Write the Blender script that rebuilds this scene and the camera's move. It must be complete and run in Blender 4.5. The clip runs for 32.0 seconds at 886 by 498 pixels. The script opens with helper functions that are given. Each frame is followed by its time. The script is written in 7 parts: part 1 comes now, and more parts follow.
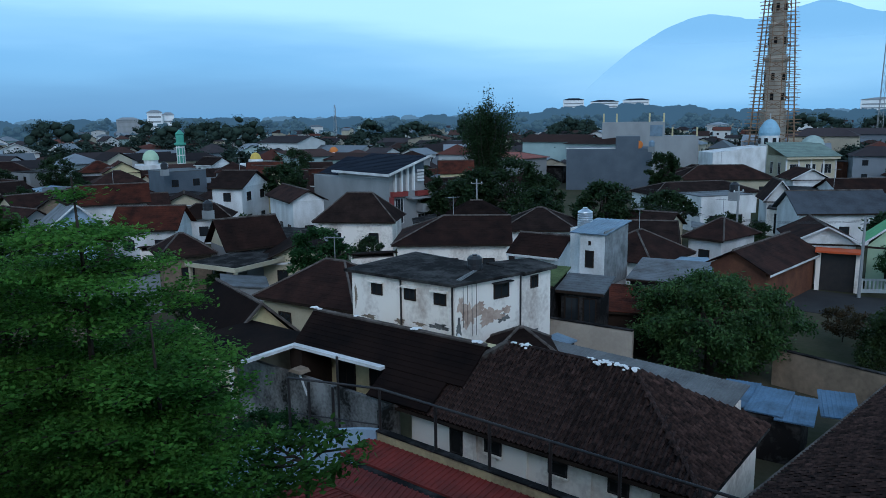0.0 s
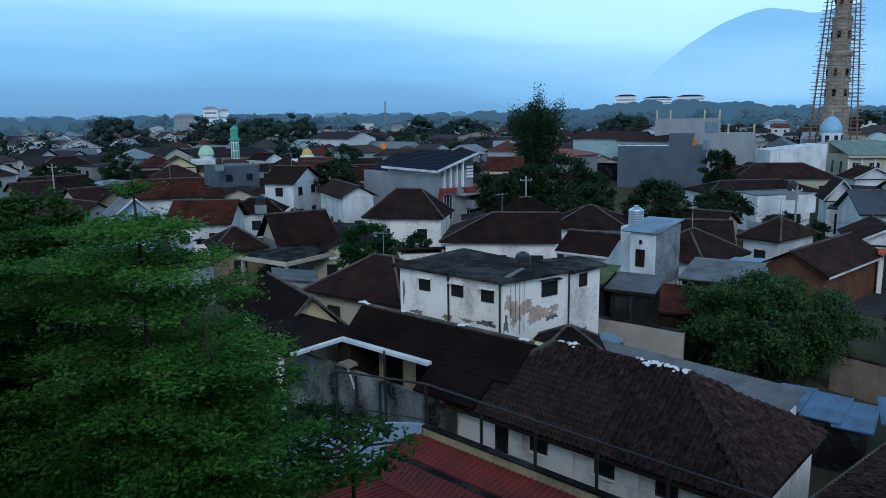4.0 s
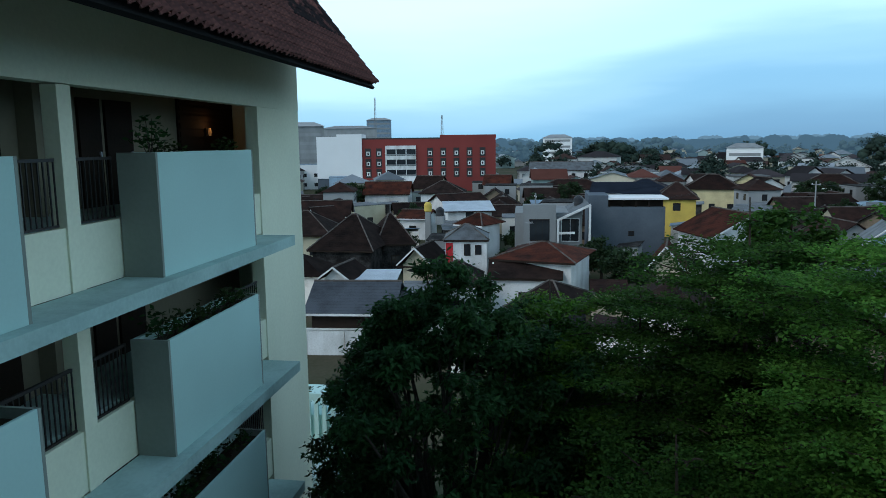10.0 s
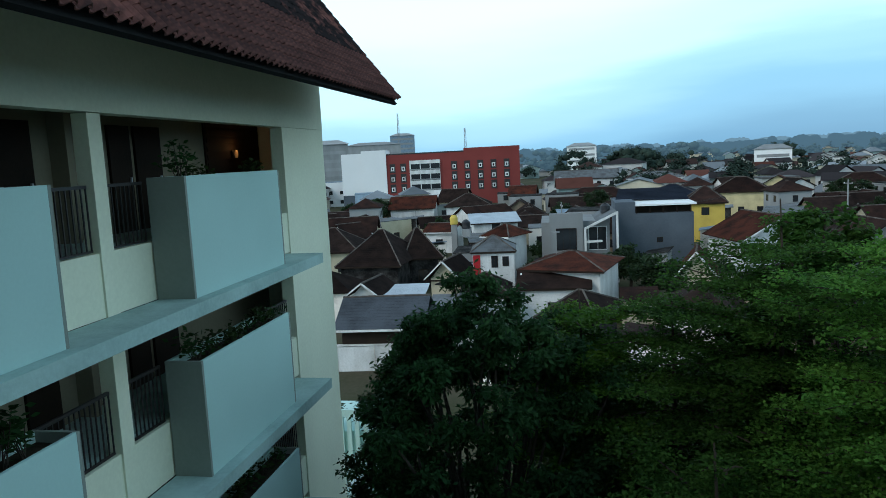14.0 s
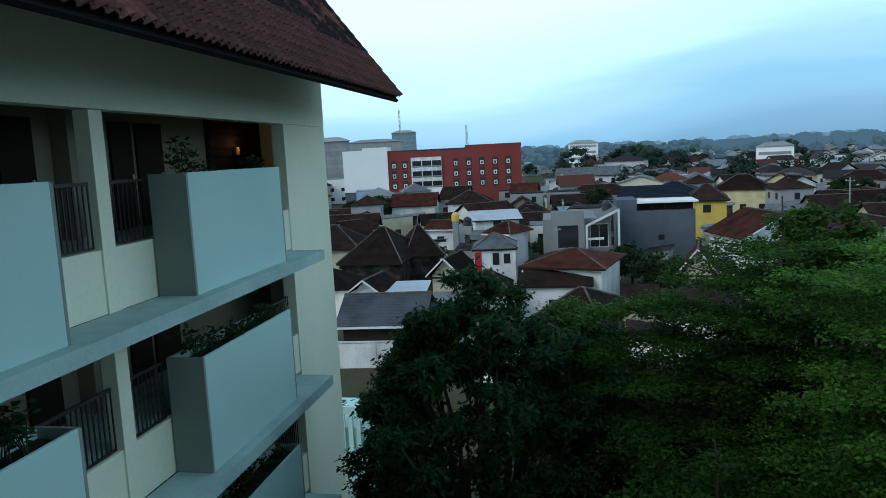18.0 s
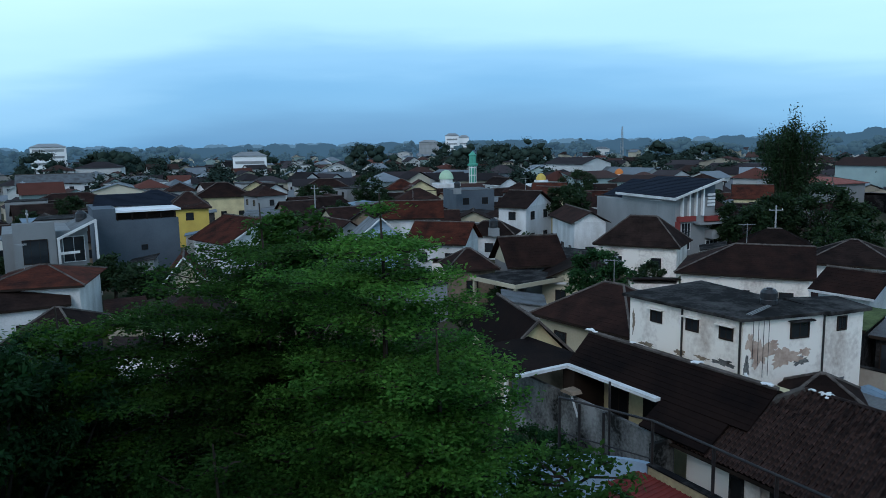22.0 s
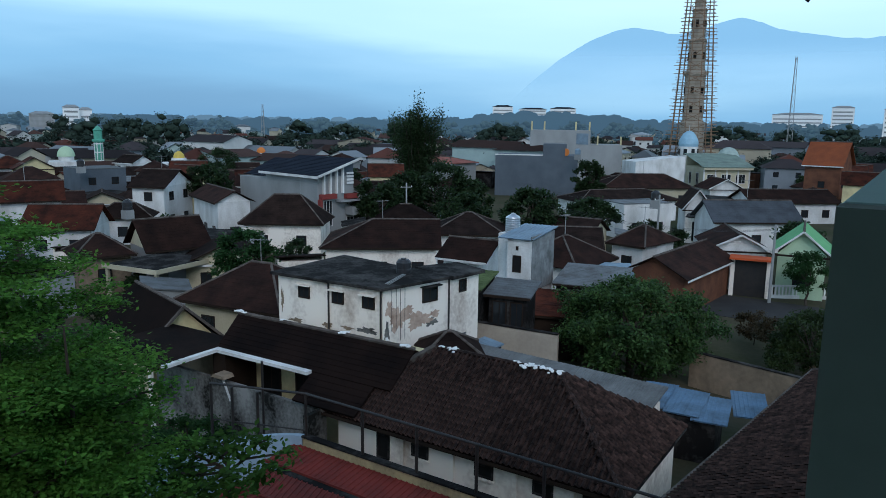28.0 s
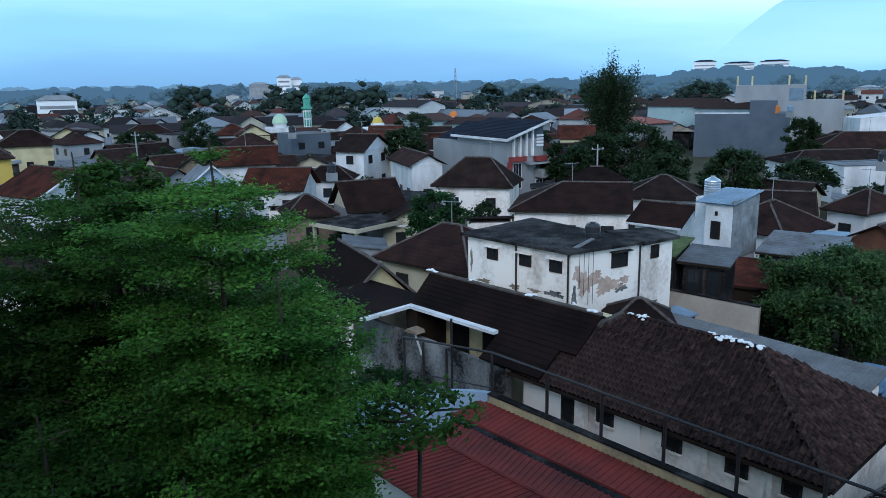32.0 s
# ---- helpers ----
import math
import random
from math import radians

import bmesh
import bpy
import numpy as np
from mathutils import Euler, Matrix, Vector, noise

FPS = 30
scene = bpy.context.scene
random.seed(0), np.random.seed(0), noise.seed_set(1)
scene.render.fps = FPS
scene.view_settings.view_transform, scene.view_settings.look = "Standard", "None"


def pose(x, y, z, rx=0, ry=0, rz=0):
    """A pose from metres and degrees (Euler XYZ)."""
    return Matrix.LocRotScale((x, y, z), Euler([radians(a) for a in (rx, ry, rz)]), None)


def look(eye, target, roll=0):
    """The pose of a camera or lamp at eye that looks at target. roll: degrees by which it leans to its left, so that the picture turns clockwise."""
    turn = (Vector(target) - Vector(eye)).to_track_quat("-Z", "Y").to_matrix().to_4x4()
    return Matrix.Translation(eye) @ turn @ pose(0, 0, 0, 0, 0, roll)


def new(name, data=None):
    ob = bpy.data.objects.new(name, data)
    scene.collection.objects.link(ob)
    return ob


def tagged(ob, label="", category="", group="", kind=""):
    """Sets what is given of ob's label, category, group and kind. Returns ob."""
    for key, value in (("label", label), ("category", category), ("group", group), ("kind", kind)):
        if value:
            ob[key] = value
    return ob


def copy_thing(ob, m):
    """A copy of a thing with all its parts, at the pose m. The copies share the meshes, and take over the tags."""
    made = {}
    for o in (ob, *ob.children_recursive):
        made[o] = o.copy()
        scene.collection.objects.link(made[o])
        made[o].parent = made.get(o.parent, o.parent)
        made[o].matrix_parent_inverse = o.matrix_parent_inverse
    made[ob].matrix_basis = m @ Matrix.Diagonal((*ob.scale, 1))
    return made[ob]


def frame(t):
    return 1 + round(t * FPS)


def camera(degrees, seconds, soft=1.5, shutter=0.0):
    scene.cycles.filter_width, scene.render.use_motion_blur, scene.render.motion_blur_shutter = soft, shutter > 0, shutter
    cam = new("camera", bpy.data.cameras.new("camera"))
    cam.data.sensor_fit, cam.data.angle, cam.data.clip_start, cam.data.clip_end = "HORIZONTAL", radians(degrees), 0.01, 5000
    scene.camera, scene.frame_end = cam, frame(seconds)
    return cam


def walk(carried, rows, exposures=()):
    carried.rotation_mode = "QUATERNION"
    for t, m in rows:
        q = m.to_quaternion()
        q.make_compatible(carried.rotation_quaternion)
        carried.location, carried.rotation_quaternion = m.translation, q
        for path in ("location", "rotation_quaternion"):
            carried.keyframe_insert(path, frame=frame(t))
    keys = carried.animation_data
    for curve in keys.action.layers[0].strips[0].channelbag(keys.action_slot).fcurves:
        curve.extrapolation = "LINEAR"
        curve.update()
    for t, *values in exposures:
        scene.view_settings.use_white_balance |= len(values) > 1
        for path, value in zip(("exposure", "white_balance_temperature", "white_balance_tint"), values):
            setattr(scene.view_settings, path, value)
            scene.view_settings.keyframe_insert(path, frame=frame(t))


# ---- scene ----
import itertools

EYE = (0.0, 0.0, 14.4)
cam = camera(62.7, 32.0, soft=0.9)


def aim(yaw, pitch, roll):
    y, p = radians(yaw), radians(pitch)
    ahead = Vector((-math.sin(y) * math.cos(p), math.cos(y) * math.cos(p), math.sin(p)))
    return look(EYE, Vector(EYE) + ahead * 10, roll)


# seconds, yaw to the left, pitch, roll
TURNS = """
0 39.34 -10.19 -0.81
0.5 38.60 -9.80 -1.13
1 39.63 -8.41 -1.58
1.5 39.84 -8.81 -1.55
2 37.81 -8.98 -1.40
2.5 36.73 -9.69 -1.06
4.5 46.68 -10.44 -0.89
5 49.64 -10.36 -1.12
5.5 51.24 -10.36 -0.51
6 54.32 -9.78 -0.17
6.5 57.89 -10.28 -0.69
7 60.78 -9.96 -0.65
7.5 68.42 -9.60 -0.69
8 77.50 -8.09 0.28
8.5 86.85 -6.22 -0.19
9 91.18 -6.92 -0.18
9.5 94.30 -7.95 -1.26
10 98.45 -8.31 -0.68
10.5 101.33 -7.99 -1.48
11 102.08 -7.78 -1.96
11.5 102.66 -8.68 -2.60
12 103.74 -8.65 -3.39
12.5 104.12 -7.62 -3.58
13 104.48 -7.36 -3.95
13.5 102.58 -7.60 -2.68
14 100.57 -7.22 -2.90
14.5 99.79 -6.61 -2.86
16.5 102.08 -6.78 -2.56
17 101.85 -7.65 -2.60
17.5 102.45 -7.38 -3.00
18 100.69 -7.44 -2.83
18.5 99.48 -7.28 -2.62
19 97.43 -8.39 -1.83
19.5 94.41 -8.61 -1.34
20 92.39 -8.23 -2.44
20.5 87.14 -8.69 -1.48
21 80.73 -8.40 -2.22
21.5 72.25 -8.93 -2.39
22 61.35 -8.17 -1.00
22.5 54.12 -8.15 0.20
23 48.62 -7.65 0.53
23.5 42.68 -8.33 0.44
24 39.60 -8.37 1.23
24.5 38.64 -6.50 -0.10
25 38.79 -8.51 -0.24
25.5 37.90 -9.05 0.22
27.5 34.25 -10.48 0.61
28 33.67 -9.89 0.77
28.5 33.01 -9.20 1.05
29 32.93 -9.35 1.26
29.5 33.44 -8.32 0.94
30 33.90 -8.06 0.98
30.5 36.27 -8.02 0.63
31 40.56 -9.54 -0.37
31.5 45.48 -10.43 -0.41
32 48.70 -12.78 -1.04
"""
walk(cam, [(t, aim(y, p, r)) for t, y, p, r in (map(float, s.split()) for s in TURNS.strip().splitlines())],
     exposures=[(0, 0.22, 5250, 12), (2, 0.2, 5250, 12), (7, 0.35, 5300, 12), (8, 0.28, 5450, 12), (9, 0.18, 5250, 11), (10, 0.48, 5900, 10), (11, 0.52, 5900, 8), (12, 0.78, 6050, 7), (13, 0.73, 6100, 6), (14, 0.65, 6150, 8), (17, 0.50, 5950, 9), (18, 0.53, 6000, 10), (20, 0.45, 5950, 11), (21, 0.36, 5750, 12), (22, 0.25, 5500, 12), (23, 0.15, 5300, 11), (24, 0.1, 5250, 12), (25.5, -0.02, 5150, 11), (28, 0.3, 5750, 13), (29, 0.25, 6650, 18), (29.5, 0.24, 7450, 20), (30, 0.18, 6300, 14), (31, 0.12, 5450, 12), (32, 0.71, 5400, 15)])

# ---------------------------------------------------------------- world and sun
world = bpy.data.worlds.new("dusk_sky")
scene.world = world
world.use_nodes = True
wn, wl = world.node_tree.nodes, world.node_tree.links
wn.clear()
w_out, w_bg = wn.new("ShaderNodeOutputWorld"), wn.new("ShaderNodeBackground")
w_tc, w_sep = wn.new("ShaderNodeTexCoord"), wn.new("ShaderNodeSeparateXYZ")
w_ramp, w_noise, w_map = wn.new("ShaderNodeValToRGB"), wn.new("ShaderNodeTexNoise"), wn.new("ShaderNodeMapping")
w_sky, w_mix = wn.new("ShaderNodeTexSky"), wn.new("ShaderNodeMix")
w_sky.sky_type, w_sky.sun_disc = "NISHITA", False
w_sky.sun_elevation, w_sky.sun_rotation = radians(38), radians(138)
w_ramp.color_ramp.interpolation = "EASE"
stops = [(0.0, (0.12, 0.24, 0.36)), (0.47, (0.12, 0.25, 0.38)), (0.5, (0.13, 0.305, 0.47)), (0.527, (0.20, 0.43, 0.61)), (0.546, (0.30, 0.545, 0.70)),
         (0.568, (0.50, 0.76, 0.88)), (0.62, (0.68, 0.93, 1.0)), (0.74, (0.43, 0.63, 0.75)), (1.0, (0.15, 0.25, 0.35))]
els = w_ramp.color_ramp.elements
while len(els) < len(stops):
    els.new(0.5)
for e, (p, c) in zip(els, stops):
    e.position, e.color = p, (*c, 1)
w_half = wn.new("ShaderNodeMath")
w_half.operation, w_half.inputs[1].default_value, w_half.inputs[2].default_value = "MULTIPLY_ADD", 0.5, 0.5
w_bend = wn.new("ShaderNodeMath")
w_bend.operation = "MULTIPLY_ADD"
w_map.inputs["Scale"].default_value = (2.0, 2.0, 14.0)
w_noise.inputs["Scale"].default_value, w_noise.inputs["Detail"].default_value = 1.4, 5
wl.new(w_tc.outputs["Generated"], w_sep.inputs[0])
wl.new(w_tc.outputs["Generated"], w_map.inputs["Vector"])
wl.new(w_map.outputs[0], w_noise.inputs["Vector"])
wl.new(w_sep.outputs["Z"], w_half.inputs[0])
w_bend.inputs[1].default_value = 0.035
w_off = wn.new("ShaderNodeMath")
w_off.operation, w_off.inputs[1].default_value = "SUBTRACT", 0.5
wl.new(w_noise.outputs[0], w_off.inputs[0])
wl.new(w_off.outputs[0], w_bend.inputs[0])
# the cloud base sinks towards the mountain
w_side, w_low = wn.new("ShaderNodeMapRange"), wn.new("ShaderNodeMath")
w_side.interpolation_type = "SMOOTHSTEP"
w_side.inputs["From Min"].default_value, w_side.inputs["From Max"].default_value = -0.85, -0.35
w_side.inputs["To Min"].default_value, w_side.inputs["To Max"].default_value = -0.004, 0.022
w_low.operation = "ADD"
wl.new(w_sep.outputs["X"], w_side.inputs["Value"])
wl.new(w_side.outputs[0], w_low.inputs[0])
w_dot, w_dim, w_sum = wn.new("ShaderNodeVectorMath"), wn.new("ShaderNodeMapRange"), wn.new("ShaderNodeMath")
w_dot.operation, w_dot.inputs[1].default_value = "DOT_PRODUCT", (-0.88, 0.47, 0.0)
w_dim.interpolation_type = "SMOOTHSTEP"
w_dim.inputs["From Min"].default_value, w_dim.inputs["From Max"].default_value = 0.88, 1.0
w_dim.inputs["To Min"].default_value, w_dim.inputs["To Max"].default_value = 0.0, -0.007
w_sum.operation = "ADD"
w_west, w_pale = wn.new("ShaderNodeMapRange"), wn.new("ShaderNodeMath")
w_west.interpolation_type = "SMOOTHSTEP"
w_west.inputs["From Min"].default_value, w_west.inputs["From Max"].default_value = 0.30, -0.20
w_west.inputs["To Min"].default_value, w_west.inputs["To Max"].default_value = 0.0, 0.034
w_pale.operation = "ADD"
wl.new(w_sep.outputs["Y"], w_west.inputs["Value"])
wl.new(w_tc.outputs["Generated"], w_dot.inputs[0])
wl.new(w_dot.outputs["Value"], w_dim.inputs["Value"])
wl.new(w_half.outputs[0], w_sum.inputs[0])
wl.new(w_dim.outputs[0], w_sum.inputs[1])
wl.new(w_sum.outputs[0], w_low.inputs[1])
wl.new(w_low.outputs[0], w_pale.inputs[0])
wl.new(w_west.outputs[0], w_pale.inputs[1])
wl.new(w_pale.outputs[0], w_bend.inputs[2])
wl.new(w_bend.outputs[0], w_ramp.inputs[0])
w_mix.data_type = "RGBA"
w_mix.blend_type = "ADD"
w_mix.inputs["Factor"].default_value = 0.012
wl.new(w_ramp.outputs[0], w_mix.inputs["A"])
wl.new(w_sky.outputs[0], w_mix.inputs["B"])
wl.new(w_mix.outputs["Result"], w_bg.inputs["Color"])
w_bg.inputs["Strength"].default_value = 0.9
wl.new(w_bg.outputs[0], w_out.inputs[0])

sun = new("sun", bpy.data.lights.new("sun", "SUN"))
sun.data.energy, sun.data.angle, sun.data.color = 0.9, radians(30), (1.0, 0.93, 0.85)
sun.matrix_world = look((40, -45, 47), (0, 0, 0))


# ---------------------------------------------------------------- materials
def material(name, base, dark=None, rough=0.85, grain=8.0, stain=0.6, bump=0.15, metal=0.0, vary=0.0, island=0.0, streak=0.0,
             emit=None, contrast=0.5, amount=0.35):
    """A procedural surface: base colour, a second colour that stains it at two scales, relief, and variation by object or by piece."""
    m = bpy.data.materials.new(name)
    m.use_nodes = True
    n, l = m.node_tree.nodes, m.node_tree.links
    b = n["Principled BSDF"]
    b.inputs["Roughness"].default_value, b.inputs["Metallic"].default_value = rough, metal
    b.inputs["Specular IOR Level"].default_value = 0.5 if rough < 0.7 else 0.15 if rough < 0.88 else 0.04
    dark = dark or tuple(0.55 * c for c in base)
    tc, big, fine, mixn = n.new("ShaderNodeTexCoord"), n.new("ShaderNodeTexNoise"), n.new("ShaderNodeTexNoise"), n.new("ShaderNodeMix")
    mp = n.new("ShaderNodeMapping")
    mp.inputs["Scale"].default_value = (1, 1, 1 - 0.85 * streak)
    l.new(tc.outputs["Object"], mp.inputs["Vector"])
    big.inputs["Scale"].default_value, big.inputs["Detail"].default_value = stain, 6
    fine.inputs["Scale"].default_value, fine.inputs["Detail"].default_value = grain, 4
    l.new(mp.outputs[0], big.inputs["Vector"])
    l.new(tc.outputs["Object"], fine.inputs["Vector"])
    ad = n.new("ShaderNodeMath")
    ad.operation = "MULTIPLY_ADD"
    ad.inputs[1].default_value = 0.35
    l.new(fine.outputs[0], ad.inputs[0])
    l.new(big.outputs[0], ad.inputs[2])
    ramp = n.new("ShaderNodeMapRange")
    mid, wide = 0.675 + (0.5 - amount) * 0.45, 0.04 + 0.28 * (1 - contrast)
    ramp.inputs["From Min"].default_value, ramp.inputs["From Max"].default_value = mid - wide, mid + wide
    l.new(ad.outputs[0], ramp.inputs["Value"])
    mixn.data_type = "RGBA"
    mixn.inputs["A"].default_value, mixn.inputs["B"].default_value = (*base, 1), (*dark, 1)
    l.new(ramp.outputs[0], mixn.inputs["Factor"])
    colour = mixn.outputs["Result"]
    for amount, kind in ((vary, "object"), (island, "island")):
        if amount:
            src = n.new("ShaderNodeObjectInfo" if kind == "object" else "ShaderNodeNewGeometry")
            hsv, mr = n.new("ShaderNodeHueSaturation"), n.new("ShaderNodeMapRange")
            mr.inputs["To Min"].default_value, mr.inputs["To Max"].default_value = 1 - amount, 1 + amount
            l.new(src.outputs["Random" if kind == "object" else "Random Per Island"], mr.inputs["Value"])
            l.new(mr.outputs[0], hsv.inputs["Value"])
            l.new(colour, hsv.inputs["Color"])
            colour = hsv.outputs[0]
    l.new(colour, b.inputs["Base Color"])
    if bump:
        bp = n.new("ShaderNodeBump")
        bp.inputs["Strength"].default_value, bp.inputs["Distance"].default_value = bump, 0.03
        l.new(fine.outputs[0], bp.inputs["Height"])
        l.new(bp.outputs[0], b.inputs["Normal"])
    if emit:
        b.inputs["Emission Color"].default_value, b.inputs["Emission Strength"].default_value = (*emit[:3], 1), emit[3]
    return m


def leaf_material(name, base, tip, island=0.35, gloss=0.2):
    """Leaves: soft gloss, and light that comes through them."""
    m = material(name, base, tip, rough=0.6, grain=3.0, stain=0.8, bump=0.0, island=island, contrast=0.5, amount=0.45)
    n, l = m.node_tree.nodes, m.node_tree.links
    b = n["Principled BSDF"]
    b.inputs["Specular IOR Level"].default_value, b.inputs["Roughness"].default_value = gloss, 0.6 - 0.4 * (gloss - 0.2)
    tr, mx = n.new("ShaderNodeBsdfTranslucent"), n.new("ShaderNodeMixShader")
    mx.inputs[0].default_value = 0.5
    l.new(b.inputs["Base Color"].links[0].from_socket, tr.inputs["Color"])
    l.new(b.outputs[0], mx.inputs[1])
    l.new(tr.outputs[0], mx.inputs[2])
    l.new(mx.outputs[0], n["Material Output"].inputs["Surface"])
    return m


PLASTER = material("plaster_cream", (0.82, 0.83, 0.655), (0.63, 0.635, 0.485), 0.9, 14, 0.25, 0.08, contrast=0.2, streak=0.6)
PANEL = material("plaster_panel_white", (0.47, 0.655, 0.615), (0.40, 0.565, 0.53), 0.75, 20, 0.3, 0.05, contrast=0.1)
# box sides: the panel darkened, so their shade is in the colour
PANELSIDE = material("panel_side_shaded", (0.27, 0.295, 0.262), (0.205, 0.225, 0.198), 0.85, 16, 0.4, 0.05, contrast=0.2)
# cream darkened to hold the shade of the deep gallery
GALLERY = material("gallery_wall_shaded", (0.26, 0.235, 0.17), (0.2, 0.18, 0.13), 0.9, 12, 0.4, 0.05, contrast=0.2)
CONCRETE = material("concrete_ledge", (0.42, 0.56, 0.525), (0.28, 0.38, 0.355), 0.9, 12, 0.9, 0.2, contrast=0.4)
# stained concrete; as house walls it also stands for veranda shade
OLDCON = material("stained_and_shaded_concrete", (0.0819, 0.078, 0.0741), (0.014, 0.0133, 0.0133), 0.95, 6, 0.7, 0.3, contrast=0.6, amount=0.72)
WHITEOLD = material("old_whitewash", (0.84, 0.78, 0.70), (0.33, 0.25, 0.20), 0.95, 5, 0.6, 0.15, contrast=0.5, streak=0.6, amount=0.13)
WHITE = material("white_paint", (0.70, 0.70, 0.69), (0.38, 0.37, 0.345), 0.85, 9, 0.6, 0.08, vary=0.12, contrast=0.35, streak=0.6, amount=0.28)
CREAM = material("cream_paint", (0.499, 0.452, 0.328), (0.359, 0.32, 0.226), 0.9, 9, 0.5, 0.08, vary=0.15, contrast=0.4, amount=0.25)
YELLOW = material("yellow_paint", (0.62, 0.46, 0.10), (0.48, 0.34, 0.08), 0.85, 9, 0.5, 0.08, contrast=0.4)
PALEYEL = material("pale_yellow_plaster", (0.62, 0.54, 0.31), (0.44, 0.37, 0.22), 0.9, 7, 0.7, 0.1, contrast=0.45)
GREYWALL = material("grey_plaster", (0.281, 0.289, 0.289), (0.211, 0.218, 0.218), 0.9, 9, 0.4, 0.08, vary=0.15, contrast=0.35, streak=0.5)
SLATE = material("slate_blue_paint", (0.101, 0.121, 0.144), (0.0702, 0.0858, 0.105), 0.8, 7, 0.35, 0.08, contrast=0.35)
NAVYROOF = material("navy_roof_sheet", (0.0172, 0.0218, 0.0328), (0.0101, 0.0133, 0.0203), 0.92, 10, 0.5, 0.1, contrast=0.4)
TILEDARK = material("weathered_clay_tile", (0.0306, 0.019, 0.0158), (0.00896, 0.00685, 0.00632), 0.95, 5, 0.85, 0.35, vary=0.35, contrast=0.3, amount=0.5)
TILEBROWN = material("brown_clay_tile", (0.0379, 0.0195, 0.0153), (0.0116, 0.00843, 0.0079), 0.95, 5, 0.8, 0.3, vary=0.35, contrast=0.3, amount=0.48)
TILERED = material("red_clay_tile", (0.0781, 0.0243, 0.015), (0.0231, 0.0116, 0.00925), 0.9, 5, 0.8, 0.3, vary=0.3, contrast=0.55, amount=0.45)
TILEHOTEL = material("red_brown_roof_tile", (0.20, 0.078, 0.062), (0.020, 0.014, 0.014), 0.8, 6, 0.75, 0.2, vary=0.22, island=0.22, contrast=0.85, amount=0.6)
TILEA = material("mossy_black_clay_tile", (0.076, 0.044, 0.035), (0.016, 0.0115, 0.0105), 0.85, 14, 5.5, 0.35, vary=0.3, island=0.4, contrast=0.45, amount=0.55)
METALRED = material("red_metal_sheet", (0.195, 0.0351, 0.0273), (0.0936, 0.0273, 0.0234), 0.75, 9, 0.7, 0.1, contrast=0.5)
METALGREY = material("grey_corrugated_sheet", (0.135, 0.146, 0.155), (0.0674, 0.0646, 0.0618), 0.8, 8, 0.8, 0.12, vary=0.25, contrast=0.5)
METALBLUE = material("pale_blue_metal_sheet", (0.168, 0.242, 0.312), (0.109, 0.148, 0.187), 0.6, 8, 0.8, 0.1, vary=0.15, contrast=0.5)
GREENROOF = material("mossy_green_sheet", (0.10, 0.13, 0.055), (0.05, 0.065, 0.03), 0.9, 8, 1, 0.2, contrast=0.5)
RIDGE = material("mortar_ridge", (0.125, 0.108, 0.096), (0.042, 0.035, 0.031), 0.95, 8, 1.5, 0.3, contrast=0.5)
SHEETDARK = material("dark_grey_roof_sheet", (0.0663, 0.0741, 0.0858), (0.0351, 0.039, 0.0452), 0.85, 8, 0.7, 0.12, contrast=0.5)
MORTARWHITE = material("white_mortar_patch", (0.82, 0.82, 0.80), (0.6, 0.6, 0.58), 0.9, 10, 2, 0.3, contrast=0.4)
BLACKMETAL = material("black_painted_steel", (0.012, 0.012, 0.013), (0.03, 0.022, 0.018), 0.55, 12, 2, 0.05, contrast=0.4)
# dark wood; also the near-black of walls that stand for shade
DARKWOOD = material("dark_wood_and_shade", (0.026, 0.017, 0.012), (0.014, 0.010, 0.008), 0.8, 20, 1.0, 0.1, contrast=0.4)
# near-black colour stands for shade in openings and under the eave
DARKVOID = material("unlit_black", (0.018, 0.018, 0.018), (0.01, 0.01, 0.01), 0.9, 5, 0.5, 0.0)
BRICK = material("orange_brick", (0.156, 0.0702, 0.0429), (0.0858, 0.0429, 0.0312), 0.95, 9, 0.8, 0.3, contrast=0.5)
BRICKPALE = material("fallen_plaster", (0.52, 0.40, 0.32), (0.30, 0.21, 0.165), 0.95, 7, 2.6, 0.3, contrast=0.5)
REDWALL = material("red_hotel_paint", (0.226, 0.0484, 0.0421), (0.172, 0.0374, 0.0328), 0.85, 6, 0.1, 0.05, contrast=0.3)
BARK = material("grey_bark", (0.075, 0.062, 0.050), (0.035, 0.030, 0.026), 0.95, 14, 2, 0.4, contrast=0.4)
GROUND = material("earth_and_grass", (0.078, 0.0686, 0.0468), (0.0312, 0.0429, 0.0172), 0.98, 3, 0.12, 0.3, contrast=0.4)
ASPHALT = material("worn_asphalt", (0.055, 0.055, 0.055), (0.035, 0.035, 0.036), 0.95, 12, 0.4, 0.2, contrast=0.3)
STEEL = material("galvanised_steel", (0.62, 0.64, 0.66), (0.45, 0.46, 0.48), 0.3, 10, 1, 0.02, metal=0.9, contrast=0.3)
PLASTICBLK = material("black_plastic_tank", (0.02, 0.021, 0.024), (0.014, 0.014, 0.016), 0.45, 8, 1, 0.05)
ORANGE = material("orange_paint", (0.62, 0.20, 0.045), (0.45, 0.15, 0.04), 0.7, 8, 1, 0.05, contrast=0.3)
GREENPAINT = material("green_paint", (0.16, 0.40, 0.17), (0.10, 0.27, 0.11), 0.8, 8, 1, 0.05, contrast=0.3)
PALEGREEN = material("pale_green_paint", (0.46, 0.60, 0.42), (0.34, 0.46, 0.31), 0.85, 8, 0.6, 0.05, contrast=0.4)
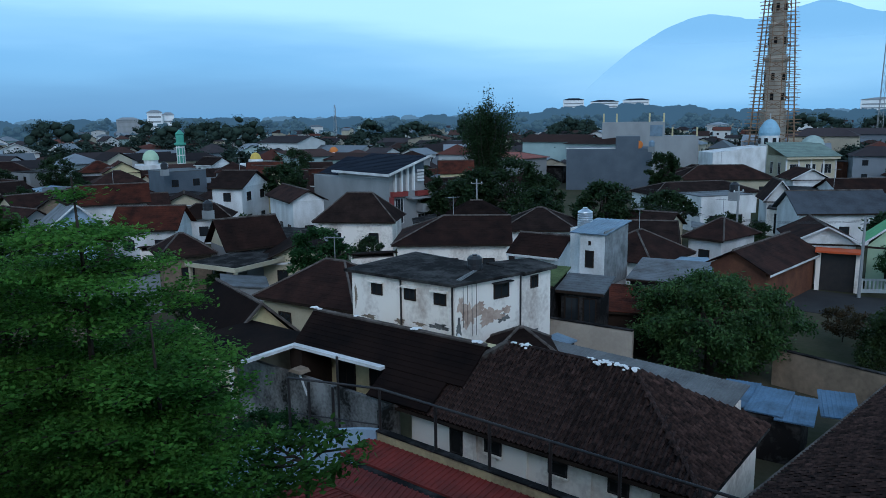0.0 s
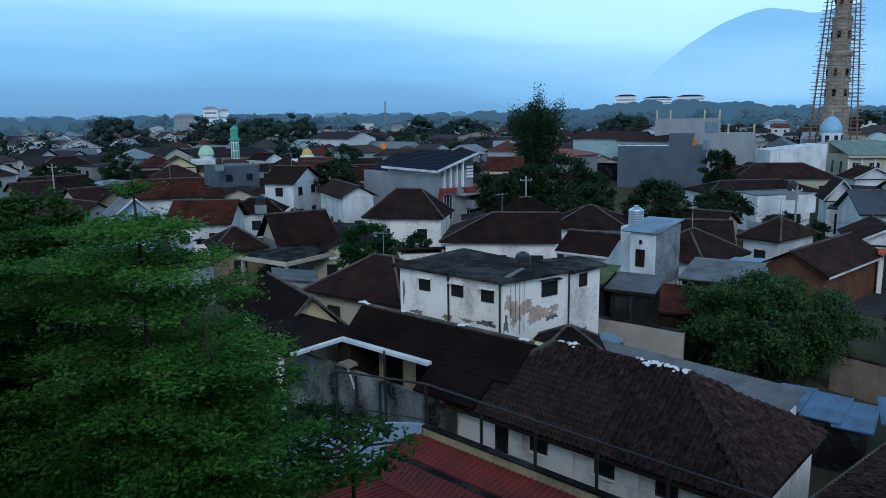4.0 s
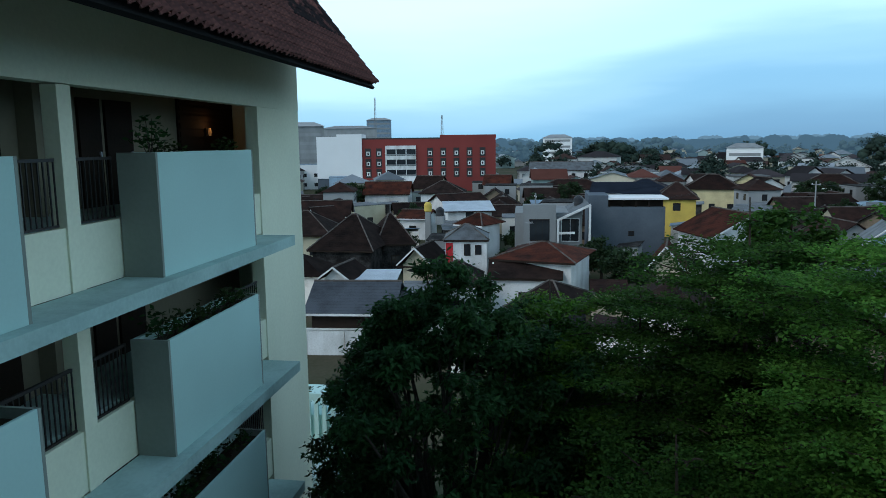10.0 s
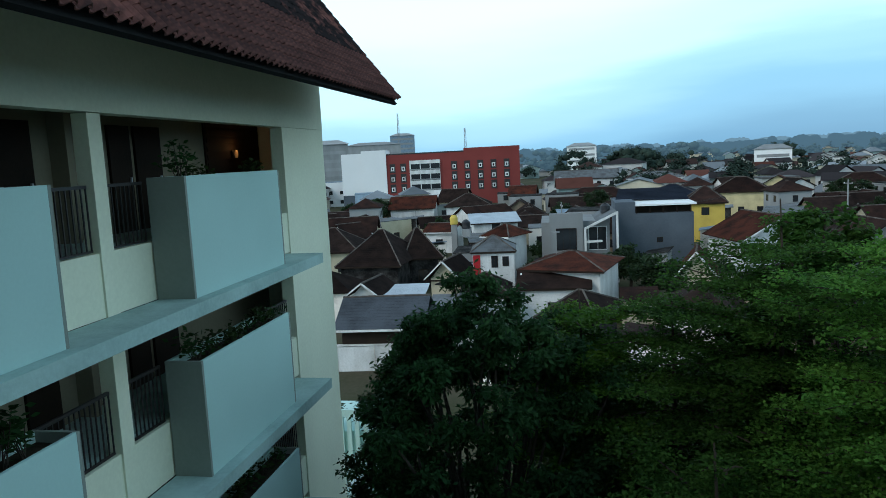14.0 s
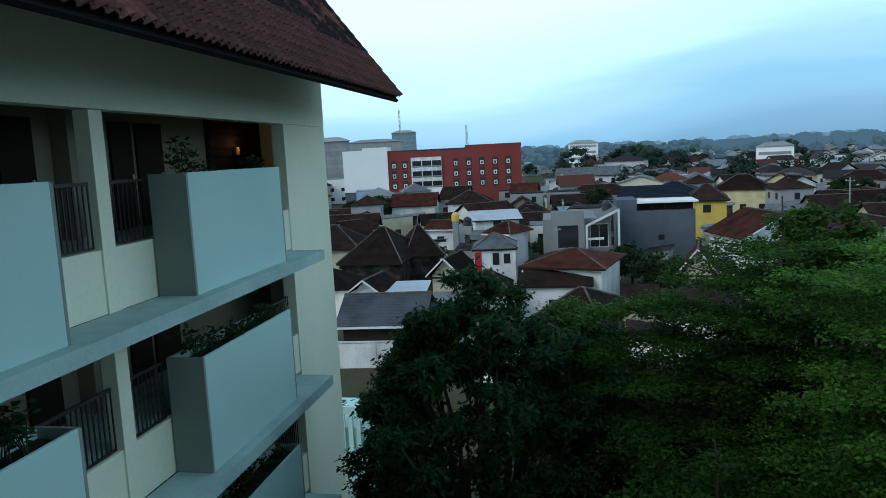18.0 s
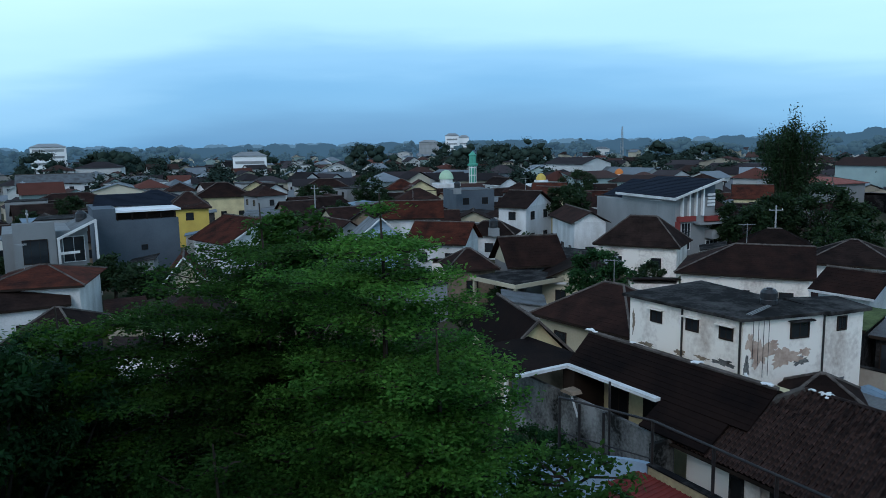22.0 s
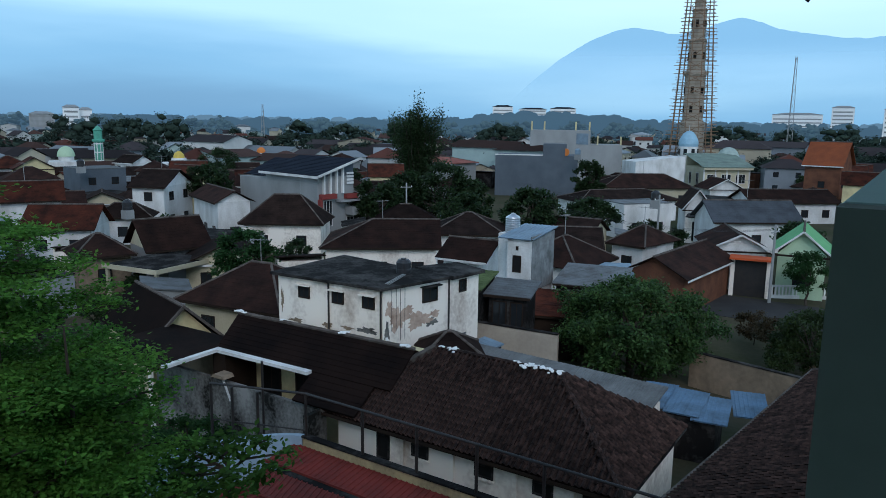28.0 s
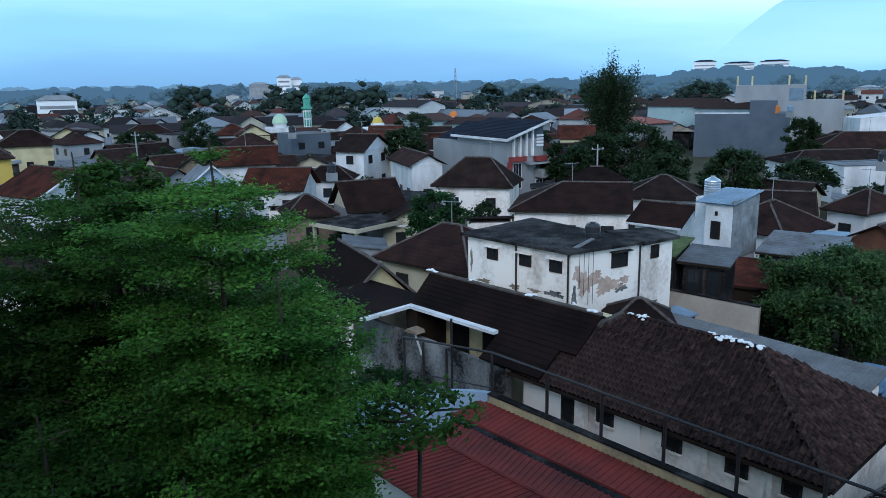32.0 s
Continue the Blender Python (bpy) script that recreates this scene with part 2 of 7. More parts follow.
MINT = material("mint_green_paint", (0.11, 0.36, 0.26), (0.09, 0.27, 0.20), 0.8, 8, 1, 0.05, contrast=0.3)
DOMEBLUE = material("pale_blue_dome", (0.28, 0.46, 0.58), (0.20, 0.34, 0.44), 0.6, 6, 0.6, 0.05, contrast=0.4)
BAMBOO = material("bamboo_pole", (0.27, 0.175, 0.11), (0.14, 0.09, 0.06), 0.8, 9, 1.5, 0.05, contrast=0.4)
RAWCON = material("raw_concrete_beige", (0.44, 0.39, 0.32), (0.31, 0.27, 0.225), 0.95, 6, 0.5, 0.2, contrast=0.4)
SOIL = material("planter_soil", (0.045, 0.036, 0.026), (0.03, 0.028, 0.018), 1.0, 18, 3, 0.5)
ORANGETILE = material("orange_clay_tile", (0.234, 0.0663, 0.0265), (0.148, 0.0468, 0.0234), 0.85, 6, 0.6, 0.2, contrast=0.4)
SALMON = material("salmon_sheet_roof", (0.281, 0.101, 0.078), (0.195, 0.0702, 0.0546), 0.8, 6, 0.6, 0.1, contrast=0.4)
TILESOOT = material("sooty_clay_tile", (0.0139, 0.00838, 0.00694), (0.0052, 0.00405, 0.00405), 0.95, 6, 0.6, 0.4, vary=0.2, contrast=0.5, amount=0.45)
STAINWALL = material("black_stained_plaster", (0.26, 0.258, 0.245), (0.0187, 0.0187, 0.0172), 0.95, 7, 0.75, 0.25, contrast=0.55, streak=0.45, amount=0.52)
STREAKYEL = material("streaked_yellow_wall", (0.452, 0.367, 0.203), (0.133, 0.105, 0.078), 0.95, 7, 1.1, 0.2, contrast=0.4, streak=0.85, amount=0.36)
BROWNWALL = material("earth_stained_shaded_wall", (0.281, 0.218, 0.156), (0.109, 0.0897, 0.0663), 0.95, 5, 0.6, 0.3, contrast=0.4, streak=0.5, amount=0.45)
REDORANGE = material("red_orange_paint", (0.55, 0.10, 0.03), (0.40, 0.08, 0.03), 0.75, 8, 1, 0.05, contrast=0.3)
REDDOOR = material("signal_red_paint", (0.42, 0.022, 0.028), (0.30, 0.02, 0.025), 0.7, 8, 1, 0.04, contrast=0.3)
LEAF_MANGO = leaf_material("mango_leaves", (0.072, 0.134, 0.038), (0.026, 0.056, 0.0175), 0.5)
LEAF_DRY = leaf_material("dry_brown_scrub", (0.0735, 0.0504, 0.0252), (0.0385, 0.035, 0.0154))
SHEETASH = material("ash_grey_sheet", (0.165, 0.172, 0.172), (0.085, 0.087, 0.086), 0.85, 8, 0.8, 0.12, contrast=0.4)
VALLEY = material("dirty_valley_mortar", (0.117, 0.105, 0.0936), (0.039, 0.0351, 0.0312), 0.95, 8, 1.2, 0.3, contrast=0.4)
CLEANWHITE = material("clean_white_render", (0.80, 0.80, 0.79), (0.70, 0.70, 0.69), 0.85, 4, 0.08, 0.03, contrast=0.2)
BLUESHEET = material("faded_blue_sheet", (0.117, 0.195, 0.289), (0.0702, 0.109, 0.156), 0.7, 8, 0.9, 0.1, contrast=0.5)
GREENSHEET = material("grey_green_sheet", (0.20, 0.26, 0.22), (0.13, 0.17, 0.15), 0.85, 6, 0.6, 0.1, contrast=0.4)
DOMEGREEN = material("pale_grey_green_dome", (0.36, 0.44, 0.40), (0.25, 0.31, 0.29), 0.7, 6, 0.6, 0.05, contrast=0.4)
BLUEWALL = material("pale_blue_paint", (0.36, 0.47, 0.58), (0.26, 0.34, 0.42), 0.85, 8, 0.6, 0.06, contrast=0.35, streak=0.5)
BRIGHTSHEET = material("bright_zinc_sheet", (0.406, 0.452, 0.499), (0.281, 0.312, 0.351), 0.5, 8, 0.7, 0.08, contrast=0.35)
STAINGREY = material("mottled_grey_render", (0.26, 0.275, 0.28), (0.12, 0.125, 0.125), 0.95, 5, 1.3, 0.2, contrast=0.45, amount=0.45)
GLASS = material("dark_window_glass", (0.02, 0.024, 0.028), (0.015, 0.018, 0.02), 0.08, 4, 1, 0.0)
GLASS.node_tree.nodes["Principled BSDF"].inputs["Specular IOR Level"].default_value = 0.6
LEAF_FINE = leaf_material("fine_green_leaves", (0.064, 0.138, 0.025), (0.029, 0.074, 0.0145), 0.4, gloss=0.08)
# the fine leaf lightened twice, for crowns that get too little light
LEAF_TALL = leaf_material("tall_leaves_lightened", (0.125, 0.270, 0.045), (0.058, 0.150, 0.027), 0.45, gloss=0.08)
LEAF_LOW = leaf_material("low_leaves_lightened", (0.150, 0.315, 0.046), (0.075, 0.190, 0.029), 0.4, gloss=0.08)
LEAF_MID = leaf_material("mid_green_leaves", (0.058, 0.130, 0.020), (0.027, 0.068, 0.0115))
LEAF_DARK = leaf_material("dark_glossy_leaves", (0.038, 0.094, 0.028), (0.0175, 0.050, 0.016), 0.45, gloss=0.15)
LEAF_BRIGHT = leaf_material("yellow_green_leaves", (0.098, 0.205, 0.020), (0.046, 0.115, 0.011))
LEAF_FAR = leaf_material("far_tree_leaves", (0.0372, 0.0651, 0.0236), (0.0198, 0.0384, 0.0161))
LEAF_OLIVE = leaf_material("olive_leaves", (0.0403, 0.062, 0.0174), (0.0223, 0.0384, 0.0124))
LAMPGLOW = material("warm_lamp_glass", (0.8, 0.5, 0.2), None, 0.5, 4, 1, 0, emit=(1.0, 0.42, 0.12, 0.07))
# blue emission stands for distance haze; the foot turns transparent
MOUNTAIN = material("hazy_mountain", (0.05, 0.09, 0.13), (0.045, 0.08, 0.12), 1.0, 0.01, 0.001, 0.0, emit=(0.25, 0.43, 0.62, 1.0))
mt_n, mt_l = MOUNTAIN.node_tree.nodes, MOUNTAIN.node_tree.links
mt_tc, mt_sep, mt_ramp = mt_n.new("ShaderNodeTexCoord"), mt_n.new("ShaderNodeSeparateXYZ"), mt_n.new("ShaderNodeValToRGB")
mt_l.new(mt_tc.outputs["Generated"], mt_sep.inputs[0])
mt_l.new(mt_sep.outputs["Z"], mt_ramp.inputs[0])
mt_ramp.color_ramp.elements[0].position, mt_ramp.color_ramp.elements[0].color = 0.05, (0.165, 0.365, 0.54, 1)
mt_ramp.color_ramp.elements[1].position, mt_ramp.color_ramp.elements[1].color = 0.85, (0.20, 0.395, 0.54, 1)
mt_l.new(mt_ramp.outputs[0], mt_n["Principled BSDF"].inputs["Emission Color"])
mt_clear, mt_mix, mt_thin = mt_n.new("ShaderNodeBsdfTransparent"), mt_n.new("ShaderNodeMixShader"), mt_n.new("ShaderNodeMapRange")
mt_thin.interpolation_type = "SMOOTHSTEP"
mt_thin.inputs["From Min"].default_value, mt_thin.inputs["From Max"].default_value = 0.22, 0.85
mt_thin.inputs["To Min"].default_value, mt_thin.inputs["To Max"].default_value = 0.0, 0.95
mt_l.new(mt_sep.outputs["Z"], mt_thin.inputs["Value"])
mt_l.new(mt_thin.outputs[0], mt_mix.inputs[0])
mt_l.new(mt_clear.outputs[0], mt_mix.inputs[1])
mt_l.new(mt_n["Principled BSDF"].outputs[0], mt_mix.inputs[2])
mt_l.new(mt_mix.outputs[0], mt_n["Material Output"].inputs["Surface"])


# ---------------------------------------------------------------- mesh helpers
def bx(bm, x0, x1, y0, y1, z0, z1):
    """A closed box in the bmesh."""
    v = [bm.verts.new(p) for p in itertools.product((x0, x1), (y0, y1), (z0, z1))]
    for q in ((0, 1, 3, 2), (4, 6, 7, 5), (0, 4, 5, 1), (2, 3, 7, 6), (0, 2, 6, 4), (1, 5, 7, 3)):
        bm.faces.new([v[i] for i in q])
    return bm


def box(x0, x1, y0, y1, z0, z1, bevel=0.0):
    bm = bx(bmesh.new(), min(x0, x1), max(x0, x1), min(y0, y1), max(y0, y1), min(z0, z1), max(z0, z1))
    if bevel:
        bmesh.ops.bevel(bm, geom=bm.edges[:], offset=bevel, segments=1, affect="EDGES")
    return bm


def rod(bm, a, b, r0, r1=None, sides=6):
    """A tapered bar from a to b."""
    a, b, r1 = Vector(a), Vector(b), r0 if r1 is None else r1
    d = (b - a).normalized()
    u = d.orthogonal().normalized()
    w = d.cross(u)
    rings = []
    for p, r in ((a, r0), (b, r1)):
        rings.append([bm.verts.new(p + r * (math.cos(2 * math.pi * k / sides) * u + math.sin(2 * math.pi * k / sides) * w)) for k in range(sides)])
    for k in range(sides):
        bm.faces.new((rings[0][k], rings[0][(k + 1) % sides], rings[1][(k + 1) % sides], rings[1][k]))
    bm.faces.new(rings[0][::-1])
    bm.faces.new(rings[1])
    return bm


def lathe(profile, sides=16):
    """A turned body from (radius, z) pairs."""
    bm = bmesh.new()
    rings = [[bm.verts.new((r * math.cos(2 * math.pi * k / sides), r * math.sin(2 * math.pi * k / sides), z)) for k in range(sides)] for r, z in profile]
    for a, b in zip(rings, rings[1:]):
        for k in range(sides):
            bm.faces.new((a[k], a[(k + 1) % sides], b[(k + 1) % sides], b[k]))
    bm.faces.new(rings[0][::-1])
    bm.faces.new(rings[-1])
    return bm


def prism(outline, depth, axis="y"):
    """An outline of (x, z) pairs pushed through y from 0 to depth."""
    bm = bmesh.new()
    a = [bm.verts.new((x, 0, z)) for x, z in outline]
    b = [bm.verts.new((x, depth, z)) for x, z in outline]
    bm.faces.new(a)
    bm.faces.new(b[::-1])
    for k in range(len(a)):
        j = (k + 1) % len(a)
        bm.faces.new((a[j], a[k], b[k], b[j]))
    bmesh.ops.recalc_face_normals(bm, faces=bm.faces[:])
    return bm


def finish(bm, name, mat):
    me = bpy.data.meshes.new(name)
    bm.to_mesh(me)
    bm.free()
    me.materials.append(mat)
    return me


def thing(name, label, category, m=None, group="", kind=""):
    """An Empty at the base of a thing; its parts hang from it."""
    ob = new(name)
    ob.empty_display_size = 0.2
    if m is not None:
        ob.matrix_world = m
    return tagged(ob, label, category, group, kind)


def part(name, bm, mat, parent, label="", m=None):
    me = finish(bm, name, mat) if isinstance(bm, bmesh.types.BMesh) else bm
    ob = new(name, me)
    ob.parent = parent
    if m is not None:
        ob.matrix_basis = m
    return tagged(ob, label)


def solo(name, bm, mat, label, category, m=None, group="", kind=""):
    ob = new(name, finish(bm, name, mat) if isinstance(bm, bmesh.types.BMesh) else bm)
    if m is not None:
        ob.matrix_world = m
    return tagged(ob, label, category, group, kind)


def raw_mesh(name, verts, faces, mat, smooth=False):
    me = bpy.data.meshes.new(name)
    me.from_pydata(verts, [], faces)
    me.materials.append(mat)
    return me


def quads_mesh(name, verts, mat):
    """A mesh of separate four-cornered pieces from an array (n, 4, 3)."""
    n = len(verts)
    me = bpy.data.meshes.new(name)
    me.vertices.add(4 * n)
    me.vertices.foreach_set("co", np.ascontiguousarray(verts, dtype=np.float32).ravel())
    me.loops.add(4 * n)
    me.loops.foreach_set("vertex_index", np.arange(4 * n, dtype=np.int32))
    me.polygons.add(n)
    me.polygons.foreach_set("loop_start", np.arange(0, 4 * n, 4, dtype=np.int32))
    me.update(calc_edges=True)
    me.materials.append(mat)
    return me


def course_slope(bm, el, er, rr, rl, step=0.32, lip=0.018, thick=0.08):
    """A roof slope between eave ends el, er and ridge ends rl, rr, laid in lapped courses, as one closed slab."""
    el, er, rr, rl = map(Vector, (el, er, rr, rl))
    nrm = (er - el).cross((rl + rr) / 2 - (el + er) / 2).normalized()
    n = max(2, round(((rl + rr) / 2 - (el + er) / 2).length / step))
    pairs = [(el - nrm * thick, er - nrm * thick)]
    for k in range(n):
        a = k / n
        pairs += [(el.lerp(rl, a), er.lerp(rr, a)), (el.lerp(rl, a) + nrm * lip, er.lerp(rr, a) + nrm * lip)]
    pairs += [(rl, rr), (rl - nrm * thick, rr - nrm * thick)]
    v = [(bm.verts.new(p), bm.verts.new(q)) for p, q in pairs]
    for p, q in zip(v, v[1:] + v[:1]):
        bm.faces.new((p[0], p[1], q[1], q[0]))
    bm.faces.new([p[0] for p in v])
    bm.faces.new([p[1] for p in reversed(v)])


def cap(bm, a, b, r=0.11):
    """A row of rounded cap tiles from a to b, as one stepped run."""
    a, b = Vector(a), Vector(b)
    n = max(1, round((b - a).length / 0.45))
    d = (b - a).normalized()
    u = d.orthogonal().normalized()
    w = d.cross(u)
    rings = []
    for k in range(n):
        for t, rad in ((k / n, r), ((k + 1) / n, r * 0.84)):
            rings.append([bm.verts.new(a.lerp(b, t) + rad * (math.cos(1.0472 * i) * u + math.sin(1.0472 * i) * w)) for i in range(6)])
    for p, q in zip(rings, rings[1:]):
        for i in range(6):
            bm.faces.new((p[i], p[(i + 1) % 6], q[(i + 1) % 6], q[i]))
    bm.faces.new(rings[0][::-1])
    bm.faces.new(rings[-1])


def ribbed_sheet(bm, el, er, rr, rl, pitch=0.24, h=0.035):
    """Folded roof sheet: ribs run up the slope."""
    el, er, rr, rl = map(Vector, (el, er, rr, rl))
    nrm = (er - el).cross(rl - el).normalized()
    n = max(2, round((er - el).length / pitch))
    rows = []
    for k in range(n):
        for f, hh in ((0.0, 0), (0.62, 0), (0.70, h), (0.92, h)):
            t = (k + f) / n
            rows.append((bm.verts.new(el.lerp(er, t) + nrm * hh), bm.verts.new(rl.lerp(rr, t) + nrm * hh)))
    rows.append((bm.verts.new(er), bm.verts.new(rr)))
    for p, q in zip(rows, rows[1:]):
        bm.faces.new((p[0], q[0], q[1], p[1]))
    q = [bm.verts.new(p - nrm * 0.05) for p in (el, er, rr, rl)]
    bm.faces.new(q[::-1])


# ---------------------------------------------------------------- ground and distance
def ground_sheet():
    bm = bmesh.new()
    n = 60
    rings = []
    for r in (0, 30, 90, 200, 500, 1500, 4500):
        rings.append([bm.verts.new((r * math.cos(2 * math.pi * k / n), r * math.sin(2 * math.pi * k / n), 0)) for k in range(n)] if r else [bm.verts.new((0, 0, 0))])
    for k in range(n):
        bm.faces.new((rings[0][0], rings[1][k], rings[1][(k + 1) % n]))
    for a, b in zip(rings[1:], rings[2:]):
        for k in range(n):
            bm.faces.new((a[k], b[k], b[(k + 1) % n], a[(k + 1) % n]))
    return solo("ground", bm, GROUND, "bare brown earth with patches of grass", "ground", kind="structure")


ground_sheet()


def at(az, d, z=0.0):
    """A place by compass angle to the left of +y and distance."""
    return Vector((-math.sin(radians(az)) * d, math.cos(radians(az)) * d, z))


def mountain_ridge():
    """A long far ridge with two shoulders, a plain backdrop whose material imitates haze by glow and a fading foot."""
    bm = bmesh.new()
    prev = None
    d = 4200.0
    for k in range(261):
        az = -40 + 72 * k / 260
        el = 6.78 * (1 - (max(0.0, az - 20.7) / 9.6) ** 1.5) - 0.16 * max(0.0, 11.0 - az)
        for c, wide, lift in ((19.7, 1.0, 0.22), (16.7, 1.0, -0.28), (12.4, 1.7, 0.72), (2.4, 1.6, 0.5), (-6.0, 5.0, 1.2)):
            el += lift * math.exp(-((az - c) / wide) ** 2)
        el += 0.09 * noise.noise(Vector((az * 0.9, 3, 0))) + 0.05 * noise.noise(Vector((az * 2.8, 7, 0)))
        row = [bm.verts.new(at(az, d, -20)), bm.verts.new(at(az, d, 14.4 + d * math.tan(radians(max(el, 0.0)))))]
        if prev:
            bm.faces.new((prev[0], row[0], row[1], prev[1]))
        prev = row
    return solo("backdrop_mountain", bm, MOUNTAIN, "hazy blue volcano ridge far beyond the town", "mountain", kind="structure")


mountain_ridge()


# ---------------------------------------------------------------- roof tiles as pieces
def tile_mesh(name, w, l, mat, wave=1.0):
    """One wavy roof tile: x across, y up the slope, with its thick lower lip."""
    prof = [(-0.5, 0.022), (-0.32, 0.0), (-0.12, 0.004), (0.08, 0.052), (0.28, 0.082), (0.5, 0.040)]
    prof = [(x, z * wave) for x, z in prof]
    verts = [(x * w, 0, z + 0.02) for x, z in prof] + [(x * w, l, z - 0.012) for x, z in prof] + [(x * w, 0.0, z - 0.004) for x, z in prof]
    n = len(prof)
    faces = [(k, k + 1, n + k + 1, n + k) for k in range(n - 1)] + [(2 * n + k, 2 * n + k + 1, k + 1, k) for k in range(n - 1)]
    return raw_mesh(name, verts, faces, mat)


def tiled_field(parent, frame_m, width, length, tw, tl, mat, keep, inside, pick, label="", wave=1.0):
    """Tiles over a slope: frame_m has x along the eave, y up the slope, z out of it. pick chooses the pieces that are objects."""
    one = tile_mesh("roof_tile", tw * 1.04, tl * 1.18, mat, wave)
    base_v = np.array([v.co[:] for v in one.vertices])
    base_f = [tuple(p.vertices) for p in one.polygons]
    allv, allf, count = [], [], 0
    rnd = random.Random(7)
    for j in range(int(length / tl)):
        for i in range(int(width / tw)):
            x, y = (i + 0.5) * tw, j * tl
            if not inside(x, y):
                continue
            jitter = pose(x + rnd.uniform(-0.008, 0.008), y + rnd.uniform(-0.012, 0.012), rnd.uniform(0, 0.010), rnd.uniform(-1.2, 1.2), rnd.uniform(-1.2, 1.2), rnd.uniform(-1.5, 1.5))
            if count < keep and pick(x, y):
                count += 1
                part("roof_tile", one, None, parent, m=frame_m @ jitter)
            else:
                m = np.array(frame_m @ jitter)
                allv.append(base_v @ m[:3, :3].T + m[:3, 3])
                allf.extend([(f, len(allv) - 1) for f in base_f])
    nb = len(base_v)
    if allv:
        faces = [tuple(q + nb * k for q in f) for f, k in allf]
        rest = part("roof_tiling", raw_mesh("roof_tiles", np.concatenate(allv).tolist(), faces, mat), None, parent)
        tagged(rest, kind="stuff")
    return count


def slope_frame(origin, along, up):
    """The pose of a slope: x along the eave, y up it."""
    x = Vector(along).normalized()
    y = Vector(up).normalized()
    z = x.cross(y).normalized()
    m = Matrix((x, y, z)).transposed().to_4x4()
    m.translation = origin
    return m


# ---------------------------------------------------------------- the hotel: two ranges of the same section
FLOORS = (13.2, 10.0, 6.8, 3.6)
BOX_W, BAY = 3.98, 7.15


def planter_plant(m, mat, seed, tall=0.5, n=70, size=0.12, label="leafy green potted shrub growing in a planter box"):
    """A small shrub: stems and pointed leaves."""
    rnd = random.Random(seed)
    ob = thing("planter_shrub", label, "plant", m, group="planter shrubs")
    bm = bmesh.new()
    tips = []
    for k in range(6):
        a, r = rnd.uniform(0, 6.28), rnd.uniform(0.05, 0.28)
        tip = Vector((r * math.cos(a), r * math.sin(a), tall * rnd.uniform(0.55, 1.0)))
        rod(bm, (rnd.uniform(-0.05, 0.05), rnd.uniform(-0.05, 0.05), 0), tip, 0.010, 0.005, 4)
        tips.append(tip)
    part("stem", bm, BARK, ob)
    q = []
    for k in range(n):
        c = rnd.choice(tips) * rnd.uniform(0.5, 1.05) + Vector((rnd.gauss(0, 0.08), rnd.gauss(0, 0.08), rnd.gauss(0, 0.06)))
        d = Vector((rnd.gauss(0, 1), rnd.gauss(0, 1), rnd.uniform(-0.4, 0.7))).normalized()
        s = d.cross(Vector((rnd.gauss(0, 1), rnd.gauss(0, 1), 1))).normalized() * size * 0.28
        q.append([c, c + d * size * 0.45 + s, c + d * size, c + d * size * 0.45 - s])
    part("leaves", quads_mesh("leaves", np.array(q), mat), None, ob)
    return ob


def railing_part(parent, x0, x1, y, z, m):
    """A black steel balustrade along local x."""
    rail = part("railing", box(x0, x1, y - 0.025, y + 0.025, z + 0.99, z + 1.04), BLACKMETAL, parent, "black steel balustrade", m)
    part("bottom_rail", box(x0, x1, y - 0.025, y + 0.025, z + 0.02, z + 0.05), BLACKMETAL, rail)
    n = max(2, round(abs(x1 - x0) / 0.115))
    for k in range(n + 1):
        x = x0 + (x1 - x0) * k / n
        part("baluster", box(x - 0.010, x + 0.010, y - 0.010, y + 0.010, z + 0.05, z + 0.99), BLACKMETAL, rail)


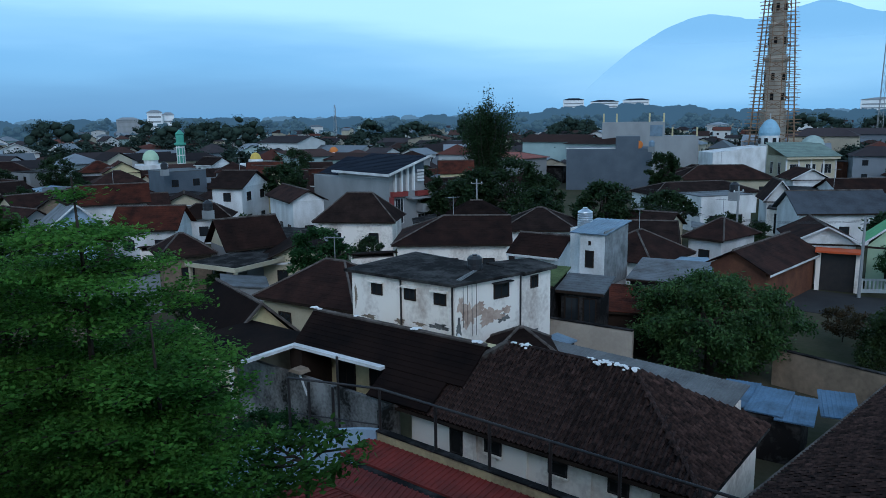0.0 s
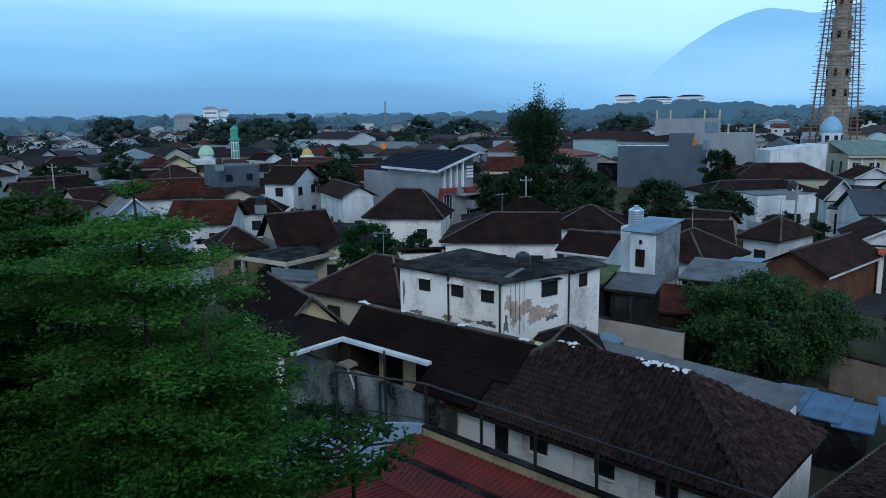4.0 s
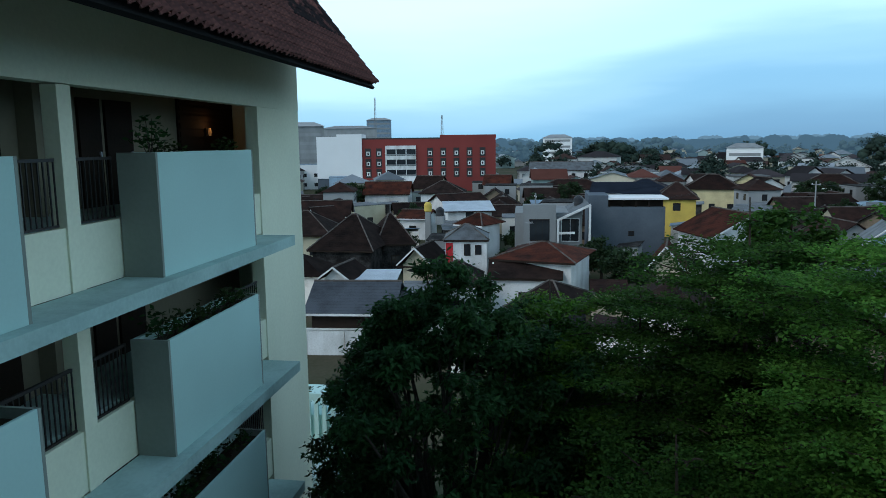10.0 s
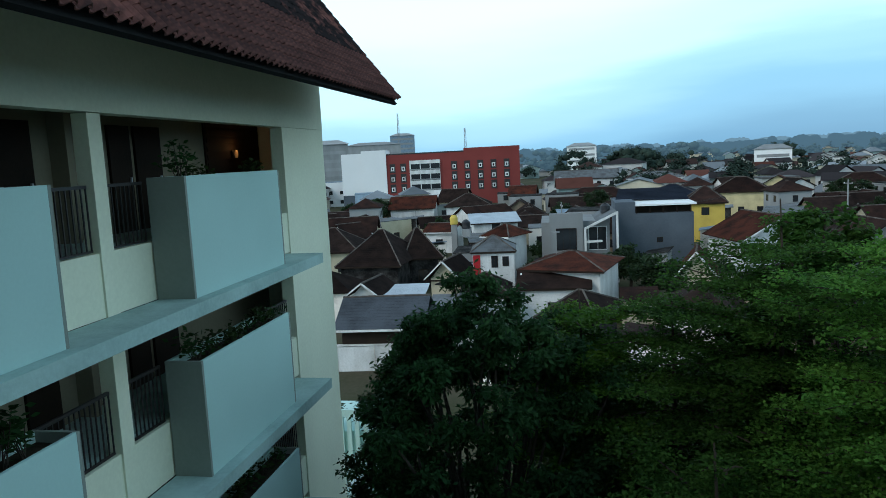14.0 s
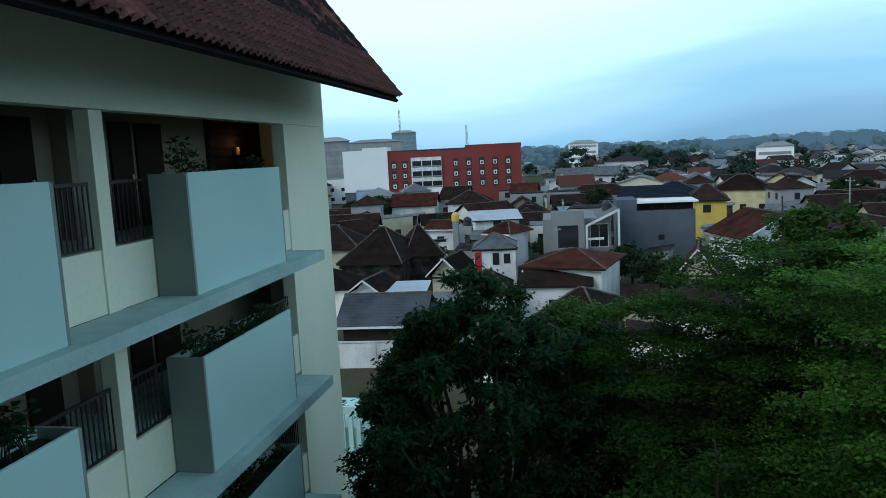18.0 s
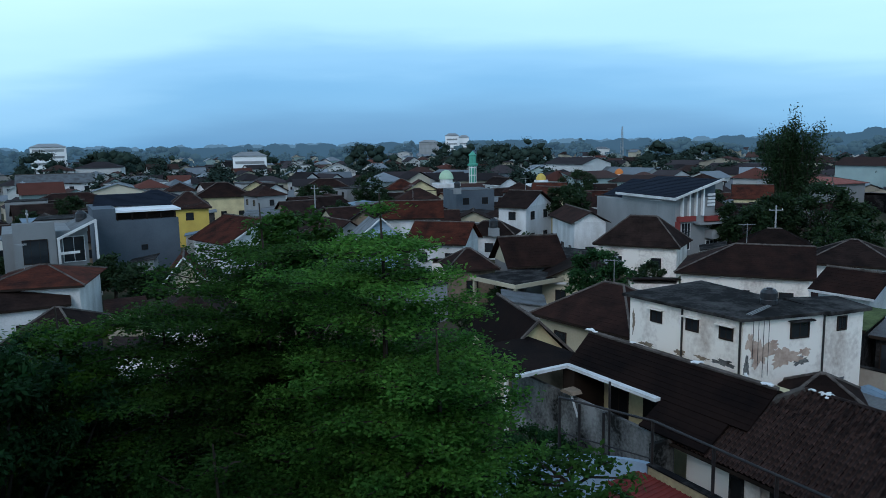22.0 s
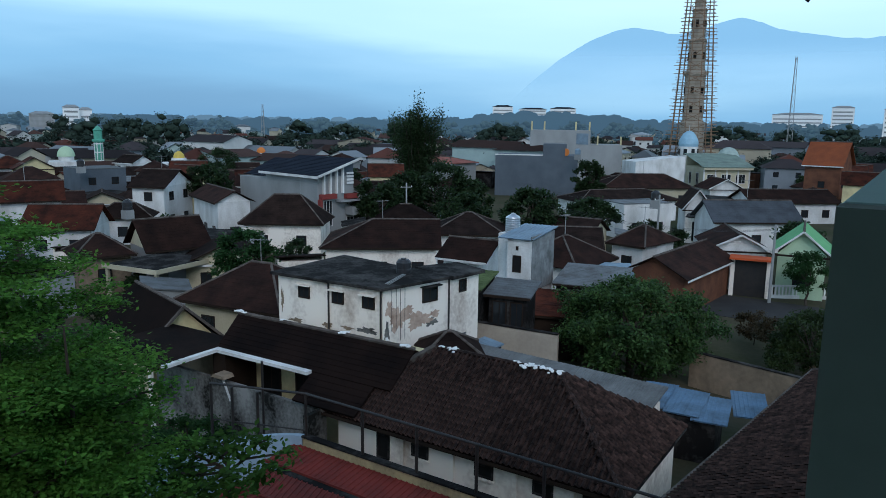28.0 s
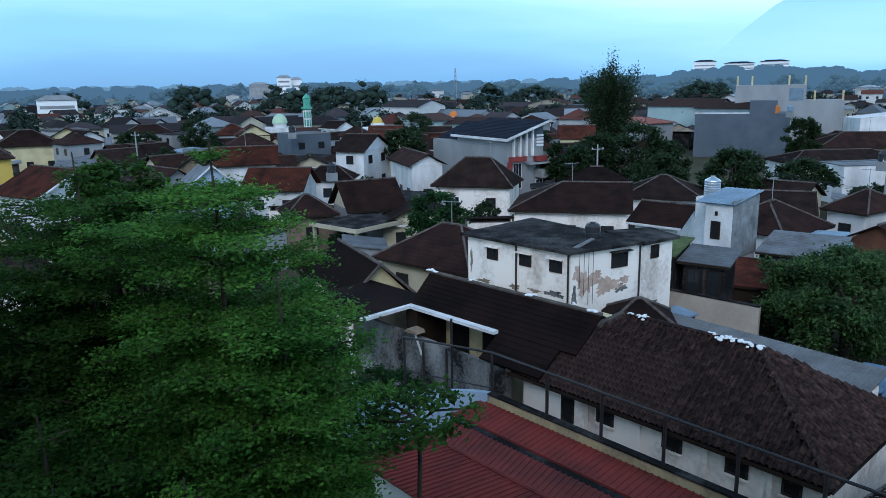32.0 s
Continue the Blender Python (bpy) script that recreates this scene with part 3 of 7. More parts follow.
def hotel_range(name, label, m, s, boxes, columns, x_end, x_far, plants, capped=False):
    """One range: local y points out of the facade, y = 0 is the face of the planter boxes; s is the side on which it ends."""
    ob = thing(name, label, "hotel building", m)
    wall_y, deep = -0.70, -2.6
    pier0, pier1 = x_end

    def b(x0, x1, *rest):
        return box(s * x0, s * x1, *rest)

    part("end_pier", b(pier0, pier1, wall_y - 0.32, wall_y, 0, 15.33), PLASTER, ob)
    part("end_wall", b(pier1 - 0.25, pier1, deep - 0.2, wall_y - 0.33, 0, 17.6), PLASTER, ob)
    part("upper_wall", b(x_far, pier1 - 0.006, wall_y - 0.30, wall_y + 0.012, 15.335, 17.4), PLASTER, ob)
    for fz in FLOORS:
        part("floor_slab", b(x_far, pier1 - 0.26, deep, wall_y - 0.33, fz - 0.30, fz), CONCRETE, ob)
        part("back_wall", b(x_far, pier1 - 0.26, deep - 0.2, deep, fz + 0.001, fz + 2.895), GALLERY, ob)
        ledge = bmesh.new()
        outline = [(x_far, wall_y), (x_far, 0.25), (pier0 - 0.3, 0.25), (pier0 - 0.3, wall_y)]
        lo = [ledge.verts.new((s * x, y, fz - 1.24)) for x, y in outline]
        hi = [ledge.verts.new((s * x, y, fz - 1.0)) for x, y in outline]
        ledge.faces.new(lo)
        ledge.faces.new(hi[::-1])
        for k in range(len(lo)):
            j = (k + 1) % len(lo)
            ledge.faces.new((lo[j], lo[k], hi[k], hi[j]))
        bmesh.ops.recalc_face_normals(ledge, faces=ledge.faces[:])
        part("ledge", ledge, CONCRETE, ob)
        part("sill_wall", b(x_far, pier0 - 0.003, wall_y - 0.15, wall_y - 0.03, fz - 0.999, fz), PLASTER, ob)
        for cx in columns:
            part("column", b(cx - 0.16, cx + 0.16, wall_y - 0.26, wall_y + 0.004, fz - 0.998, fz + 2.12), PLASTER, ob)
        for bx0 in boxes:
            pb = part("planter_box", b(bx0 + 0.061, bx0 + BOX_W - 0.061, -0.06, 0, fz - 1.0, fz + 1.1, 0.006), PANEL, ob, "smooth pale planter box front")
            # both sides take the darkened panel in place of shade
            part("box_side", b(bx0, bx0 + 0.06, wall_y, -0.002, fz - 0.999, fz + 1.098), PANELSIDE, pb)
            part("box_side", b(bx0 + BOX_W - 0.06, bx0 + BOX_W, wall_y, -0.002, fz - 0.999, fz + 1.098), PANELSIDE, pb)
            part("box_back", b(bx0 + 0.061, bx0 + BOX_W - 0.061, wall_y, wall_y + 0.08, fz - 0.999, fz + 1.097), PANEL, pb)
            if capped:
                part("capping", b(bx0 + 0.061, bx0 + BOX_W - 0.061, wall_y + 0.081, -0.061, fz + 0.9, fz + 1.094), CONCRETE, pb)
            else:
                part("soil", b(bx0 + 0.062, bx0 + BOX_W - 0.062, wall_y + 0.081, -0.062, fz + 0.55, fz + 0.95), SOIL, pb)
            for x0, x1 in ((bx0 - 0.95, bx0 - 0.02), (bx0 + BOX_W + 0.02, bx0 + BOX_W + 1.72)):
                railing_part(ob, min(s * x0, s * x1), max(s * x0, s * x1), wall_y - 0.10, fz, None)
            for dx, w in ((-1.12, 0.78), (1.76, 0.70), (2.63, 0.95)):
                door = part("door", b(bx0 + dx, bx0 + dx + w, deep + 0.001, deep + 0.06, fz + 0.002, fz + 2.15), DARKWOOD, ob, "dark wooden door")
                part("handle", b(bx0 + dx + w - 0.12, bx0 + dx + w - 0.09, deep + 0.061, deep + 0.10, fz + 0.95, fz + 1.1), STEEL, door)
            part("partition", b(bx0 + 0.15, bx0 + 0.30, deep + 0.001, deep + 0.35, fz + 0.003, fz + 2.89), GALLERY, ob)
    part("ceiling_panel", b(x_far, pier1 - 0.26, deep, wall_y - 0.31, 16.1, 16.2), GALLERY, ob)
    # roof: eave 1.46 in front of the boxes
    ey, ez, tip = 1.46, 16.06, pier1 + 0.45
    rise_dir = Vector((0, -0.607, 0.795))
    lng = 7.6
    top = Vector((0, ey, ez)) + rise_dir * lng
    x_lo, x_hi = sorted((s * x_far, s * tip))
    bm = bmesh.new()
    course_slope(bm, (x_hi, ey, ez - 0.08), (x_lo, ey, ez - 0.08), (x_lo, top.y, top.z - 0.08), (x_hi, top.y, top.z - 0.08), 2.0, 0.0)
    # deck coloured near-black for the shade below the tiles
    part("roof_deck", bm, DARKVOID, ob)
    bm = bmesh.new()
    n = 26
    for k in range(n):
        v0, v1 = (Vector((s * (tip - 0.05), ey, ez)) + rise_dir * (lng * (k + e) / n) for e in (0, 1.08))
        rod(bm, v0 + Vector((0, 0, 0.07)), v1 + Vector((0, 0, 0.03)), 0.10, 0.085, 6)
    part("verge", bm, TILEHOTEL, ob)
    fr = slope_frame(Vector((x_hi, ey + 0.04, ez)), (-1, 0, 0), rise_dir)
    near = (lambda x, y: y < 1.9 and x > x_hi - x_lo - 12.5) if s < 0 else (lambda x, y: y < 0.4)
    tiled_field(ob, fr, x_hi - x_lo, lng, 0.235, 0.31, TILEHOTEL, 300, lambda x, y: True, near, wave=1.5)
    for lx, floor, kind, tall in plants:
        planter_plant(m @ pose(s * lx, -0.35, FLOORS[floor] + 0.95), LEAF_DARK if kind == "d" else LEAF_OLIVE, int(lx * 100) + floor, tall,
                      60 if tall < 0.4 else 110, 0.10 if tall < 0.4 else 0.13)
    return ob


WING_PLANTS = [(6.0, 0, "d", 0.6), (6.9, 0, "d", 0.8), (11.75, 0, "d", 0.75), (12.1, 0, "o", 0.35), (14.6, 0, "o", 0.4), (12.9, 0, "o", 0.25),
               (11.7, 1, "d", 0.55), (12.2, 1, "o", 0.35), (12.8, 1, "o", 0.4), (13.4, 1, "o", 0.3), (13.9, 1, "d", 0.35), (14.4, 1, "o", 0.4), (14.9, 1, "d", 0.35),
               (5.0, 1, "d", 0.45), (5.7, 1, "d", 0.5), (6.5, 1, "o", 0.45), (7.2, 1, "d", 0.75), (7.5, 1, "d", 0.5),
               (12.0, 2, "d", 0.4), (12.7, 2, "o", 0.4), (13.4, 2, "d", 0.45), (14.1, 2, "o", 0.35), (14.7, 2, "d", 0.35)]
wing = hotel_range("hotel_wing", "cream plastered hotel wing with planter balconies under a tiled roof", pose(0, -6.45, 0), -1,
                   (4.12, 11.27), (2.9, 10.05), (17.3, 20.25), -4.0, WING_PLANTS)
hotel_range("hotel_range", "cream plastered hotel gallery range with grey-capped planter boxes", pose(-0.1, 0, 0, 0, 0, 90), 1,
            (-6.2, 1.07), (-0.9, 6.3), (7.05, 9.95), -6.4, [], capped=True)
# lit wall lamp in the wing's gallery
lamp = thing("wall_lamp", "warm glowing wall lamp on a dark timber panel", "lamp", pose(-18.2, -9.04, 14.75))
part("timber_panel", box(-1.75, 1.35, 0.0, 0.05, -1.5, 0.95), DARKWOOD, lamp)
for k in range(11):
    part("slat", box(-1.7, 1.3, 0.051, 0.075, -1.4 + 0.21 * k, -1.27 + 0.21 * k), DARKWOOD, lamp)
part("bracket", box(-0.05, 0.05, 0.076, 0.12, -0.1, 0.1), BLACKMETAL, lamp)
part("shade", lathe([(0.03, -0.10), (0.05, 0.0), (0.03, 0.10)], 10), LAMPGLOW, lamp, "glowing amber shade", pose(0, 0.2, 0))
glow = new("wall_lamp_light", bpy.data.lights.new("wall_lamp_light", "POINT"))
glow.data.energy, glow.data.color, glow.data.shadow_soft_size = 1.2, (1.0, 0.52, 0.2), 0.08
glow.location = (-18.2, -8.75, 14.95)


# ---------------------------------------------------------------- houses
def window(parent, m, w, h, frame_mat=None, glass=None, bars=1):
    """A window: a frame that stands proud, a pane and glazing bars. m: x across, z up, y into the wall."""
    t = 0.07
    bm = bmesh.new()
    rings = [[bm.verts.new((sx * x, y, z)) for sx, z in ((-1, z0), (1, z0), (1, z1), (-1, z1))]
             for x, z0, z1, y in ((w / 2, 0, h, -0.05), (w / 2 - t, t, h - t, -0.05), (w / 2 - t, t, h - t, 0.02), (w / 2, 0, h, 0.02))]
    for k in range(4):
        p, q = rings[k], rings[(k + 1) % 4]
        for i in range(4):
            j = (i + 1) % 4
            bm.faces.new((p[i], p[j], q[j], q[i]))
    bmesh.ops.recalc_face_normals(bm, faces=bm.faces[:])
    fr = part("window", bm, frame_mat or DARKWOOD, parent, m=m)
    for k in range(bars):
        x = -w / 2 + w * (k + 1) / (bars + 1)
        part("glazing_bar", box(x - 0.02, x + 0.02, -0.035, -0.0225, t, h - t), frame_mat or DARKWOOD, fr)
    part("pane", box(-w / 2 + t, w / 2 - t, -0.022, 0.0, t, h - t), glass or GLASS, fr)
    return fr


# the ground that each house takes: place, turn, width, depth, eave
PLOTS = []


def house(x, y, rot, w, d, eave, rise, style, walls=WHITE, roof=TILEBROWN, over=0.5, label="", sides="f", base=0.0, ridge=RIDGE,
          gable=None, barge=None, wins=None, name="house", insets=None, step=0.34, joined=False):
    """A house whose roof edge is w by d; its front looks along -y of its own axes."""
    ob = thing(name, label or "tile-roofed town house", "house", pose(x, y, base, 0, 0, rot))
    PLOTS.append((x, y, rot, w, d, eave))
    hw, hd = w / 2, d / 2
    iw, idp = hw - over, hd - over
    top = eave - (0.12 if style == "flat" else 0.08)
    gm = gable or walls
    if style == "flat":
        part("wall", box(-hw + 0.05, hw - 0.05, -hd + 0.05, hd - 0.05, 0, top), walls, ob)
        bm = bmesh.new()
        bx(bm, -hw, hw, -hd, hd, top, eave)
        part("roof_slab", bm, roof, ob)
        iw, idp = hw - 0.05, hd - 0.05
    else:
        k = rise / hd if style in ("gable", "hip", "hipl", "hipr", "hipr") else rise / hw
        lift = over * k
        part("wall", box(-iw, iw, -idp, idp, 0, eave + (0 if style == "shed" else 0.02)), walls, ob)
        slopes, runs = [], []

        def course(*q):
            if not slopes or not joined:
                slopes.append(bmesh.new())
            course_slope(slopes[-1], *q, 0.009)

        def crest(p, q, r=0.11):
            if joined and runs:
                return
            runs.append(bmesh.new())
            cap(runs[-1], p, q, r)

        if style == "gablef":
            z1 = eave + rise
            course((-hw, hd, eave), (-hw, -hd, eave), (0, -hd, z1), (0, hd, z1), step)
            course((hw, -hd, eave), (hw, hd, eave), (0, hd, z1), (0, -hd, z1), step)
            crest((0, -hd, z1), (0, hd, z1))
            for yy in (-idp, idp - 0.12):
                part("gable", _moved(prism([(-iw, eave + 0.021), (iw, eave + 0.021), (0, eave + rise * iw / hw + lift - 0.1)], 0.12), 0, yy), gm, ob)
            bb = bmesh.new()
            for sx in (-1, 1):
                a, c = Vector((sx * hw, -hd - 0.02, eave + 0.0)), Vector((0, -hd - 0.02, z1))
                rod(bb, a, c, 0.09, 0.09, 4)
            part("barge_board", bb, DARKWOOD if joined or walls in (BRICK, DARKVOID) else barge or WHITE, ob)
        elif style == "shed":
            z1 = eave + rise
            course((-hw, -hd, eave), (hw, -hd, eave), (hw, hd, z1), (-hw, hd, z1), step)
            part("gable", _moved(prism([(-idp, eave + 0.02), (idp, eave + 0.02), (idp, eave + rise - 0.15)], 0.12), 0, 0, 90, -iw + 0.12), gm, ob)
            part("gable", _moved(prism([(-idp, eave + 0.02), (idp, eave + 0.02), (idp, eave + rise - 0.15)], 0.12), 0, 0, 90, iw), gm, ob)
        else:
            z1 = eave + rise
            li = {"hip": hd, "hipl": hd}.get(style, 0.0)
            ri = {"hip": hd, "hipr": hd}.get(style, 0.0)
            if style == "hip" and hd > hw * 0.92:
                li = ri = hw * 0.92
            if insets:
                li, ri = insets
            a, c = -hw + li, hw - ri
            course((-hw, -hd, eave), (hw, -hd, eave), (c, 0, z1), (a, 0, z1), step)
            course((hw, hd, eave), (-hw, hd, eave), (a, 0, z1), (c, 0, z1), step)
            crest((a, 0, z1), (c, 0, z1))
            for sx, e, ins in ((-1, a, li), (1, c, ri)):
                if ins:
                    p, q = ((sx * hw, hd, eave), (sx * hw, -hd, eave)) if sx < 0 else ((sx * hw, -hd, eave), (sx * hw, hd, eave))
                    course(p, q, (e, 0, z1), (e, 0, z1), step)
                    crest(p, (e, 0, z1), 0.09)
                    crest(q, (e, 0, z1), 0.09)
                else:
                    tri = prism([(-idp, eave + 0.021), (idp, eave + 0.021), (0, eave + rise * idp / hd + lift - 0.1)], 0.12)
                    part("gable", _moved(tri, 0, 0, 90, sx * iw + (0.0 if sx > 0 else 0.12)), gm, ob)
        for s in slopes:
            part("roof" if joined else "roof_slope", s, roof, ob)
        for s in runs:
            part("ridge_cap", s, ridge, ob)
        bm = bmesh.new()
        bx(bm, -hw + 0.03, hw - 0.03, -hd + 0.005, -hd + 0.04, eave - 0.18, eave - 0.015)
        part("fascia", bm, WHITE if random.random() < 0.3 else DARKWOOD, ob)
    storeys = 2 if eave > 5 else 1
    if wins is None:
        wins = []
        for st in range(storeys):
            z0 = 0.95 + 3.0 * st
            if z0 + 1.2 > eave:
                continue
            for sd in sides:
                ln = iw if sd == "f" else idp
                n = max(1, int(2 * ln / 3.2))
                wins += [(sd, -ln + 2 * ln * (i + 0.5) / n, z0, 1.1, 1.15) for i in range(n)]
    for sd, u, z0, ww, hh in wins:
        m = {"f": pose(u, -idp, z0), "r": pose(iw, u, z0, 0, 0, 90), "l": pose(-iw, u, z0, 0, 0, -90)}[sd]
        window(ob, m, ww, hh, bars=1 if ww < 1.3 else 2)
    return ob


def _moved(bm, x, y, turn=0, xx=0.0):
    """The mesh turned about z and set aside."""
    bm.transform((pose(xx, 0, 0, 0, 0, turn) if turn else pose(x, y, 0)))
    return bm


house(-35.8, 32.3, 8, 8.6, 7.0, 3.0, 2.2, "hip", CREAM, TILEBROWN, label="low house under a broad brown clay-tile hip roof")
house(-24.9, 55.8, 85, 7.3, 6.5, 3.2, 2.0, "hip", WHITE, TILEBROWN, label="low house with a dark brown hip roof beside the tower room")
house(-22.7, 69.5, -11, 4.3, 7.0, 3.2, 1.6, "hip", WHITE, TILEBROWN, label="pale house with a low brown hip roof")
house(-16.4, 60.2, 85, 11.6, 5.6, 3.0, 1.5, "gable", BRICK, TILEBROWN, label="unplastered brick house with a mossy tile roof", wins=[])
house(-14.7, 70.5, 23, 5.6, 8.0, 3.6, 1.4, "gablef", WHITE, TILEBROWN, label="white gabled house beside a dark gateway", wins=[])
house(-8.7, 70.4, 7, 4.7, 8.0, 3.8, 2.0, "gablef", PALEGREEN, GREENPAINT, label="pale green gabled house with green barge boards")
house(-17.7, 91.2, 37, 10.8, 7.0, 3.6, 2.2, "gable", WHITE, SHEETDARK, label="long low house with a grey weathered tile roof")
house(-23.1, 93.5, 11, 4.0, 4.0, 3.3, 0.0, "flat", WHITEOLD, OLDCON, label="small porch building with white pillars and dark doors", wins=[("f", -0.7, 0.3, 0.9, 2.4), ("f", 0.9, 0.3, 0.8, 2.4)])
house(-31.5, 92.9, 54, 7.3, 5.0, 4.6, 0.0, "flat", WHITE, METALGREY, label="white flat-roofed house with an upper balcony")
house(-43.7, 131.3, 35, 16.8, 9.0, 3.4, 2.2, "hip", CREAM, TILEBROWN, label="wide house under a long brown tile roof")
house(-39.7, 107.8, 52, 17.5, 8.0, 3.2, 1.4, "hip", WHITE, TILEDARK, label="broad house under a blackened hip roof")
house(-26.3, 101.1, 26, 4.2, 6.0, 3.4, 2.6, "gablef", WHITE, TILEDARK, label="white gable-fronted house between dark roofs", wins=[])
house(-32.0, 139.1, 37, 6.9, 7.0, 3.2, 1.8, "gablef", WHITE, TILEBROWN, label="small white gabled house with a brown roof", wins=[])
house(-32.4, 175.5, 50, 4.4, 4.0, 4.2, 0.0, "flat", BRICK, OLDCON, label="small bare brick house with a dark opening", wins=[("f", 0.0, 2.2, 1.6, 1.2)])
house(-18.6, 122.6, 38, 14.2, 8.0, 3.2, 1.7, "gable", WHITE, TILEBROWN, label="long low house under rusty brown tiles")
house(-15.2, 146.2, -9, 6.8, 8.0, 7.8, 4.1, "gable", BRICK, ORANGETILE, label="bare brick two-storey house with an orange roof", sides="fr")
house(-42.2, 53.1, 36, 10.8, 9.0, 3.4, 2.0, "hipl", WHITEOLD, TILEBROWN, label="long white house under a dark brown tile roof")
house(-39.6, 64.3, 30, 7.8, 8.0, 3.4, 1.8, "hip", WHITE, TILEDARK, label="house with a blackened hip roof behind the tower room")
house(-28.4, 46.9, 5, 4.3, 4.6, 4.4, 1.3, "gable", WHITE, TILEBROWN, label="narrow white house with a low brown gable roof", sides="fr")
house(-59.18, 57.48, 32, 9.4, 6.5, 3.4, 2.9, "hip", WHITEOLD, TILEDARK, label="white bungalow with a steep black pyramid roof")
house(-71.4, 58.3, -23, 11.3, 4.8, 5.0, 1.3, "gable", WHITE, TILEBROWN, label="white gabled house with small windows and a dark roof", sides="fr")
house(-84.4, 59.5, 26, 5.3, 8.5, 5.8, 2.0, "gable", WHITE, TILEDARK, label="two-storey white house with a dark gable roof", sides="fr")
house(-77.72, 49.59, 46, 6.8, 4.6, 3.2, 1.5, "hip", WHITE, TILEDARK, label="low house with a black hip roof")
house(-55.67, 39.47, 74, 5.9, 6.0, 3.4, 2.4, "gable", GREYWALL, TILEBROWN, gable=CREAM, label="grey house with a brown tile gable roof")
# brown walls carry the shade of the tree and carport
house(-57.9, 34.3, 69, 5.0, 5.2, 3.2, 1.6, "hip", BROWNWALL, TILEBROWN, label="low house with a rusty brown hip roof")
house(-89.0, 44.1, 63, 8.2, 7.0, 4.8, 2.1, "gable", WHITE, TILERED, label="white house with an orange-red tile roof")
house(-75.0, 41.2, 42, 7.5, 7.0, 3.2, 2.2, "gable", WHITE, TILERED, label="low house with a rusty red tile roof")
house(-72.2, 31.4, 72, 5.3, 8.0, 4.8, 2.2, "gablef", BLUEWALL, METALGREY, label="white and pale blue gabled house with a grey roof")
house(-112.8, 67.0, 78, 7.1, 8.0, 6.5, 0.0, "flat", SLATE, METALGREY, label="slate-grey flat-roofed two-storey house")
# near-black walls stand for the shaded opening under this eave
house(-50.2, -13.7, 94, 6.4, 7.0, 3.0, 1.6, "gable", DARKWOOD, SHEETDARK, label="long low house with a dark grey sheet roof", wins=[])
house(-52.9, -9.3, 95, 3.6, 5.0, 2.9, 0.8, "shed", WHITEOLD, METALGREY, label="lean-to with a weathered grey sheet roof", wins=[])
house(-59.7, -17.5, 84, 3.0, 5.0, 3.2, 1.1, "gablef", WHITE, TILEDARK, label="small white gabled house", wins=[])
house(-60.0, -14.7, 95, 3.9, 4.0, 3.1, 0.3, "shed", WHITE, BRIGHTSHEET, label="small house with a bright metal lean-to roof", wins=[])
# dark walls of these two hip-roofed houses stand for veranda shade
house(-78.1, -21.5, 88, 7.3, 11.0, 3.4, 3.3, "hip", OLDCON, TILEDARK, label="large house under a big black hip roof")
house(-82.0, -18.3, 110, 4.5, 9.0, 3.4, 3.0, "hip", OLDCON, TILEDARK, label="house under a steep black tile roof")
house(-68.9, -12.1, 82, 3.6, 6.0, 3.0, 1.7, "gablef", CREAM, TILEDARK, label="low cream gabled house under dark tiles", wins=[])
house(-58.7, -7.5, 96, 4.4, 7.0, 3.2, 1.6, "hip", WHITE, TILEDARK, label="small white house with a dark hip roof")
house(-63.9, -0.5, 75, 7.5, 8.0, 4.6, 1.1, "hip", WHITE, TILERED, label="white house with a brick-red hip roof")
house(-60.0, -2.0, 90, 6.2, 2.0, 3.3, 1.2, "shed", WHITE, TILEDARK, over=0.3, label="lower dark tile roof along a white house", name="lean_to")
house(-81.4, -7.9, 63, 3.9, 5.0, 5.4, 1.2, "hip", WHITE, TILERED, label="white house with a small bright red roof")
house(-100.9, -11.4, 102, 7.0, 6.0, 5.2, 0.9, "shed", WHITE, BRIGHTSHEET, label="white house under a pale metal sheet roof")
# dark walls again in place of shade below the roof
house(-52.5, 0.1, 72, 4.6, 7.0, 3.0, 1.4, "hip", OLDCON, TILEDARK, label="low house with a black hip roof behind the courtyard trees")
house(-170.6, -37.9, 76, 9.3, 7.0, 3.4, 1.8, "hip", WHITE, TILERED, label="house with a rusty red hip roof")
house(-168.8, -27.8, 75, 7.2, 7.0, 4.0, 2.8, "gable", CREAM, TILEDARK, label="house with a dark gable roof")
house(-110.0, -20.1, 83, 5.1, 7.0, 3.2, 1.1, "gable", WHITE, TILERED, label="white house with a red tile gable roof")
house(-121.2, -32.2, 136, 6.3, 6.0, 4.2, 0.0, "flat", CREAM, METALGREY, label="cream flat-roofed house with a grey slab")
house(-103.4, -33.4, 138, 4.2, 8.0, 3.2, 2.1, "gable", WHITE, TILEBROWN, label="house with a brown gable roof")
house(-129.6, -16.4, 127, 9.4, 6.0, 4.0, 1.4, "gable", WHITE, TILEBROWN, label="long house with a brown tile roof")
house(-89.6, 134.6, -9, 12.5, 9.0, 5.8, 1.1, "hip", GREYWALL, SALMON, label="two-storey house with a salmon-red roof")
narrow = house(-67.9, -7.8, 95, 4.2, 5.0, 5.6, 1.2, "hip", WHITE, METALGREY, over=0.2, label="narrow white two-storey house with a red door", wins=[("f", 0.1, 4.1, 0.6, 1.1), ("f", 1.11, 4.2, 0.6, 0.9)])
part("red_door", box(-1.86, -1.21, -2.36, -2.301, 3.2, 5.3), REDDOOR, narrow, "bright red balcony door")
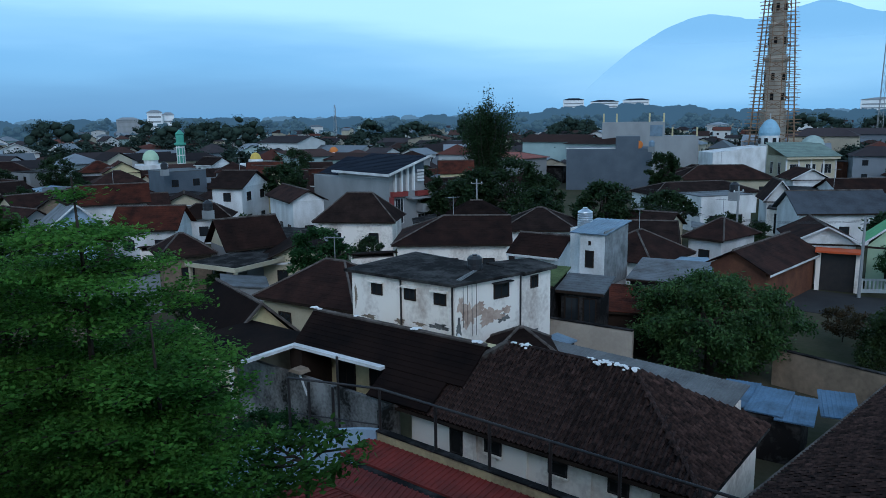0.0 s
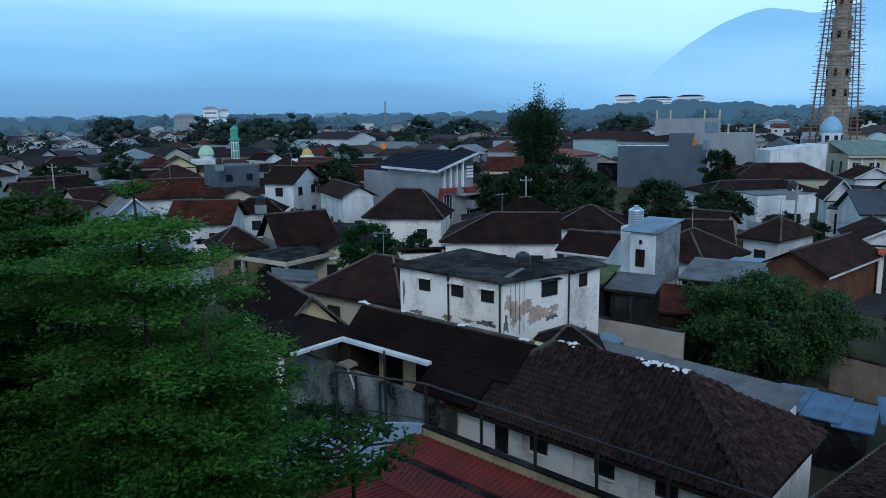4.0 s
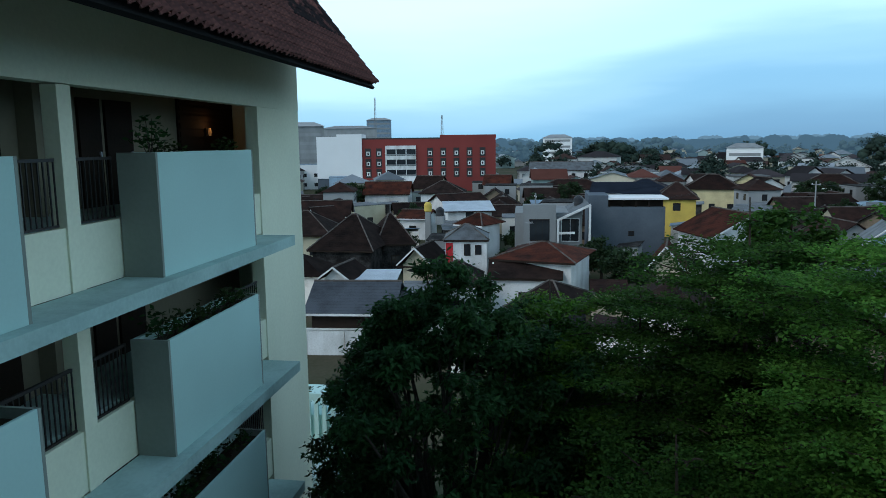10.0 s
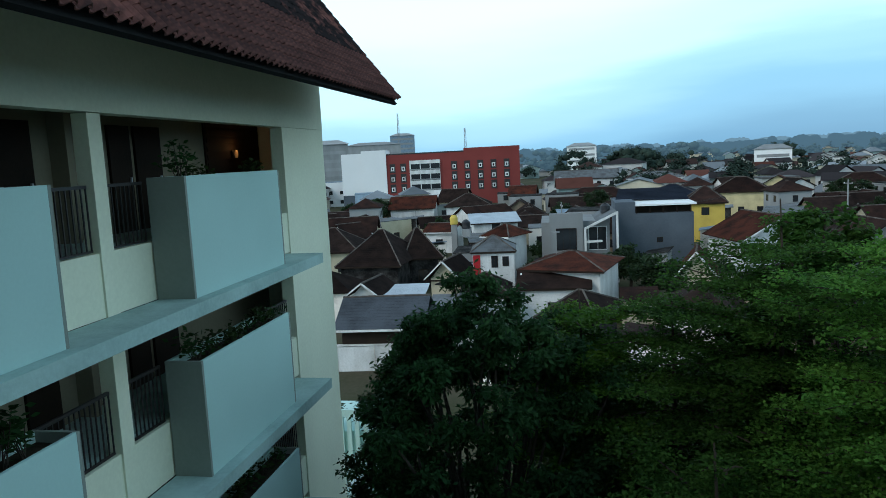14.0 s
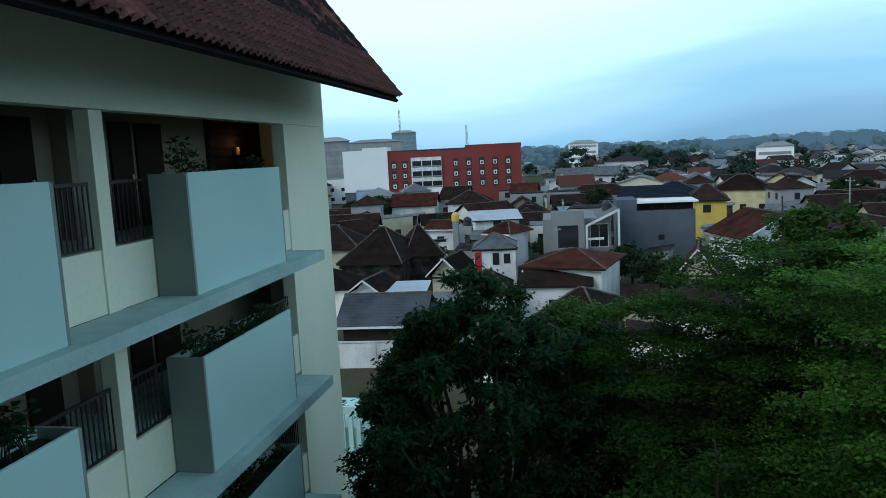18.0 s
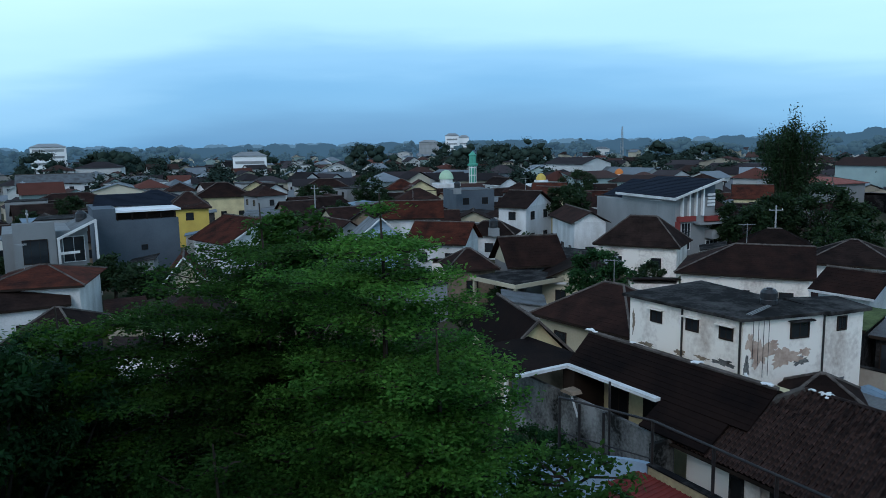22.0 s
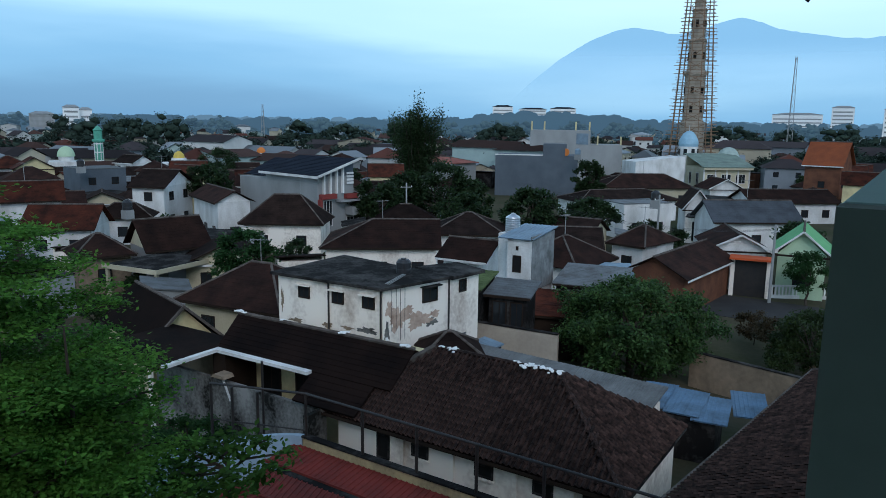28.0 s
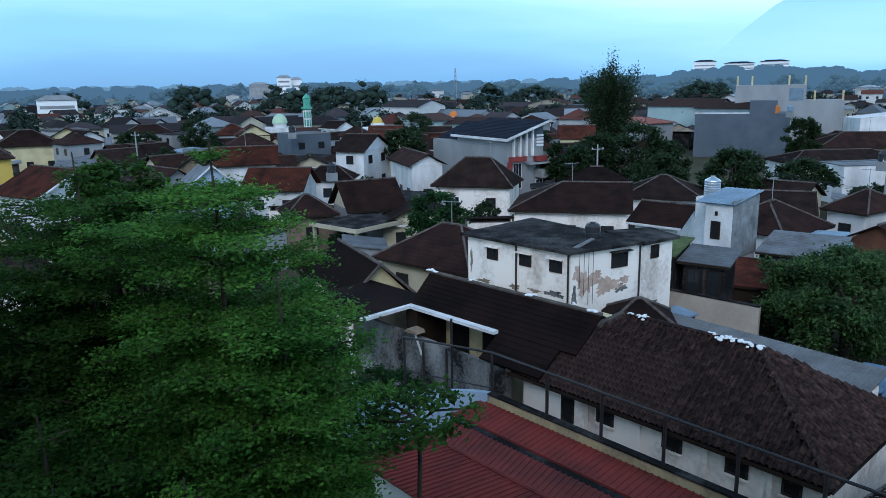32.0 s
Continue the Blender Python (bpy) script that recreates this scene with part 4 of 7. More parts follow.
house(-116.0, 19.2, 82, 6.4, 9.0, 5.8, 2.2, "hip", YELLOW, TILEBROWN, label="bright yellow two-storey house with a brown hip roof")
house(-80.2, 19.0, 105, 9.0, 9.0, 4.6, 2.4, "gablef", WHITE, TILERED, label="white gabled house with a red tile roof")
house(-88.4, -30.6, 95, 8.1, 9.0, 3.5, 2.6, "hip", CREAM, TILEDARK, label="house with a blackened hip roof")
house(-109.4, -35.0, 100, 9.0, 8.0, 3.5, 2.2, "gable", CREAM, TILEBROWN, label="house with a brown gable roof")
house(-151.4, -34.0, 95, 10.0, 9.0, 4.0, 2.4, "gable", WHITE, TILERED, label="house with a red tile gable roof")
house(-154.3, -22.7, 95, 10.0, 9.0, 4.0, 2.4, "hip", WHITE, TILEDARK, label="house with a dark hip roof")
house(-222.2, 3.2, 88, 19.0, 10.0, 6.0, 2.4, "gable", WHITE, METALGREY, label="large white villa with grey gable roofs")
house(-201.3, 20.9, 86, 15.3, 10.0, 6.2, 1.6, "hip", WHITE, METALGREY, label="broad white house with a grey roof")
house(-166.0, 4.7, 88, 15.7, 9.0, 4.0, 2.0, "hip", WHITE, TILEBROWN, label="long house with a brown hip roof")
house(-146.3, 18.3, 80, 11.2, 10.0, 5.0, 2.0, "hip", WHITE, NAVYROOF, label="two-storey house with a navy metal roof")
house(-67.6, 10.5, 80, 3.6, 6.0, 3.0, 2.2, "gablef", CREAM, TILERED, label="little gabled outbuilding with an orange roof")
house(-160.2, 57.1, 70, 13.6, 10.0, 4.5, 2.6, "hip", WHITE, TILEBROWN, label="broad house with a brown hip roof")
house(-152.8, 72.8, 68, 8.4, 9.0, 4.5, 2.2, "hip", WHITE, TILERED, label="house with a red hip roof")
house(-232.6, 87.1, 70, 12.8, 10.0, 6.0, 3.0, "gablef", WHITE, TILEBROWN, label="tall white gabled house")
house(-150.8, 31.8, 78, 11.1, 9.0, 5.0, 2.6, "hip", PALEYEL, TILEBROWN, label="pale yellow house with a brown hip roof")


house(-231.1, -76.2, 108, 10.5, 9.0, 8.0, 0.0, "flat", CLEANWHITE, METALBLUE, label="pale blue-white two-storey house below the red hotel")
house(-183.7, -54.3, 106, 5.2, 7.0, 6.0, 0.0, "flat", BLUEWALL, METALBLUE, label="pale blue house with a flat metal roof")
house(-110.0, -5.5, 93, 3.5, 6.0, 3.4, 0.0, "flat", WHITEOLD, METALGREY, label="low white house with a grey flat roof")
house(-167.4, -14.0, 95, 7.6, 7.0, 5.5, 0.0, "flat", GREYWALL, OLDCON, label="unpainted grey two-storey house with a flat roof")
house(-193.8, -44.0, 103, 9.3, 5.0, 4.5, 0.0, "flat", WHITE, METALGREY, label="white flat-roofed annex below the red hotel")


# the old white two-storey block with a stained flat roof
def footprint(bm, pts, z0, z1):
    """A closed block over a footprint of (x, y) corners."""
    lo, hi = [bm.verts.new((x, y, z0)) for x, y in pts], [bm.verts.new((x, y, z1)) for x, y in pts]
    bm.faces.new(lo[::-1])
    bm.faces.new(hi)
    for k in range(len(pts)):
        j = (k + 1) % len(pts)
        bm.faces.new((lo[k], lo[j], hi[j], hi[k]))
    return bm


def wall_patch(u, z, rw, rh, proud, seed):
    """A ragged thin patch on a wall: u along it, z up."""
    rnd = random.Random(seed)
    n = 44
    out = []
    for k in range(n):
        a = 6.2832 * k / n
        r = 0.72 + 0.16 * math.sin(3 * a + seed) + 0.12 * math.sin(7 * a + 2 * seed) + rnd.uniform(-0.16, 0.16)
        out.append((u + rw * r * math.cos(a), z + rh * r * math.sin(a)))
    bm = prism(out, 0.03)
    bm.transform(pose(0, -proud, 0))
    return bm


def white_block():
    """Its plan is skewed to fit the corners as the camera sees them."""
    ob = thing("white_block_house", "old whitewashed two-storey house with a stained flat roof", "house", pose(0, 0, 0))
    A, B, C, D = Vector((-28.2, 26.6)), Vector((-21.45, 27.0)), Vector((-20.45, 31.2)), Vector((-28.4, 31.9))
    E, F, G = Vector((-20.6, 31.4)), Vector((-20.25, 34.0)), Vector((-22.4, 34.9))
    part("wall", footprint(bmesh.new(), [A, B, C, D], 0, 6.35), WHITEOLD, ob)
    part("rear_wall", footprint(bmesh.new(), [E, F, G, (-23.4, 32.2)], 0, 6.2), WHITEOLD, ob)
    slab = footprint(bmesh.new(), [A + Vector((-0.3, -0.3)), B + Vector((0.2, -0.3)), C + Vector((0.3, 0.1)), D + Vector((-0.3, 0.5))], 6.351, 6.5)
    part("roof_slab", slab, OLDCON, ob, "black-stained concrete roof slab")
    part("rear_slab", footprint(bmesh.new(), [E + Vector((0.3, 0.02)), F + Vector((0.3, 0.2)), G + Vector((0, 0.3)), (-23.6, 32.6)], 6.21, 6.38), OLDCON, ob)
    front, side = (B - A).normalized(), (C - B).normalized()
    fa, sa = math.degrees(math.atan2(front.y, front.x)), math.degrees(math.atan2(side.y, side.x))
    for u in (1.78, 4.0, 5.9):
        p = A + front * u
        m = pose(p.x, p.y, 5.28, 0, 0, fa)
        window(ob, m, 0.76, 0.64, DARKWOOD, GLASS, 1)
        part("hood", box(-0.48, 0.48, -0.26, -0.001, 0.68, 0.74), WHITEOLD, ob, m=m)
    p = B + side * 3.05
    m = pose(p.x, p.y, 5.28, 0, 0, sa)
    window(ob, m, 1.05, 0.78, DARKWOOD, GLASS, 1)
    part("hood", box(-0.65, 0.65, -0.28, -0.001, 0.82, 0.88), OLDCON, ob, m=m)
    
    p = E + (F - E) * 0.47
    window(ob, pose(p.x, p.y, 5.36, 0, 0, math.degrees(math.atan2(F.y - E.y, F.x - E.x))), 0.62, 0.7, DARKWOOD, GLASS, 1)
    for p in (A + front * 3.43, B + Vector((-0.08, -0.02)), C + Vector((0.06, 0.1))):
        part("downpipe", rod(bmesh.new(), (p.x, p.y - 0.06, 2.6), (p.x, p.y - 0.06, 6.3), 0.05), BLACKMETAL, ob)
    part("loose_pipe", rod(bmesh.new(), (-21.2, 26.95, 4.0), (-20.5, 26.6, 3.0), 0.07), WHITE, ob)
    rnd = random.Random(2)
    for k in range(4):
        q = B + side * (0.5 + 0.28 * k)
        part("cable", rod(bmesh.new(), (q.x + 0.05, q.y, 3.6 + rnd.uniform(0, 0.6)), (q.x + 0.05, q.y, 6.3), 0.012, 0.012, 4), BLACKMETAL, ob)
    sm = pose(B.x, B.y, 0, 0, 0, sa)
    for k, (u, z, rw, rh) in enumerate(((0.95, 4.75, 0.85, 0.75), (2.3, 4.45, 1.0, 0.6), (0.4, 5.3, 0.3, 0.45), (1.6, 5.1, 0.45, 0.3), (3.4, 4.6, 0.4, 0.25))):
        part("bare_patch", wall_patch(u, z, rw, rh, 0.010 + 0.002 * k, 20 + k), BRICKPALE, ob, "pinkish render where the paint has fallen", sm)
    for k, (u, z, rw, rh) in enumerate(((3.2, 4.2, 0.5, 0.3), (0.25, 4.2, 0.2, 0.6))):
        part("damp_patch", wall_patch(u, z, rw, rh, 0.004 + 0.0015 * k, 40 + k), STAINWALL, ob, "black damp stain", sm)
    fm = pose(A.x, A.y, 0, 0, 0, fa)
    for k, (u, z, rw, rh) in enumerate(((5.8, 4.15, 0.85, 0.2), (1.2, 4.0, 0.6, 0.16), (3.3, 4.05, 0.4, 0.25), (4.6, 4.1, 0.5, 0.12), (0.25, 5.0, 0.12, 0.8))):
        part("damp_patch", wall_patch(u, z, rw, rh, 0.004 + 0.0015 * k, 60 + k), BROWNWALL if k else STAINWALL, ob, "brown damp stain", fm)
    tank = thing("roof_water_tank", "small black plastic water tank on a stained roof", "water tank", pose(-22.6, 30.2, 6.5))
    part("barrel", lathe([(0.36, 0), (0.4, 0.05), (0.4, 0.25), (0.38, 0.28), (0.4, 0.31), (0.4, 0.6), (0.28, 0.75)], 16), PLASTICBLK, tank)
    part("lid", lathe([(0.14, 0.751), (0.14, 0.82)], 12), PLASTICBLK, tank)
    for k in range(3):
        part("pipe", rod(bmesh.new(), (0.2 + 0.1 * k, -0.35, 0.04), (0.9 + 0.12 * k, -2.7, 0.04), 0.022), GREYWALL, tank)


white_block()


def water_tower_house():
    ob = thing("tower_house", "slim white tower room with a metal lean-to roof", "house", pose(-22.7, 44.7, 0, 0, 0, 3))
    part("wall", box(-0.62, 1.08, -1.95, 1.95, 0, 6.75), WHITE, ob)
    bm = bmesh.new()
    ribbed_sheet(bm, (-1.3, -2.15, 6.8), (1.3, -2.15, 6.8), (1.3, 2.2, 7.25), (-1.3, 2.2, 7.25), 0.3, 0.03)
    part("roof", bm, METALBLUE, ob, "pale blue-grey metal sheet roof")
    part("end_wall", box(1.081, 1.15, -1.97, 1.95, 3.2, 7.0), STAINGREY, ob, "bare grey rendered side wall")
    part("corner_strip", box(0.98, 1.16, -2.01, -1.971, 3.2, 6.79), WHITE, ob)
    window(ob, pose(0.1, -1.95, 4.5), 0.62, 1.15, DARKWOOD, DARKVOID, 0)
    window(ob, pose(0.1, -1.95, 6.0), 0.18, 0.28, DARKWOOD, DARKVOID, 0)
    tank = thing("steel_water_tank", "ribbed stainless steel water tank on a white plinth", "water tank", pose(-24.35, 45.5, 6.7))
    part("plinth", box(-0.75, 0.6, -0.7, 0.7, -6.7, 0), WHITE, tank)
    prof = []
    for k in range(7):
        prof += [(0.50, 0.16 * k), (0.53, 0.16 * k + 0.04), (0.53, 0.16 * k + 0.12)]
    part("barrel", lathe(prof + [(0.5, 1.14), (0.2, 1.32)], 20), STEEL, tank)
    part("lid", lathe([(0.17, 1.33), (0.17, 1.40)], 12), STEEL, tank)


water_tower_house()


def grey_modern_house():
    ob = thing("modern_house", "grey modern two-storey house with a tilted navy roof", "house", pose(-64.8, 69.7, 0, 0, 0, -10.6))
    part("wall", box(-13.2, 4.6, -4.6, 0.9, 0, 6.9), GREYWALL, ob)
    part("upper_wall", box(-6.9, 4.6, -4.5, 0.9, 6.901, 7.7), GREYWALL, ob)
    bm = bmesh.new()
    course_slope(bm, (-7.4, -5.2, 7.75), (5.6, -5.2, 7.75), (5.6, 1.3, 9.8), (-7.4, 1.3, 9.8), 0.45, 0.03)
    part("roof", bm, NAVYROOF, ob)
    bm = bmesh.new()
    course_slope(bm, (-13.4, -3.6, 7.1), (-7.41, -3.6, 7.1), (-7.41, 1.2, 9.2), (-13.4, 1.2, 9.2), 0.45, 0.03)
    part("side_roof", bm, NAVYROOF, ob)
    part("fascia", box(-7.4, 5.6, -5.26, -5.205, 7.55, 7.86), WHITE, ob)
    part("gable", _moved(prism([(-4.5, 7.71), (0.9, 7.71), (0.9, 9.4)], 0.15), 0, 0, 90, 4.6), SLATE, ob)
    rodm = bmesh.new()
    rod(rodm, (5.62, -5.25, 7.78), (5.62, 1.35, 9.86), 0.17, 0.17, 4)
    part("barge_board", rodm, WHITE, ob)
    for k in range(4):
        part("fin", box(4.601, 5.0, -3.9 + 0.95 * k, -3.7 + 0.95 * k, 5.6, 7.9 + 0.3 * k), WHITE, ob)
    for k in range(4):
        part("louvre", box(4.751, 4.85, -0.3, 0.75, 6.7 + 0.4 * k, 6.95 + 0.4 * k), WHITE, ob)
    part("porch_frame", box(4.601, 5.2, -4.4, -2.1, 5.0, 5.6), REDWALL, ob)
    part("porch_frame", box(4.601, 5.2, -0.6, 1.2, 4.9, 5.5), REDWALL, ob)
    part("porch_post", box(4.601, 5.1, -4.6, -4.2, 0, 4.99), REDWALL, ob)
    part("balcony", box(4.602, 6.0, -0.4, 1.3, 2.9, 3.9), GREYWALL, ob)
    part("slab", box(4.602, 5.8, -2.0, 1.3, 4.6, 4.78), GREYWALL, ob)
    window(ob, pose(4.6, -3.1, 1.6, 0, 0, 90), 1.3, 3.2, WHITE, GLASS, 2)
    window(ob, pose(4.6, 0.3, 0.4, 0, 0, 90), 1.1, 2.2, WHITE, GLASS, 1)


grey_modern_house()


def slate_block():
    ob = thing("slate_block", "windowless slate-blue rendered building with a stair tower", "building", pose(-67.3, 135.1, 0, 0, 0, 25.8))
    part("wall", box(-8.15, 8.15, -4.0, 6.0, 0, 8.1), SLATE, ob)
    part("stair_tower", box(1.3, 5.9, -4.05, 0.5, 0, 10.45), SLATE, ob)
    part("coping", box(-8.2, 1.29, -4.05, -3.85, 8.101, 8.3), WHITE, ob)
    dish = thing("orange_roof_sign", "round orange sign disc on a roof edge", "sign", pose(-60.4, 134.0, 8.1))
    part("disc", rod(bmesh.new(), (0, -0.1, 0.75), (0, 0.1, 0.75), 0.75, 0.75, 16), ORANGE, dish)
    part("post", rod(bmesh.new(), (0, 0, 0), (0, 0, 0.1), 0.1), BLACKMETAL, dish)
    b2 = thing("grey_block", "grey rendered office block with thin yellow posts", "building", pose(-78.2, 165.4, 0, 0, 0, 25))
    part("wall", box(-5.3, 8.9, -5, 5, 0, 12.9), GREYWALL, b2)
    part("annex", box(8.91, 16.4, -5, 5, 0, 9.6), GREYWALL, b2)
    for x, z0 in ((-5.0, 12.9), (-2.0, 12.9), (5.4, 12.9), (8.6, 12.9), (10.6, 9.6), (16.0, 9.6)):
        part("post", rod(bmesh.new(), (x, -4.8, z0), (x, -4.8, z0 + 2.0), 0.2), PALEYEL, b2)
    part("blue_panel", box(5.6, 8.4, -5.08, -5.001, 9.6, 12.2), METALBLUE, b2)


slate_block()


def frame_house():
    """The narrow modern house with a white tilted frame."""
    ob = thing("frame_house", "narrow grey modern house with a tilted white roof frame", "house", pose(-84.0, -0.1, 0, 0, 0, 92))
    part("wall", box(-3.9, 3.5, -3.0, 6, 0, 6.6), GREYWALL, ob)
    part("stair_block", box(-3.0, 0.6, -4.0, -3.01, 0, 7.6), GREYWALL, ob)
    bm = bmesh.new()
    course_slope(bm, (0.8, -4.4, 5.9), (0.8, 5, 5.9), (4.2, 5, 7.6), (4.2, -4.4, 7.6), 0.5, 0.03)
    bmesh.ops.reverse_faces(bm, faces=bm.faces[:])
    part("roof", bm, METALGREY, ob)
    bm = bmesh.new()
    for a, c in (((0.7, -4.45, 5.9), (4.3, -4.45, 7.6)), ((4.2, -4.45, 7.6), (4.2, -4.45, 0.0)), ((0.8, -4.45, 5.9), (0.8, -4.45, 0.0)), ((0.8, -4.45, 4.5), (2.6, -4.45, 4.55))):
        rod(bm, a, c, 0.16, 0.16, 4)
    part("white_frame", bm, WHITE, ob)
    window(ob, pose(-1.2, -4.0, 3.6), 2.2, 2.4, DARKWOOD, GLASS, 2)
    window(ob, pose(2.2, -3.0, 3.4), 2.0, 2.6, WHITE, GLASS, 1)
    window(ob, pose(2.2, -3.0, 0.4), 2.0, 2.4, WHITE, GLASS, 1)


frame_house()


def slate_long():
    ob = thing("slate_long_house", "long blue-grey rendered house with a navy roof", "house", pose(-94.0, 9.1, 0, 0, 0, 90))
    part("wall", box(-4.5, 4.5, -4.5, 5, 0, 6.5), SLATE, ob)
    part("parapet", box(-4.55, -2.2, -4.55, 5, 6.501, 7.9), SLATE, ob)
    # solid dark block in place of the attic's shade
    part("recess", box(-2.19, 4.4, -3.4, 4.9, 6.501, 7.4), DARKWOOD, ob, "near-black block standing for the shaded open attic")
    for k in range(5):
        part("post", box(-2.1 + 1.55 * k, -1.95 + 1.55 * k, -4.4, -4.25, 6.502, 7.4), DARKWOOD, ob)
    part("roof_slab", box(-2.19, 4.8, -4.8, 5.0, 7.401, 7.6), CLEANWHITE, ob, "thin white roof slab")
    bm = bmesh.new()
    course_slope(bm, (-4.2, 1.0, 7.95), (4.8, 1.0, 7.65), (4.2, 5.2, 9.0), (-3.6, 5.2, 9.0), 0.45, 0.03)
    part("roof", bm, NAVYROOF, ob)
    window(ob, pose(0.6, -4.5, 3.0), 0.7, 0.6, DARKWOOD, GLASS, 0)


slate_long()


def red_hotel():
    """The red block with its pale wing."""
    ob = thing("red_hotel", "red four-storey hotel with rows of black-framed windows", "hotel building", pose(-220.7, -38.4, 0, 0, 0, 99))
    part("wall", box(-18.2, 21.5, -6, 7, 0, 15.6), REDWALL, ob)
    part("raised_wall", box(5.0, 21.6, -6.05, 7, 15.601, 16.7), REDWALL, ob)
    part("roof_rail", box(-18.2, 4.99, -5.9, -5.7, 15.601, 16.0), BLACKMETAL, ob)
    part("pale_wing", box(-25.6, -18.21, -6.4, 7, 4.2, 17.2), CLEANWHITE, ob, "blank white end wing")
    part("pale_wing", box(-31.6, -25.61, -6.2, 7, 4.2, 16.5), CLEANWHITE, ob)
    part("wing_base", box(-31.6, -18.22, -5.9, 6.9, 0, 4.19), SLATE, ob)
    part("podium", box(-24.0, 2.6, -7.6, -6.41, 2.6, 3.4), WHITE, ob)
    part("podium_base", box(-24.0, 2.6, -7.4, -6.42, 0, 2.59), GREYWALL, ob)
    bay = part("stair_bay", box(-11.3, -2.2, -6.45, -6.01, 3.41, 13.7), WHITE, ob)
    for st in range(3):
        z0 = 4.7 + 3.03 * st
        for k in range(3):
            part("pane", box(-10.9 + 2.95 * k, -8.2 + 2.95 * k, -6.5, -6.451, z0, z0 + 1.9), GLASS, bay)
        part("balcony_rail", box(-11.2, -2.3, -6.62, -6.501, z0 + 0.1, z0 + 0.45), GREYWALL, bay)
        for x in (-16.4, -13.2, 2.0, 5.9, 9.8, 13.7, 17.6):
            sur = part("window_surround", box(x - 0.85, x + 0.85, -6.10, -6.001, z0 - 0.4, z0 + 2.2), BLACKMETAL, ob)
            fr = part("window", box(x - 0.5, x + 0.5, -6.2, -6.101, z0 + 0.1, z0 + 1.3), WHITE, ob)
            part("pane", box(x - 0.22, x + 0.22, -6.22, -6.201, z0 + 0.3, z0 + 1.0), GLASS, fr)
    for k in range(4):
        part("side_balcony", box(21.501, 22.6, -4, 4, 4.0 + 3.0 * k, 5.0 + 3.0 * k), GREYWALL, ob)


red_hotel()


def city_blocks():
    """Larger pale buildings that stand over the far town."""
    for az, d, w, h, dep, mat in ((108.9, 300, 14, 21.4, 14, GREYWALL), (103.3, 520, 17, 30.4, 12, METALBLUE), (105.6, 440, 32, 23.2, 20, GREYWALL),
                                  (29.2, 820, 22, 32, 14, CLEANWHITE), (26.9, 840, 30, 30, 14, CLEANWHITE), (24.6, 840, 28, 31, 14, CLEANWHITE),
                                  (60.5, 560, 10, 21, 14, CLEANWHITE), (59.6, 565, 8, 19.5, 14, CLEANWHITE), (62.3, 600, 16, 16.5, 14, GREYWALL), (8.2, 760, 42, 25.5, 20, CLEANWHITE), (5.4, 760, 18, 32, 14, CLEANWHITE),
                                  (2.6, 600, 8, 27, 10, CLEANWHITE), (89.5, 420, 16, 16.5, 16, CLEANWHITE), (76.0, 330, 14, 11, 12, CLEANWHITE)):
        p = at(az, d)
        ob = thing("apartment_block", "pale multi-storey block standing over the far town", "building", pose(p.x, p.y, 0, 0, 0, az), group="far blocks")
        part("wall", box(-w / 2, w / 2, -dep / 2, dep / 2, 0, h), mat, ob)
        n = int(h // 3.3)
        for k in range(1, n):
            part("window_band", box(-w / 2 + 1, w / 2 - 1, -dep / 2 - 0.06, -dep / 2 - 0.001, k * 3.3 + 1.0, k * 3.3 + 2.2), GREYWALL, ob)
        bm = bmesh.new()
        course_slope(bm, (-w / 2 - 0.5, -dep / 2 - 0.5, h), (w / 2 + 0.5, -dep / 2 - 0.5, h), (w / 4, 0, h + 1.8), (-w / 4, 0, h + 1.8), 3, 0)
        part("roof", bm, NAVYROOF if 20 < az < 30 else GREYWALL, ob)


city_blocks()


